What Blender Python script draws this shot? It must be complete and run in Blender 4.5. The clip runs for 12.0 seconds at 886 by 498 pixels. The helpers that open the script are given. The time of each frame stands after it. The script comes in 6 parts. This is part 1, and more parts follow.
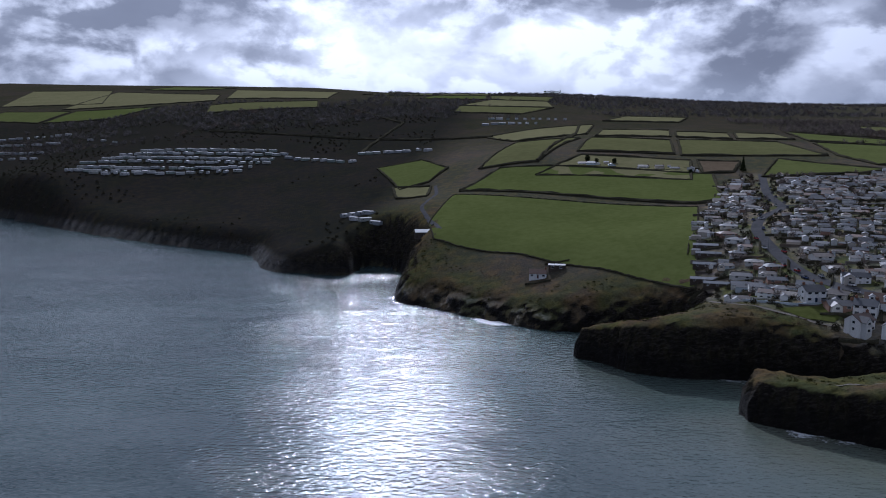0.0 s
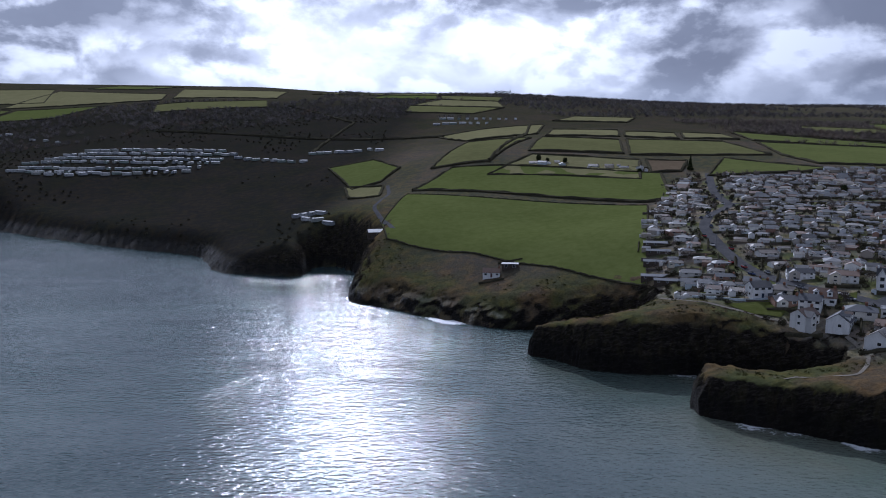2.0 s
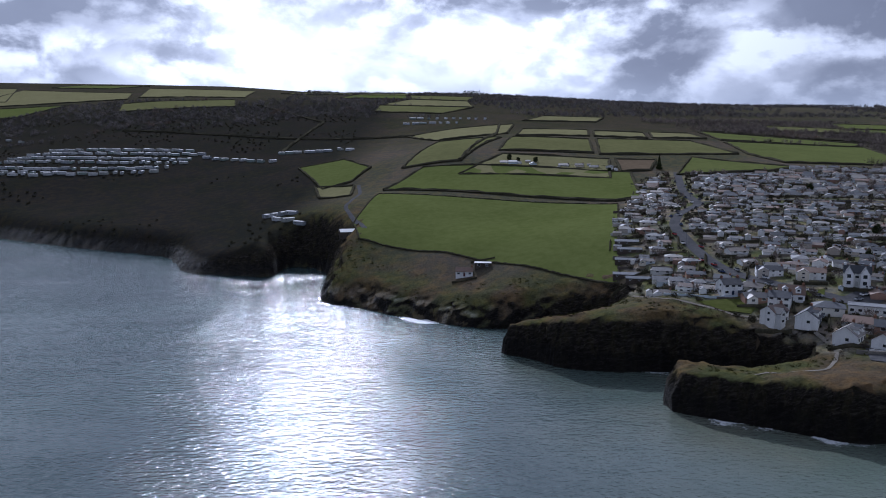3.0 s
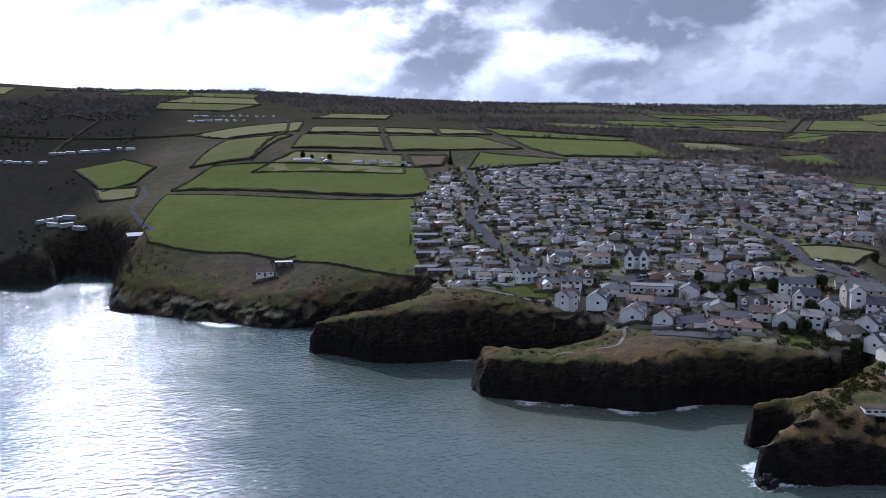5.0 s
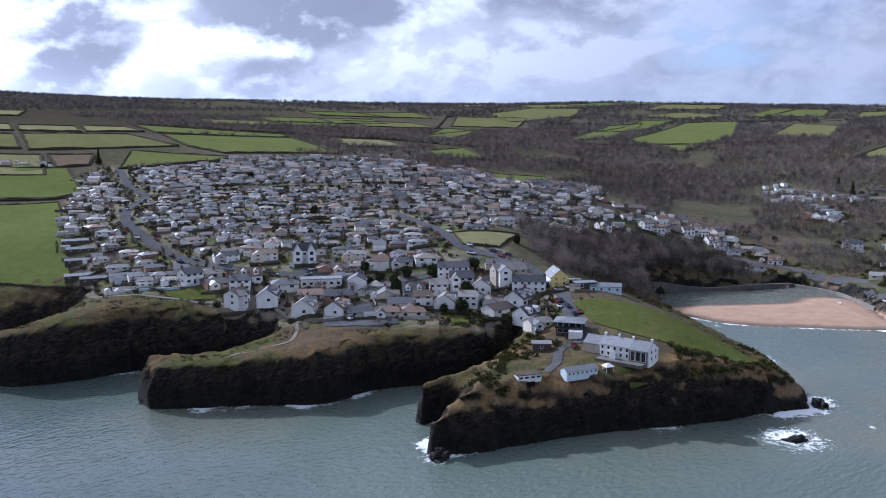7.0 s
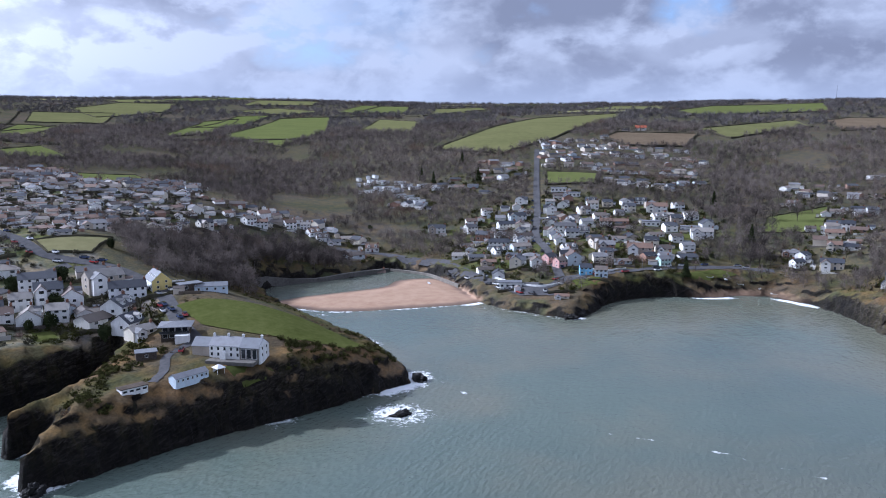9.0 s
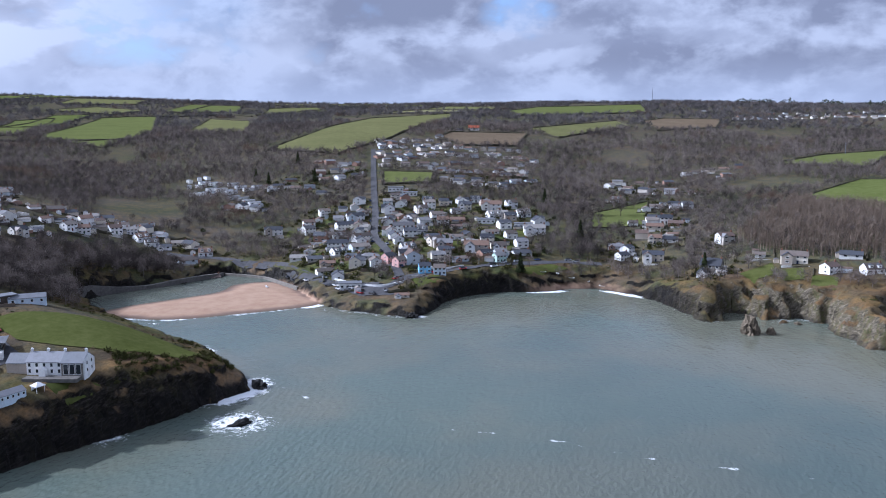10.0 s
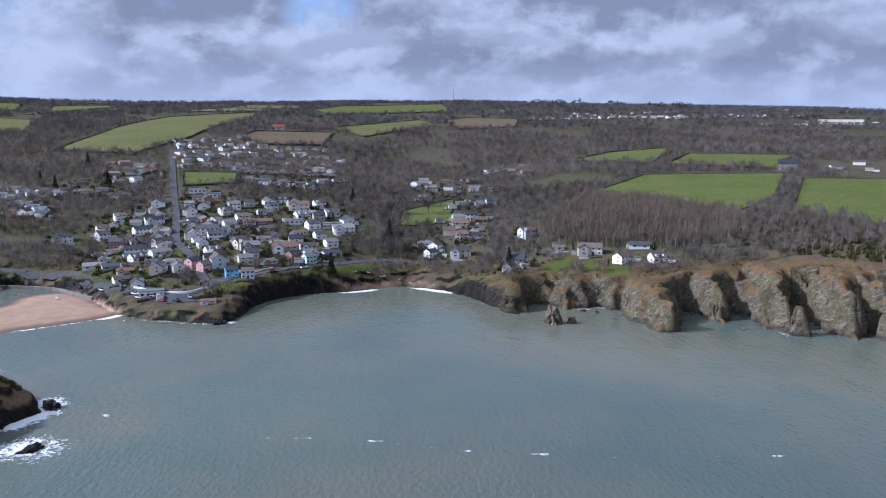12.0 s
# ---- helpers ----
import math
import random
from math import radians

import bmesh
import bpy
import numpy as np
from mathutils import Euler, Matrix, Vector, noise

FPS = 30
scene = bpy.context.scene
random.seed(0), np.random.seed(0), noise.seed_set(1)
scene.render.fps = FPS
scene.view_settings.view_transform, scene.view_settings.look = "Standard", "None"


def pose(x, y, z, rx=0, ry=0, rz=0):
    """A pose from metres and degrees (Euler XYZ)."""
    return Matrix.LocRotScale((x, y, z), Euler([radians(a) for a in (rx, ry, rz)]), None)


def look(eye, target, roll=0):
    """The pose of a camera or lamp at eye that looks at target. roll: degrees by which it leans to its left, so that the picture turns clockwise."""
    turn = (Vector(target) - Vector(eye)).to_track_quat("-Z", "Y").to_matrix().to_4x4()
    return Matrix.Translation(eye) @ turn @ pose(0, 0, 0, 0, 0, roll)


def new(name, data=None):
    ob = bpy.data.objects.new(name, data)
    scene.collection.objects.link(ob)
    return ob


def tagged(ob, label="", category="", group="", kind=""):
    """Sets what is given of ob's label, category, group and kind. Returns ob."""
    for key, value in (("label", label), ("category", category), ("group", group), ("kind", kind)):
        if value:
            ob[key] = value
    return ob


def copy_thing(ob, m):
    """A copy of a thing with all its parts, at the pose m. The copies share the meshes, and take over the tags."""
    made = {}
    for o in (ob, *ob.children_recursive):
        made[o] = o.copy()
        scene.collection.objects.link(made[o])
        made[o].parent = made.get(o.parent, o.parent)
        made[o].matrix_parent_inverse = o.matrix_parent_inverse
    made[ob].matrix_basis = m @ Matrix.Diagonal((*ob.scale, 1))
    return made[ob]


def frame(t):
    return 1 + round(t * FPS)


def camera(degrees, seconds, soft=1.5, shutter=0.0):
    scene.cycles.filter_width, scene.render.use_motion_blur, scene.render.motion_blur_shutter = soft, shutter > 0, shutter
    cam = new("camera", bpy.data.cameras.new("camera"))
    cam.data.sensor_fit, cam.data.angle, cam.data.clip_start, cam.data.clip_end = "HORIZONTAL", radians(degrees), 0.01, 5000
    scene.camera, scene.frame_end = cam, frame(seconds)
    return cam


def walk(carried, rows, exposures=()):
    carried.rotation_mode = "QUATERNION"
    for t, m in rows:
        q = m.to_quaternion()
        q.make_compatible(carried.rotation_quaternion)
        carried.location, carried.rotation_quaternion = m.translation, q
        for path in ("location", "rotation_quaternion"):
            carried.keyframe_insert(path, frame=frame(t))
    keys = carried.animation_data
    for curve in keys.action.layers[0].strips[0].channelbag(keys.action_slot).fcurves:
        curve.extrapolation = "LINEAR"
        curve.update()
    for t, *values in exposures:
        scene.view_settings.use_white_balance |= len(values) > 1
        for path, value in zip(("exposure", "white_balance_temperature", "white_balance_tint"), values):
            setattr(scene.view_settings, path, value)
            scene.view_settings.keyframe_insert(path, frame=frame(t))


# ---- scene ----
cam = camera(54.52, 12.0, 1.0)
PATH = [  # seconds, x, y, z, yaw, pitch, roll
    (0.0, 0.00, 0.00, 100.00, 0.000, -7.871, 0.282),
    (0.5, -0.26, -0.08, 99.98, -0.784, -7.894, 0.236),
    (1.0, -0.56, -0.15, 99.95, -1.581, -7.893, 0.260),
    (1.5, -0.93, -0.22, 99.89, -2.422, -7.860, 0.252),
    (2.0, -1.41, -0.29, 99.80, -3.280, -7.858, 0.280),
    (2.5, -2.04, -0.33, 99.69, -4.143, -7.857, 0.329),
    (4.5, -8.59, 1.23, 98.65, -14.374, -7.925, -0.060),
    (5.0, -8.94, 1.73, 98.40, -19.338, -7.951, -0.089),
    (5.5, -9.09, 2.30, 98.14, -22.847, -8.006, -0.083),
    (6.0, -8.99, 3.03, 97.88, -28.101, -8.031, -0.046),
    (6.5, -8.70, 3.91, 97.64, -34.560, -8.110, -0.090),
    (7.0, -8.21, 4.77, 97.39, -41.565, -8.203, -0.268),
    (7.5, -7.55, 5.49, 97.18, -49.093, -8.334, -0.347),
    (9.5, -4.05, 7.11, 96.87, -73.198, -8.595, -0.116),
    (10.0, -3.30, 7.41, 96.82, -78.561, -8.606, -0.060),
    (10.5, -2.61, 7.72, 96.78, -83.312, -8.657, -0.064),
    (11.0, -1.98, 8.02, 96.75, -87.075, -8.661, -0.020),
    (11.5, -1.46, 8.28, 96.73, -89.384, -8.696, -0.027),
    (12.0, -1.01, 8.52, 96.71, -91.409, -8.658, 0.081),
]
EXPOSURES = [(0.0, -0.85, 5180, 18), (2.5, -0.6, 5180, 18), (4.5, -0.25, 5180, 18), (6.5, 0.2, 5180, 18), (9.5, 0.38, 5150, 18), (12.0, 0.27, 5120, 18)]
walk(cam, [(t, pose(x, y, z, 0, 0, yaw) @ pose(0, 0, 0, 90 + pitch) @ pose(0, 0, 0, 0, 0, roll)) for t, x, y, z, yaw, pitch, roll in PATH], EXPOSURES)

# ---- sky, clouds and sun ----
SUN_AZ, SUN_EL = 3.8, 34.0     # degrees to the left of +y, and above the horizon
toward_sun = Vector((-math.sin(radians(SUN_AZ)) * math.cos(radians(SUN_EL)), math.cos(radians(SUN_AZ)) * math.cos(radians(SUN_EL)), math.sin(radians(SUN_EL))))
sun = new("sun", bpy.data.lights.new("sun", "SUN"))
sun.data.energy, sun.data.angle, sun.data.color = 4.6, radians(0.6), (1.0, 0.96, 0.90)
sun.matrix_world = look(toward_sun * 900, (0, 0, 0))


class Nodes:
    """Short hand for node trees."""
    def __init__(self, tree):
        self.tree = tree
        tree.nodes.clear()

    def add(self, kind, values=(), **fields):
        n = self.tree.nodes.new("ShaderNode" + kind)
        if "operation" in fields:
            n.operation = fields["operation"]
        if "use_clamp" in fields:
            n.use_clamp = fields["use_clamp"]
        if "attribute_name" in fields:
            n.attribute_name = fields["attribute_name"]
        if "interpolation_type" in fields:
            n.interpolation_type = fields["interpolation_type"]
        if "blend_type" in fields:
            n.data_type, n.blend_type = "RGBA", fields["blend_type"]
        for key, value in dict(values).items():
            self.set(n.inputs[key], value)
        return n

    def set(self, socket, value):
        if isinstance(value, bpy.types.NodeSocket):
            self.tree.links.new(value, socket)
        elif isinstance(value, bpy.types.Node):
            self.tree.links.new(value.outputs[0], socket)
        else:
            socket.default_value = value

    def math(self, op, a, b=0.0, c=0.0, clamp=False):
        return self.add("Math", {0: a, 1: b, 2: c}, operation=op, use_clamp=clamp).outputs[0]

    def vmath(self, op, a, b=(0, 0, 0)):
        n = self.add("VectorMath", {0: a, 1: b}, operation=op)
        return n.outputs["Value"] if op in ("DOT_PRODUCT", "LENGTH") else n.outputs[0]

    def mix(self, fac, a, b, blend="MIX"):
        n = self.add("Mix", blend_type=blend)
        self.set(n.inputs[0], fac), self.set(n.inputs[6], a), self.set(n.inputs[7], b)
        return n.outputs[2]

    def ramp(self, fac, stops, constant=False):
        n = self.add("ValToRGB", {0: fac})
        n.color_ramp.interpolation = "CONSTANT" if constant else "LINEAR"
        for k, (at, colour) in enumerate(stops):
            e = n.color_ramp.elements[k] if k < 2 else n.color_ramp.elements.new(at)
            e.position, e.color = at, (*colour, 1) if len(colour) == 3 else colour
        return n.outputs[0]

    def span(self, value, a, b, lo=0.0, hi=1.0):
        return self.add("MapRange", {0: value, 1: a, 2: b, 3: lo, 4: hi}, interpolation_type="SMOOTHSTEP").outputs[0]

    def noise(self, where, scale, detail=4.0, rough=0.55, out=0, warp=0.0):
        return self.add("TexNoise", {"Vector": where, "Scale": scale, "Detail": detail, "Roughness": rough, "Distortion": warp}).outputs[out]


world = bpy.data.worlds.new("sky")
scene.world = world
world.use_nodes = True
w = Nodes(world.node_tree)
clear = w.add("TexSky")
clear.sky_type, clear.sun_disc, clear.air_density, clear.dust_density = "NISHITA", False, 1.0, 1.5
clear.sun_elevation, clear.sun_rotation = radians(SUN_EL), radians(-SUN_AZ)
way = w.add("TexCoord").outputs["Generated"]
axes = w.add("SeparateXYZ", {0: way})
rise = w.math("MAXIMUM", axes.outputs[2], 0.0)
azimuth = w.math("MULTIPLY", w.math("ARCTAN2", w.math("MULTIPLY", axes.outputs[0], -1.0), axes.outputs[1]), 180 / math.pi)     # degrees to the left of +y
lift_of = w.math("MULTIPLY", w.math("ARCSINE", axes.outputs[2]), 180 / math.pi)
deck = w.add("CombineXYZ", {0: w.math("MULTIPLY", azimuth, 0.13), 1: w.math("MULTIPLY", lift_of, 0.21), 2: 0.6}).outputs[0]
bulk = w.noise(deck, 0.75, 9.0, 0.52)
fine = w.noise(w.vmath("ADD", deck, (3.1, 1.7, 0.4)), 1.35, 9.0, 0.54, warp=0.15)
over = w.noise(w.vmath("ADD", deck, (3.1 + 0.05, 1.7 + 0.17, 0.4)), 1.35, 6.0, 0.52, warp=0.15)
ragged = w.math("ADD", w.math("MULTIPLY", w.math("SUBTRACT", fine, 0.5), 2.6), w.math("MULTIPLY", w.math("SUBTRACT", bulk, 0.5), 1.8))


def bank(az, el, wide, tall):
    """A cloud bank or a break in it, its edge torn by the noise: 1 inside, 0 outside."""
    dx, dy = w.math("DIVIDE", w.math("SUBTRACT", azimuth, az), wide), w.math("DIVIDE", w.math("SUBTRACT", lift_of, el), tall)
    away = w.math("SQRT", w.math("ADD", w.math("MULTIPLY", dx, dx), w.math("MULTIPLY", dy, dy)))
    return w.span(w.math("ADD", away, ragged), 0.45, 1.25, 1.0, 0.0)


def banks(*places):
    total = bank(*places[0])
    for place in places[1:]:
        total = w.math("MAXIMUM", total, bank(*place))
    return total


gloom = banks((16.0, 7.0, 6.5, 3.4), (-21.0, 5.5, 6.0, 3.0), (-12.0, 9.5, 15.0, 2.2), (-29.0, 8.2, 11.0, 2.6), (-73.0, 7.8, 9.0, 3.2), (-108.0, 8.0, 14.0, 2.6), (-100.0, 3.4, 12.0, 1.2))
shine = banks((5.0, 4.6, 13.0, 4.0), (-9.0, 5.0, 8.0, 3.0), (-24.5, 5.0, 3.5, 3.0), (-46.0, 4.0, 10.0, 3.0), (-58.0, 5.6, 4.5, 2.6), (-66.0, 3.8, 5.0, 1.4), (-84.0, 4.6, 4.0, 1.3))
blue = banks((-62.5, 7.0, 8.0, 3.6), (-83.5, 6.6, 2.0, 1.1), (-52.0, 12.0, 4.0, 2.6))
cover = w.math("SUBTRACT", 1.0, w.math("MULTIPLY", blue, w.span(fine, 0.42, 0.58, 1.0, 0.25)))
sunward = w.vmath("DOT_PRODUCT", way, tuple(toward_sun))
near_sun = w.math("MAXIMUM", sunward, 0.0)
glow = w.math("POWER", near_sun, 5.0)
crest = w.span(w.math("SUBTRACT", fine, over), -0.06, 0.10)                 # billows are lit along their upper edges
lit = w.math("ADD", w.math("MULTIPLY", w.span(fine, 0.40, 0.62), 0.55), w.math("MULTIPLY", crest, 0.45))
lit = w.math("ADD", lit, w.math("SUBTRACT", w.math("MULTIPLY", shine, 0.50), w.math("MULTIPLY", gloom, 0.40)), clamp=True)
thick = w.math("ADD", w.math("MULTIPLY", w.span(bulk, 0.48, 0.70), 0.5), w.math("SUBTRACT", w.math("MULTIPLY", gloom, 0.75), w.math("MULTIPLY", shine, 0.4)), clamp=True)
grey = w.mix(lit, (0.245, 0.258, 0.305, 1), (0.465, 0.485, 0.53, 1))
grey = w.mix(w.math("MULTIPLY", thick, 0.65), grey, (0.21, 0.222, 0.265, 1))
grey = w.mix(w.span(sunward, -0.52, -0.85), grey, w.mix(lit, (1.15, 1.18, 1.24, 1), (1.75, 1.75, 1.75, 1)))     # clouds lit from the front
backlit = w.mix(lit, (0.86, 0.89, 0.95, 1), (3.6, 3.55, 3.5, 1))
backlit = w.mix(w.math("MULTIPLY", thick, 0.7), backlit, (0.58, 0.60, 0.67, 1))
clouds = w.mix(glow, grey, backlit)
heaven = w.mix(w.math("MULTIPLY", glow, 0.7), w.mix(0.55, w.vmath("MULTIPLY", clear, (0.11, 0.11, 0.11)), (0.30, 0.44, 0.68, 1)), (2.6, 2.6, 2.6, 1))
above = w.mix(cover, heaven, clouds)
far_haze = w.mix(glow, (0.44, 0.48, 0.56, 1), (1.5, 1.55, 1.6, 1))
above = w.mix(w.span(rise, 0.0, 0.075, 0.75, 0.0), above, far_haze)
shade = w.mix(w.span(axes.outputs[2], -0.02, 0.0, 1.0, 0.0), above, (0.12, 0.14, 0.15, 1))
w.add("OutputWorld", {0: w.add("Background", {0: shade, 1: 1.0})})

# ---- materials ----
def material(name):
    m = bpy.data.materials.new(name)
    m.use_nodes = True
    n = Nodes(m.node_tree)
    return m, n, n.add("NewGeometry").outputs["Position"]


def finish(n, colour, rough=0.9, bump=None, strength=0.3, distance=0.1, **more):
    b = n.add("BsdfPrincipled", {"Base Color": colour, "Roughness": rough, **{k.replace("_", " "): v for k, v in more.items()}})
    if bump is not None:
        n.set(b.inputs["Normal"], n.add("Bump", {"Height": bump, "Strength": strength, "Distance": distance}))
    n.add("OutputMaterial", {0: b})


def plain(name, dark, light, size=1.0, rough=0.9, bump=0.1, spec=0.0, metal=0.0, by_object=0.0):
    """A surface that wanders between two colours at two scales."""
    m, n, where = material(name)
    a, b = n.noise(where, 1.0 / size, 5.0, 0.65), n.noise(where, 0.13 / size, 3.0)
    fac = n.math("ADD", n.math("MULTIPLY", a, 0.6), n.math("MULTIPLY", b, 0.4))
    if by_object:
        fac = n.math("ADD", fac, n.math("MULTIPLY", n.math("SUBTRACT", n.add("ObjectInfo").outputs["Random"], 0.5), by_object))
    finish(n, n.mix(n.span(fac, 0.3, 0.7), (*dark, 1), (*light, 1)), rough, a, 0.4, bump, Metallic=metal, Specular_IOR_Level=spec)
    return m


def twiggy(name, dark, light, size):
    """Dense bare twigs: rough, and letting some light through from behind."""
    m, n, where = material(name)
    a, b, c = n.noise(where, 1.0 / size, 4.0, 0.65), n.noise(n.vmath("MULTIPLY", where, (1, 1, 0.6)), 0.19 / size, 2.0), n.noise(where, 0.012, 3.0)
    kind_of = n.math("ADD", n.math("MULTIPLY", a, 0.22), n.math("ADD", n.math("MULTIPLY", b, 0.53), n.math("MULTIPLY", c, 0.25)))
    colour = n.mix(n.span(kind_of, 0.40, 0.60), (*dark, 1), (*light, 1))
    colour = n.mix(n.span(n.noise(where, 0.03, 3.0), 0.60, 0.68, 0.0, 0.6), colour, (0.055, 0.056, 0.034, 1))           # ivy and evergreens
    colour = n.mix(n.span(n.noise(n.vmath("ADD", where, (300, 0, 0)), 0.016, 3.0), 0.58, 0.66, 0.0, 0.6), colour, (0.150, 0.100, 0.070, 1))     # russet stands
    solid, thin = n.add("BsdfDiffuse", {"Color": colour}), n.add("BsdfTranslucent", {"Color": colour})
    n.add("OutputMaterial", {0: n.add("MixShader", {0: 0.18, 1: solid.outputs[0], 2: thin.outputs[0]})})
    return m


def many(name, colours, size=0.6, rough=0.85, bump=0.03, spec=0.1, islands=False):
    """One of several colours for each object, with grime."""
    m, n, where = material(name)
    chance = n.add("NewGeometry").outputs["Random Per Island"] if islands else n.add("ObjectInfo").outputs["Random"]
    pick = n.ramp(chance, [(k / len(colours), c) for k, c in enumerate(colours)], True)
    a = n.noise(where, 1.0 / size, 5.0, 0.7)
    stain = n.noise(n.vmath("MULTIPLY", where, (1, 1, 0.25)), 0.5, 4.0)
    worn = n.mix(n.span(stain, 0.45, 0.75, 0.0, 0.35), pick, n.mix(1.0, pick, (0.5, 0.48, 0.43, 1), "MULTIPLY"))
    finish(n, n.mix(n.span(a, 0.35, 0.7, 0.0, 0.25), worn, n.mix(1.0, worn, (0.6, 0.6, 0.6, 1), "MULTIPLY")), rough, a, 0.4, bump, Specular_IOR_Level=spec)
    return m


def land_material():
    m, n, where = material("hillside")
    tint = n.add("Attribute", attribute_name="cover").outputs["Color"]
    small, mid, large = n.noise(where, 0.9, 6.0, 0.7), n.noise(where, 0.16, 5.0, 0.65), n.noise(where, 0.02, 4.0)
    turf = n.mix(n.span(mid, 0.4, 0.65, 0.0, 0.8), tint, n.mix(1.0, tint, (1.6, 1.35, 1.0, 1), "MULTIPLY"))
    turf = n.mix(n.span(small, 0.35, 0.7, 0.0, 0.7), turf, n.mix(1.0, turf, (0.45, 0.45, 0.42, 1), "MULTIPLY"))
    turf = n.mix(n.span(large, 0.4, 0.6, 0.0, 0.5), turf, n.mix(1.0, turf, (0.75, 0.9, 0.75, 1), "MULTIPLY"))
    px, py, pz = (n.add("SeparateXYZ", {0: where}).outputs[k] for k in range(3))
    dip = n.add("CombineXYZ", {0: n.math("MULTIPLY", px, 0.4), 1: n.math("MULTIPLY", n.math("SUBTRACT", py, pz), 0.3), 2: n.math("ADD", n.math("MULTIPLY", pz, 1.15), n.math("MULTIPLY", py, 0.85))}).outputs[0]
    strata = n.noise(dip, 0.75, 8.0, 0.72, warp=0.8)
    slab = n.noise(n.vmath("MULTIPLY", where, (1, 1, 0.35)), 0.3, 7.0, 0.7, warp=0.5)
    # near-black stone: the headlands' own dark rock, with their shade put into it
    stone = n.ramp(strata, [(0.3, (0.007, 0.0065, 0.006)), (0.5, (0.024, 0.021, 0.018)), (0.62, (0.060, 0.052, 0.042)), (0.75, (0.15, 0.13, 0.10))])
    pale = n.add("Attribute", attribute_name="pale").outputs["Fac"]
    # same rock lighter on the west cliffs, where sunlight is put into the colour
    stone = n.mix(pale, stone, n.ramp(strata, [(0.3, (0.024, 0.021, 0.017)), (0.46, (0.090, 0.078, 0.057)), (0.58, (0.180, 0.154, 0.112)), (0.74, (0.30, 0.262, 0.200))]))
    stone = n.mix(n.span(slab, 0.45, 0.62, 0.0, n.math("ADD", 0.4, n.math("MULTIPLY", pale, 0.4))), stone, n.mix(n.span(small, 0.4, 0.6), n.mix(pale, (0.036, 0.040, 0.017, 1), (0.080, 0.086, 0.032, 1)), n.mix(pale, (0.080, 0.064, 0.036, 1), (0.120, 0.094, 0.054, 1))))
    height_z = n.add("SeparateXYZ", {0: where}).outputs[2]
    splash = n.math("ADD", height_z, n.math("MULTIPLY", slab, 5.0))
    # wet foot near the waterline; the non-pale cliffs also darken higher up
    wet = n.math("MAXIMUM", n.span(splash, 2.6, 5.5, 1.0, 0.0), n.math("MULTIPLY", n.span(splash, 8.0, 13.5, 1.0, 0.0), n.math("SUBTRACT", 1.0, pale)))
    stone = n.mix(wet, stone, n.mix(1.0, stone, (0.42, 0.42, 0.44, 1), "MULTIPLY"))
    up = n.add("SeparateXYZ", {0: n.add("NewGeometry").outputs["Normal"]}).outputs[2]
    steep = n.span(n.math("ADD", n.math("ADD", up, n.math("MULTIPLY", pale, 0.10)), n.math("MULTIPLY", n.math("SUBTRACT", mid, 0.5), 0.5)), 0.55, 0.80, 1.0, 0.0)
    beach = n.add("Attribute", attribute_name="beach").outputs["Fac"]
    grit = n.mix(n.span(mid, 0.3, 0.7), (0.29, 0.185, 0.12, 1), (0.36, 0.245, 0.165, 1))
    damp = n.span(n.math("ADD", height_z, n.math("MULTIPLY", n.math("SUBTRACT", n.noise(where, 0.06), 0.5), 0.9)), 0.15, 0.75, 1.0, 0.0)
    grit = n.mix(damp, grit, (0.15, 0.10, 0.075, 1))
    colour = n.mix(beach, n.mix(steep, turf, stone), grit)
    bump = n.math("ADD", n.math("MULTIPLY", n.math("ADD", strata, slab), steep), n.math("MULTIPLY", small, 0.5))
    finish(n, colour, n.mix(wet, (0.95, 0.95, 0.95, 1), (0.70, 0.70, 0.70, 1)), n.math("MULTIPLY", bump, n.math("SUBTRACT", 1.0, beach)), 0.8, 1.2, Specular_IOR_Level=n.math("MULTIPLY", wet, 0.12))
    return m


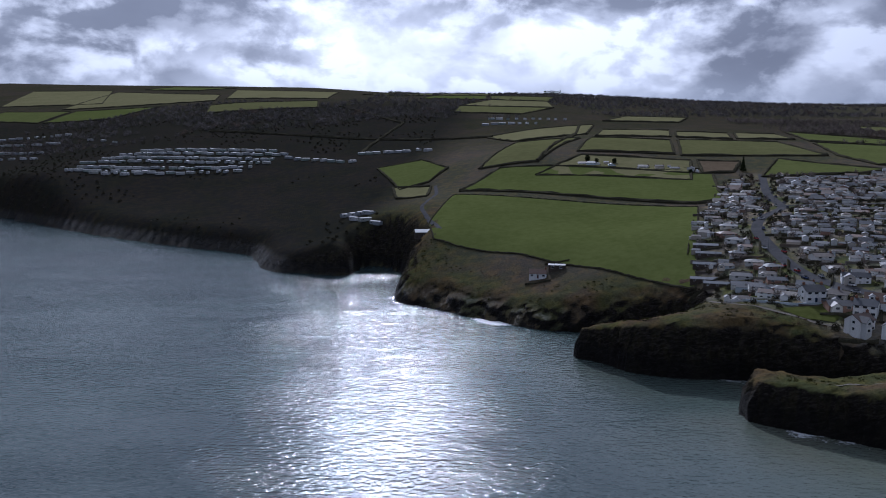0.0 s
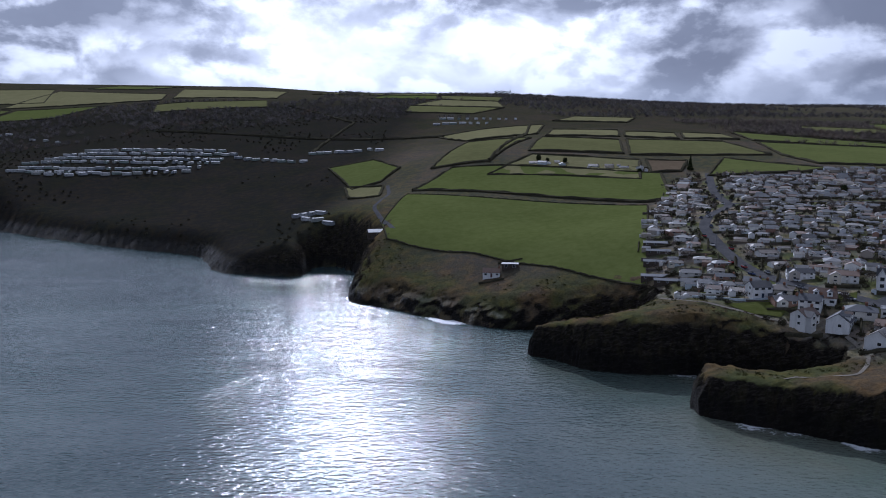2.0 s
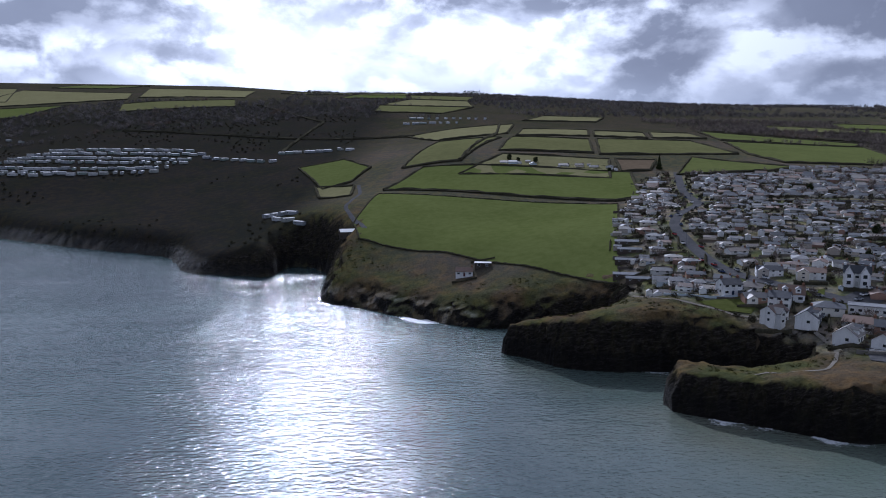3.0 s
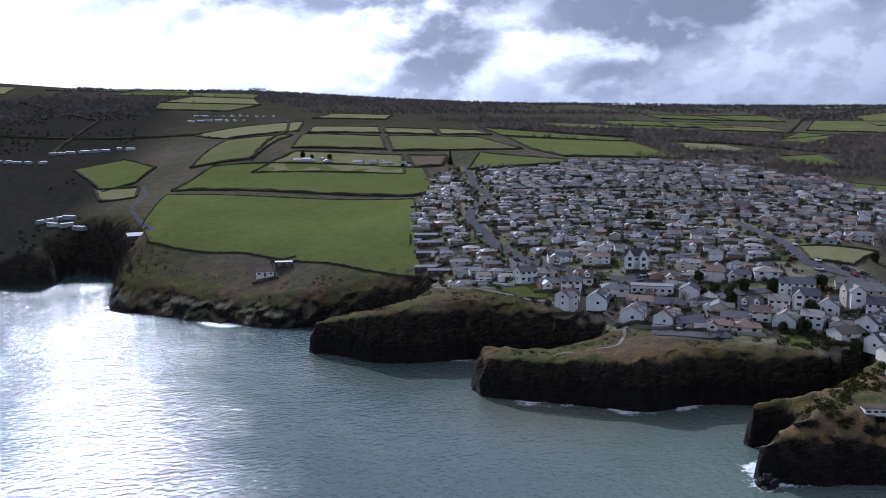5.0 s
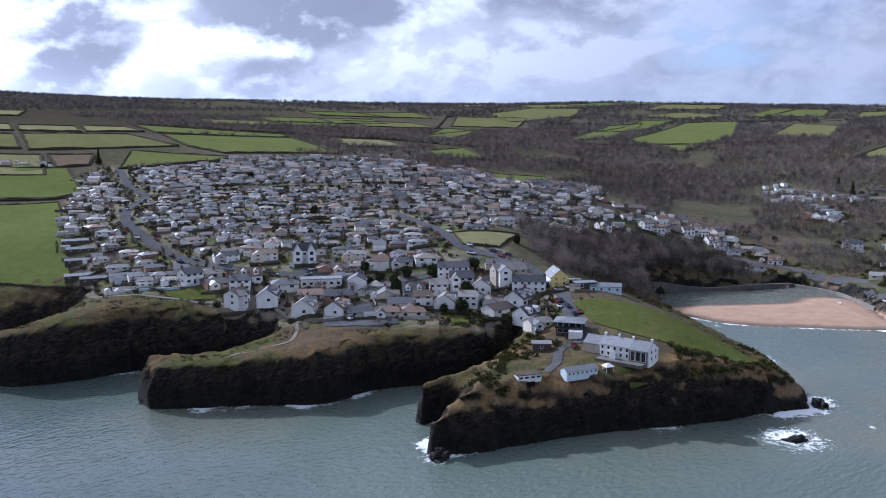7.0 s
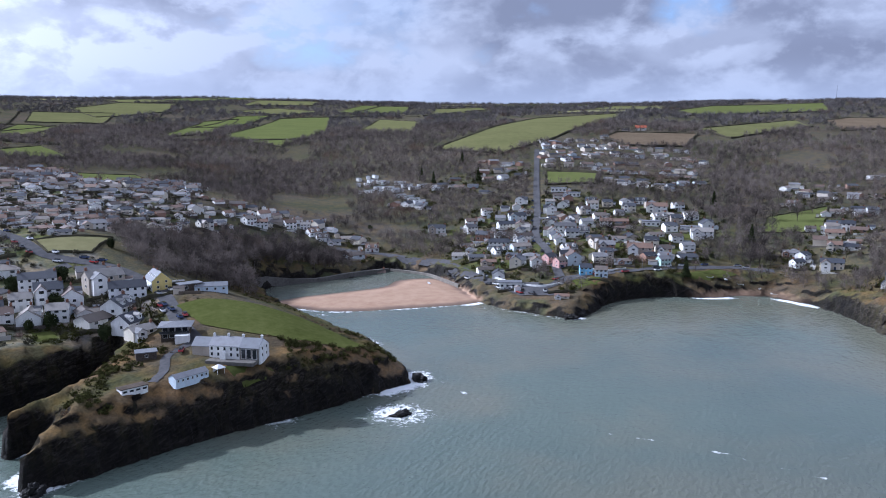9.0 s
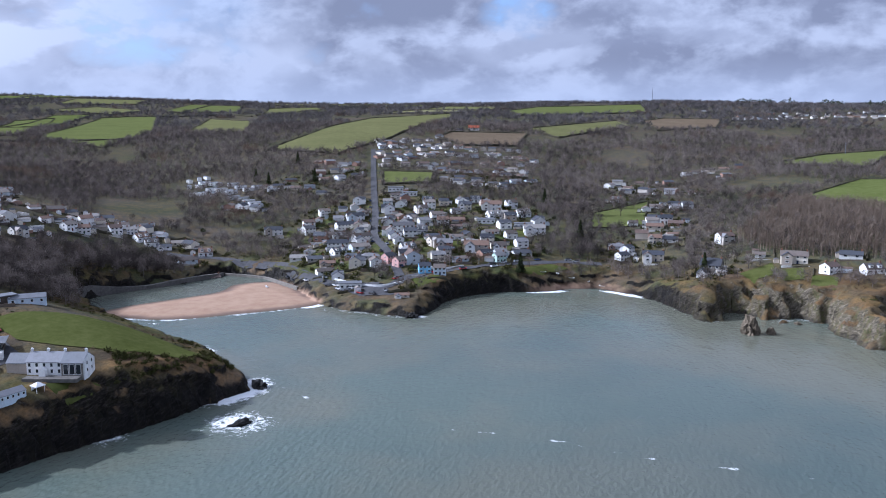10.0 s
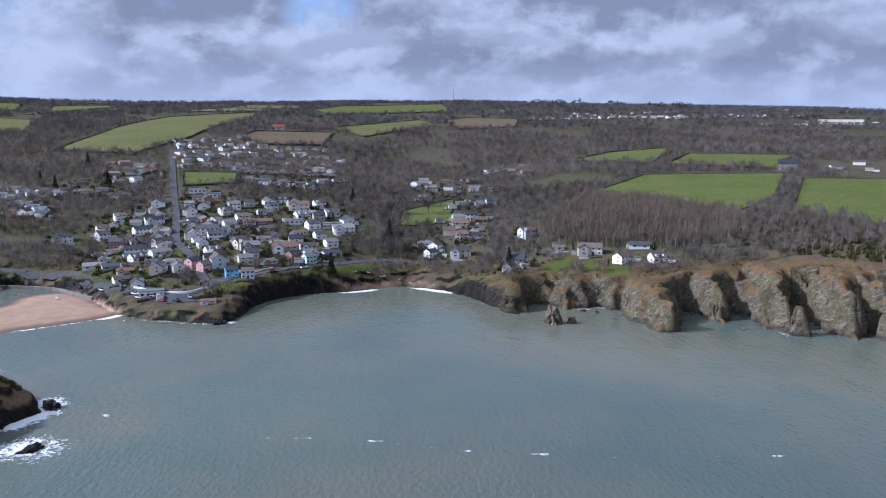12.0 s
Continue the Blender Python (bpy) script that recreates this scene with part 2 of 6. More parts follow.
def sea_material():
    m, n, where = material("sea_water")
    foam = n.add("Attribute", attribute_name="foam").outputs["Fac"]
    silt = n.add("Attribute", attribute_name="silt").outputs["Fac"]
    reef = n.add("Attribute", attribute_name="reef").outputs["Fac"]
    calm = n.add("Attribute", attribute_name="calm").outputs["Fac"]
    flow = n.vmath("MULTIPLY", where, (0.55, 1.0, 1.0))
    swell, chop, ripple = n.noise(flow, 0.07, 3.0, 0.5), n.noise(flow, 0.33, 5.0, 0.6), n.noise(n.vmath("MULTIPLY", where, (0.6, 1.0, 1.0)), 0.62, 2.0, 0.45)
    broad = n.noise(where, 0.008, 4.0)
    glint = n.noise(n.vmath("MULTIPLY", where, (0.7, 1.0, 1.0)), 1.9, 2.0, 0.5)
    gust = n.span(n.noise(n.vmath("MULTIPLY", where, (0.5, 1.0, 1.0)), 0.016, 4.0, 0.6), 0.36, 0.64, 0.62, 1.05)
    # silt-free water to the east is darkened further, cloud shade put into it
    deep = n.mix(n.span(broad, 0.35, 0.65), (0.026, 0.046, 0.052, 1), (0.042, 0.070, 0.070, 1))
    body = n.mix(silt, deep, n.mix(n.span(broad, 0.4, 0.6), (0.090, 0.116, 0.096, 1), (0.122, 0.126, 0.094, 1)))
    lace = n.span(n.math("ADD", n.math("MULTIPLY", n.noise(where, 0.55, 6.0, 0.75, warp=1.0), 0.9), n.math("MULTIPLY", foam, 0.62)), 0.72, 0.86)
    lace = n.math("MULTIPLY", lace, n.span(foam, 0.02, 0.2))
    thread = n.math("MULTIPLY", n.span(n.math("ABSOLUTE", n.math("ADD", reef, n.math("MULTIPLY", n.math("SUBTRACT", n.noise(where, 0.12, 4.0), 0.5), 6.5))), 0.08, 0.75, 0.85, 0.0), n.span(n.noise(where, 0.05, 3.0), 0.34, 0.46))
    lace = n.math("MAXIMUM", lace, n.math("MULTIPLY", thread, n.span(n.noise(where, 0.9, 4.0, 0.7), 0.35, 0.6)))
    height_w = n.math("ADD", n.math("ADD", n.math("MULTIPLY", swell, 1.0), n.math("MULTIPLY", chop, 0.42)), n.math("MULTIPLY", n.math("ADD", ripple, n.math("MULTIPLY", glint, 0.16)), n.math("MULTIPLY", n.math("MULTIPLY", gust, 1.18), n.math("SUBTRACT", 1.0, n.math("MULTIPLY", calm, 0.72)))))
    finish(n, n.mix(lace, body, (0.72, 0.74, 0.74, 1)), n.mix(lace, (0.10, 0.10, 0.10, 1), (0.8, 0.8, 0.8, 1)), height_w, 0.5, 1.0, IOR=1.33, Specular_IOR_Level=0.32)
    return m


HILLSIDE, SEA = land_material(), sea_material()
FIELD = {
    "bright": plain("lush_pasture", (0.080, 0.096, 0.027), (0.108, 0.124, 0.040), 5, bump=0.15),
    "green": plain("pasture", (0.084, 0.098, 0.032), (0.116, 0.128, 0.044), 5, bump=0.15),
    "dull": plain("rough_pasture", (0.100, 0.102, 0.042), (0.138, 0.136, 0.058), 6, bump=0.2),
    "straw": plain("pale_pasture", (0.140, 0.132, 0.064), (0.190, 0.178, 0.090), 6, bump=0.2),
    "brown": plain("ploughed_earth", (0.105, 0.080, 0.052), (0.150, 0.116, 0.078), 4, bump=0.2),
}
ASPHALT = plain("worn_asphalt", (0.060, 0.060, 0.063), (0.105, 0.103, 0.105), 2.0, 0.85, 0.02)
HEDGE_LEAF = plain("winter_hedge", (0.036, 0.034, 0.022), (0.088, 0.080, 0.054), 0.8, bump=0.3)
WALL_COLOURS = [(0.80, 0.80, 0.78), (0.70, 0.68, 0.62), (0.42, 0.37, 0.31), (0.62, 0.55, 0.45), (0.82, 0.81, 0.78), (0.48, 0.44, 0.39), (0.72, 0.67, 0.56), (0.82, 0.82, 0.80), (0.78, 0.77, 0.74), (0.62, 0.62, 0.60), (0.32, 0.20, 0.15), (0.82, 0.82, 0.82), (0.56, 0.62, 0.66)]
WALL = many("rendered_wall", WALL_COLOURS)
WHITE_WALL = many("whitewashed_wall", [(0.80, 0.80, 0.78), (0.82, 0.82, 0.81), (0.78, 0.78, 0.75)])
STONE_WALL = plain("grey_stone_wall", (0.14, 0.13, 0.115), (0.27, 0.25, 0.215), 0.5, bump=0.06)
TINTED = {k: many(k + "_wall", [c]) for k, c in {"yellow": (0.72, 0.58, 0.22), "blue": (0.23, 0.50, 0.74), "pale_blue": (0.60, 0.69, 0.76), "pink": (0.66, 0.40, 0.36), "mint": (0.50, 0.66, 0.60), "blue_grey": (0.30, 0.36, 0.42)}.items()}
ROOF_COLOURS = [(0.050, 0.055, 0.067), (0.076, 0.080, 0.090), (0.150, 0.125, 0.106), (0.044, 0.048, 0.058), (0.205, 0.180, 0.155), (0.125, 0.088, 0.070), (0.060, 0.064, 0.074), (0.180, 0.178, 0.180), (0.100, 0.098, 0.100), (0.034, 0.037, 0.045), (0.170, 0.110, 0.080), (0.085, 0.070, 0.060), (0.240, 0.225, 0.205)]
ROOF = many("slate_roof", ROOF_COLOURS, 0.4, 0.55, 0.03, 0.28)
FAR_WALL, FAR_ROOF = many("mixed_rendered_walls", WALL_COLOURS, islands=True), many("mixed_slate_roofs", ROOF_COLOURS, 0.4, 0.55, 0.03, 0.28, islands=True)
YARD_WALL = many("garden_wall_render", [(0.20, 0.18, 0.15), (0.42, 0.40, 0.36), (0.12, 0.10, 0.085), (0.66, 0.65, 0.62), (0.16, 0.13, 0.10)], islands=True)
DARK_ROOF = many("dark_slate_roof", [(0.036, 0.039, 0.046), (0.050, 0.053, 0.060)], 0.4, 0.6, 0.03, 0.2)
PALE_ROOF = many("weathered_pale_roof", [(0.22, 0.225, 0.24), (0.17, 0.18, 0.195)], 0.5, 0.65, 0.02, 0.25)
RED_ROOF = plain("red_tile_roof", (0.25, 0.075, 0.045), (0.36, 0.13, 0.08), 0.6, 0.8, 0.03)
BRICK = plain("brick_stack", (0.16, 0.085, 0.06), (0.27, 0.15, 0.10), 0.3, bump=0.02)
GLASS = plain("dark_window_glass", (0.012, 0.015, 0.018), (0.030, 0.036, 0.042), 2.0, 0.08, 0.0, 0.5)
FRAME = plain("white_window_frame", (0.70, 0.70, 0.68), (0.80, 0.80, 0.78), 0.5, 0.5, 0.0, 0.4)
DOOR = many("painted_door", [(0.10, 0.03, 0.03), (0.03, 0.05, 0.09), (0.06, 0.06, 0.06), (0.55, 0.55, 0.53), (0.04, 0.08, 0.05)], 0.5, 0.5)
TIMBER = plain("weathered_timber", (0.055, 0.045, 0.036), (0.12, 0.10, 0.085), 0.5, bump=0.03)
LEAD = plain("grey_flat_roof", (0.09, 0.095, 0.105), (0.16, 0.165, 0.175), 1.0, 0.5, 0.01, 0.5)
# caravan paint of the eastern parks, dimmed: cloud shade put into the colour
DIM_METAL = many("pale_painted_metal", [(0.46, 0.47, 0.47), (0.25, 0.30, 0.27), (0.36, 0.37, 0.34), (0.52, 0.52, 0.52), (0.30, 0.32, 0.34)], 0.8, 0.5, 0.0, 0.3)
CAR_PAINT = many("car_paint", [(0.70, 0.70, 0.70), (0.06, 0.06, 0.065), (0.30, 0.31, 0.33), (0.03, 0.05, 0.12), (0.72, 0.72, 0.72), (0.30, 0.03, 0.03)], 2.0, 0.25, 0.0, 0.6)
RUBBER = plain("tyre_rubber", (0.015, 0.015, 0.015), (0.03, 0.03, 0.03), 0.2, 0.9)
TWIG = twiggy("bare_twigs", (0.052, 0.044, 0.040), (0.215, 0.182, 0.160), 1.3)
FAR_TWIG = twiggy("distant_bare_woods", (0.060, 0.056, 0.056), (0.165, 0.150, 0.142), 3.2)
WHITE_METAL = many("white_painted_metal", [(0.78, 0.79, 0.78), (0.70, 0.70, 0.66), (0.80, 0.80, 0.80), (0.60, 0.62, 0.60)], 0.8, 0.4, 0.0, 0.4)
PALE_TWIG = plain("pale_bare_poles", (0.115, 0.088, 0.066), (0.215, 0.170, 0.130), 5.0, bump=0.0)
BARK = plain("grey_bark", (0.050, 0.042, 0.034), (0.115, 0.098, 0.080), 0.4, bump=0.05)
EVERGREEN = plain("dark_evergreen", (0.022, 0.030, 0.014), (0.055, 0.066, 0.030), 1.2, bump=0.2)
GORSE = plain("olive_scrub", (0.030, 0.034, 0.012), (0.075, 0.072, 0.026), 1.2, bump=0.2)
BRACKEN = plain("rusty_bracken", (0.086, 0.060, 0.040), (0.148, 0.104, 0.068), 1.5, bump=0.2)
LAWN = plain("mown_lawn", (0.056, 0.066, 0.017), (0.090, 0.098, 0.032), 2.5, bump=0.04)
GRAVEL = plain("pale_gravel", (0.13, 0.115, 0.095), (0.22, 0.20, 0.17), 1.0, bump=0.04)
CONCRETE = plain("sea_wall_concrete", (0.09, 0.085, 0.078), (0.17, 0.16, 0.145), 1.2, bump=0.03)
WET_ROCK = plain("wet_black_rock", (0.010, 0.010, 0.010), (0.032, 0.030, 0.027), 0.8, 0.65, 0.3, 0.15)
CRAG = plain("weathered_crag", (0.060, 0.050, 0.036), (0.200, 0.165, 0.120), 1.3, 0.9, 0.4)
# ---- the lie of the land: heights in metres over the sea ----
def hash2(i, j, k):
    h = (i * 374761393 + j * 668265263 + k * 2147483647 + 1274126177) & 0xFFFFFFFF
    h = ((h ^ (h >> 13)) * 1274126177) & 0xFFFFFFFF
    return ((h ^ (h >> 16)) & 0xFFFF) / 65535.0


def vnoise(x, y, k=0):
    """Smooth value noise on a unit lattice, -1 to 1."""
    x, y = np.asarray(x, float), np.asarray(y, float)
    i, j = np.floor(x).astype(np.int64), np.floor(y).astype(np.int64)
    u, v = x - i, y - j
    u, v = u * u * (3 - 2 * u), v * v * (3 - 2 * v)
    a, b = hash2(i, j, k), hash2(i + 1, j, k)
    c, d = hash2(i, j + 1, k), hash2(i + 1, j + 1, k)
    return 2 * (a + (b - a) * u + (c - a) * v + (a - b - c + d) * u * v) - 1


def fbm(x, y, size, octaves=4, k=0):
    total, gain = 0.0, 0.5
    for o in range(octaves):
        total = total + gain * vnoise(np.asarray(x) / size + 17.3 * o, np.asarray(y) / size - 9.1 * o, k + o)
        size, gain = size / 2.03, gain * 0.5
    return total


COAST_EAST = [(-2600, 2000), (-1500, 1500), (-900, 1230), (-504, 979), (-464, 943), (-347, 827), (-270, 762), (-207, 719),
              (-156, 681), (-129, 609), (-96, 593), (-67, 587), (-59, 622), (-43, 627), (-26, 583), (-29, 541),
              (-28, 497), (-8, 479), (14, 454), (46, 427), (74, 417), (100, 412), (117, 405), (101, 395), (80, 389), (59, 376), (71, 362),
              (81, 348), (101, 340), (122, 337), (148, 324), (167, 308), (140, 304), (116, 312), (106, 292), (115, 282)]
COAST_HEAD = [(130, 271), (147, 258), (158, 252), (178, 253), (201, 243), (233, 234), (218, 226), (196, 222), (171, 219), (167, 212),
              (177, 210), (160, 199), (152, 190), (171, 180), (189, 174), (208, 166), (229, 154), (255, 143), (272, 136),
              (279, 135), (294, 146), (322, 178), (334, 207), (354, 247), (372, 276), (416, 287), (461, 257), (490, 246),
              (482, 215), (448, 182), (420, 162), (410, 146), (403, 125), (400, 104), (417, 98), (445, 93), (465, 78)]
COAST_WEST = [(476, 48), (487, 21), (485, 11), (473, -6), (465, -11), (456, -18), (438, -27), (418, -36), (420, -42), (433, -46), (438, -52), (439, -58),
              (429, -64), (430, -70), (424, -73), (430, -78), (432, -83), (426, -88), (428, -92), (421, -94), (396, -95), (379, -101), (380, -109),
              (396, -113), (412, -119), (419, -126), (410, -132), (398, -132), (396, -137), (410, -141), (418, -148), (412, -154), (395, -153), (374, -156),
              (370, -163), (394, -170), (400, -177), (381, -178), (368, -180), (366, -187), (382, -194), (366, -195), (357, -200),
              (378, -212), (345, -232), (330, -300), (300, -420), (260, -700), (220, -2300)]
SANDBAR = [(374, 262), (371, 240), (373, 218), (390, 192), (420, 160), (446, 178), (474, 206), (462, 226), (440, 226), (418, 240), (396, 256)]


def smooth_line(points, steps=4, closed=False):
    """Catmull-Rom through the points."""
    p = np.array(points, float)
    p = np.vstack([p[-1:], p, p[:2]]) if closed else np.vstack([2 * p[0] - p[1], p, 2 * p[-1] - p[-2]])
    out = []
    for a, b, c, d in zip(p, p[1:], p[2:], p[3:]):
        for s in range(steps):
            t = s / steps
            out.append(0.5 * (2 * b + (c - a) * t + (2 * a - 5 * b + 4 * c - d) * t * t + (3 * b - a - 3 * c + d) * t ** 3))
    if not closed:
        out.append(p[-2])
    return np.array(out)


def inside(poly, x, y):
    poly = np.asarray(poly, float)
    hit = np.zeros(np.shape(x), bool)
    for (ax, ay), (bx, by) in zip(poly, np.roll(poly, -1, 0)):
        if ay != by:
            hit ^= ((ay > y) != (by > y)) & (x < (bx - ax) * (y - ay) / (by - ay) + ax)
    return hit


def line_distance(line, x, y):
    best = np.full(np.shape(x), 1e12)
    for (ax, ay), (bx, by) in zip(line, line[1:]):
        dx, dy = bx - ax, by - ay
        t = np.clip(((x - ax) * dx + (y - ay) * dy) / (dx * dx + dy * dy + 1e-9), 0, 1)
        best = np.minimum(best, (x - ax - t * dx) ** 2 + (y - ay - t * dy) ** 2)
    return np.sqrt(best)


SHORE = smooth_line(COAST_EAST + COAST_HEAD + COAST_WEST)
LAND_RING = np.vstack([SHORE, [(6000, -2300), (6000, 6000), (-2600, 6000)]])
BAR_RING = smooth_line(SANDBAR, closed=True)

HILL_TOPS = [(-442, 985, 50), (-333, 1049, 61), (-92, 1046, 72), (-412, 1649, 146), (-839, 2671, 228), (-1268, 2497, 226),
             (-404, 2771, 230), (-8, 2300, 190), (250, 1984, 180), (390, 1448, 128), (122, 871, 88), (277, 2150, 186),
             (268, 1015, 101), (221, 1231, 109), (67, 819, 77), (396, 1025, 96), (504, 861, 83), (1170, 1977, 160),
             (983, 1127, 95), (2001, 1494, 158), (1246, 999, 90), (700, 2050, 164), (-900, 3900, 150), (900, 3500, 120),
             (2600, 2600, 120), (3600, 1200, 110), (3700, -400, 100), (-1700, 1900, 110), (-620, 1500, 100), (-300, 1350, 108)]
MIDDLE_LAND = [(607, 659, 66), (535, 519, 50), (910, 774, 75), (320, 698, 69), (416, 620, 68), (422, 489, 57), (279, 483, 54),
               (276, 388, 45), (1085, 711, 78), (1254, 613, 89), (777, 541, 52), (674, 385, 34), (507, 314, 18), (317, 303, 40),
               (282, 309, 42), (481, 387, 43), (1052, 314, 88), (795, 297, 62), (812, 244, 64), (1029, 194, 83), (1294, -71, 90),
               (845, -21, 50), (635, -30, 33), (767, 126, 52), (668, 110, 39), (656, 171, 38), (497, 145, 20), (1461, 331, 107)]
SEAWARD_LAND = [(1980, -244, 126), (1088, -496, 78), (1558, -351, 102), (1597, -571, 108),
                (2198, -68, 137), (532, -81, 28), (430, -89, 16), (459, -96, 19), (480, -86, 20), (444, -55, 15), (451, -39, 15), (444, -116, 19),
                (460, -162, 26), (420, -205, 31), (440, -185, 29), (525, -133, 31), (529, -187, 36), (512, -215, 40), (612, -176, 42), (705, -273, 53), (425, -136, 20), (408, -158, 21), (389, -177, 22), (370, -190, 23), (472, -252, 37),
                (2199, -1179, 118), (788, -123, 53), (931, -177, 66), (700, -900, 60), (400, -700, 45)]
BAY_LAND = [(500, 30, 10), (540, 20, 16), (440, 110, 10), (450, 150, 9), (520, 215, 11), (470, 300, 10), (400, 310, 22), (488, -20, 9), (505, -5, 10), (514, -61, 22)]
CLIFF_TOPS = [(113, 293, 14), (121, 288, 16), (136, 279, 17), (152, 265, 18), (126, 298, 10.5), (146, 295, 12), (161, 277, 17), (181, 260, 19), (192, 269, 19.5), (213, 256, 20),
              (71, 370, 16.5), (80, 359, 20.5), (90, 351, 22.5), (103, 347, 24), (239, 254, 19), (230, 224, 19), (226, 204, 20),
              (221, 171, 18), (186, 289, 22), (173, 321, 25), (158, 362, 28), (212, 350, 33), (223, 311, 26), (234, 267, 23), (260, 259, 29),
              (256, 229, 28), (270, 184, 23), (258, 145, 14.5), (188, 183, 17), (168, 191, 17), (123, 413, 25), (173, 308, 19), (272, 224, 30),
              (272, 138, 8), (74, 380, 13), (92, 378, 16), (104, 388, 15), (116, 369, 24), (134, 345, 25), (-8, 509, 17), (53, 475, 18), (109, 441, 24)]
FIELD_RISE = [(24, 505, 20), (-71, 656, 30), (-31, 739, 42), (-9, 545, 31), (-338, 890, 24), (-164, 742, 22), (-96, 643, 18), (21, 680, 49),
              (-628, 1120, 34), (177, 594, 50), (224, 699, 63), (61, 759, 66), (82, 555, 37), (44, 499, 28), (9, 672, 50), (89, 457, 27),
              (170, 415, 35), (172, 469, 46), (300, 178, 9.5), (325, 235, 14)]


def height_web(controls):
    c = np.array(controls, float)
    d = np.hypot(c[:, None, 0] - c[None, :, 0], c[:, None, 1] - c[None, :, 1])
    n = len(c)
    lhs = np.zeros((n + 3, n + 3))
    lhs[:n, :n] = -np.sqrt(d * d + 30.0 ** 2) + 3.0 * np.eye(n)
    lhs[:n, n], lhs[:n, n + 1:] = 1, c[:, :2] / 1000
    lhs[n:, :n] = lhs[:n, n:].T
    return c, np.linalg.solve(lhs, np.r_[c[:, 2], 0, 0, 0])


WEB, WEIGHT = height_web(HILL_TOPS + MIDDLE_LAND + SEAWARD_LAND + BAY_LAND + CLIFF_TOPS + FIELD_RISE)


def upland(x, y):
    x, y = np.asarray(x, float), np.asarray(y, float)
    z = WEIGHT[len(WEB)] + WEIGHT[-2] * x / 1000 + WEIGHT[-1] * y / 1000
    for (cx, cy, _), w in zip(WEB, WEIGHT):
        z = z - w * np.sqrt((x - cx) ** 2 + (y - cy) ** 2 + 900.0)
    return np.clip(z, 3, 260)


def shore_distance(x, y):
    """Metres inland from the waterline, negative at sea; far inland no more than 300."""
    x, y = np.asarray(x, float), np.asarray(y, float)
    sd = np.full(x.shape, 300.0)
    near = (x < 640) & (y < 1500 + np.minimum(0, x * 0))
    sd[near] = line_distance(SHORE, x[near], y[near])
    return np.where(inside(LAND_RING, x, y), np.minimum(sd, 300), -sd)


def height(x, y, rough=True):
    x, y = np.atleast_1d(np.asarray(x, float)), np.atleast_1d(np.asarray(y, float))
    sd, top = shore_distance(x, y), upland(x, y)
    west = np.clip((-20 - y) / 30, 0, 1) * (x > 250)
    near_head = np.clip((x - 40) / 15, 0, 1) * np.clip((310 - x) / 15, 0, 1) * (y < 392)
    bay = np.exp(-((x - 486) ** 2 + (y - 28) ** 2) / 26 ** 2)
    if rough:
        gully = np.abs(fbm(x, y, 16, 3, 5)) * 9 - 2.5 + west * (np.abs(vnoise((x - y) / 7, (x + y) / 30, 8)) * 5.0 - 1.6)
        sd_r = sd - gully * (0.55 + 0.6 * west - 0.25 * near_head) * np.clip(1.2 - sd / 30, 0, 1) + fbm(x, y, 4, 2, 9) * 0.9
    else:
        sd_r = sd
    east = np.clip((y - 335) / 40, 0, 1) * np.clip((150 - x) / 40, 0, 1)
    sheer = np.clip((x - 40) / 15, 0, 1) * np.clip((250 - x) / 15, 0, 1) * np.clip((y - 222) / 8, 0, 1) * np.clip((392 - y) / 12, 0, 1)
    ledge = np.clip((x - 130) / 10, 0, 1) * np.clip((310 - x) / 10, 0, 1) * np.clip((222 - y) / 8, 0, 1) * np.clip((y - 110) / 10, 0, 1)
    wide = 12 + 4 * vnoise(x / 40, y / 40, 3) + 11 * east + 1.5 * west + 20 * bay
    u = np.clip(sd_r / wide, 0, 1)
    f = 1 - (1 - u) ** (3.4 - 1.0 * west - 1.5 * bay - 0.9 * east)
    foot = np.clip(sd_r / 3.6, 0, 1)
    bank_up = np.clip((sd_r - 2.5) / np.where(ledge > sheer, 10.5, 7.0), 0, 1)
    share = np.where(ledge > sheer, 0.54 + 0.10 * vnoise(x / 22, y / 22, 12), 0.88)
    stepped = share * (1 - (1 - foot) ** 2) + (1 - share) * (1 - (1 - bank_up) ** 1.6)
    f = f + (stepped - f) * np.maximum(sheer, ledge)
    z = -2 + (top + 2) * f
    if rough:
        z = z + fbm(x, y, 5, 3, 21) * 1.1 * np.clip(u * 3, 0, 1) * np.clip(1.6 - sd / 30, 0.0, 1) + fbm(x, y, 60, 3, 30) * 0.5 * np.clip(sd / 60, 0, 1)
    z = np.where(sd_r <= 0, np.maximum(-2 + 0.35 * sd_r, -7), z)
    bar = inside(BAR_RING, x, y)
    if np.any((x > 340) & (x < 500) & (y > 140) & (y < 290)):
        edge = line_distance(np.vstack([BAR_RING, BAR_RING[:1]]), x, y)
        edge = np.where(bar, edge, -edge)
        z = np.maximum(z, np.clip(edge * 0.09 + 0.05, -4, 1.3))
    return z

# ---- the ground and the sea ----
def axis(lo, a, b, hi, step, growth):
    """Even steps between a and b that widen towards lo and hi."""
    mid = list(np.arange(a, b, step))
    left, right, s = [a], [mid[-1] + step], step
    while left[-1] > lo:
        s *= growth
        left.append(left[-1] - s)
    s = step
    while right[-1] < hi:
        s *= growth
        right.append(right[-1] + s)
    return np.array(left[:0:-1] + mid + right)


LIE = {}


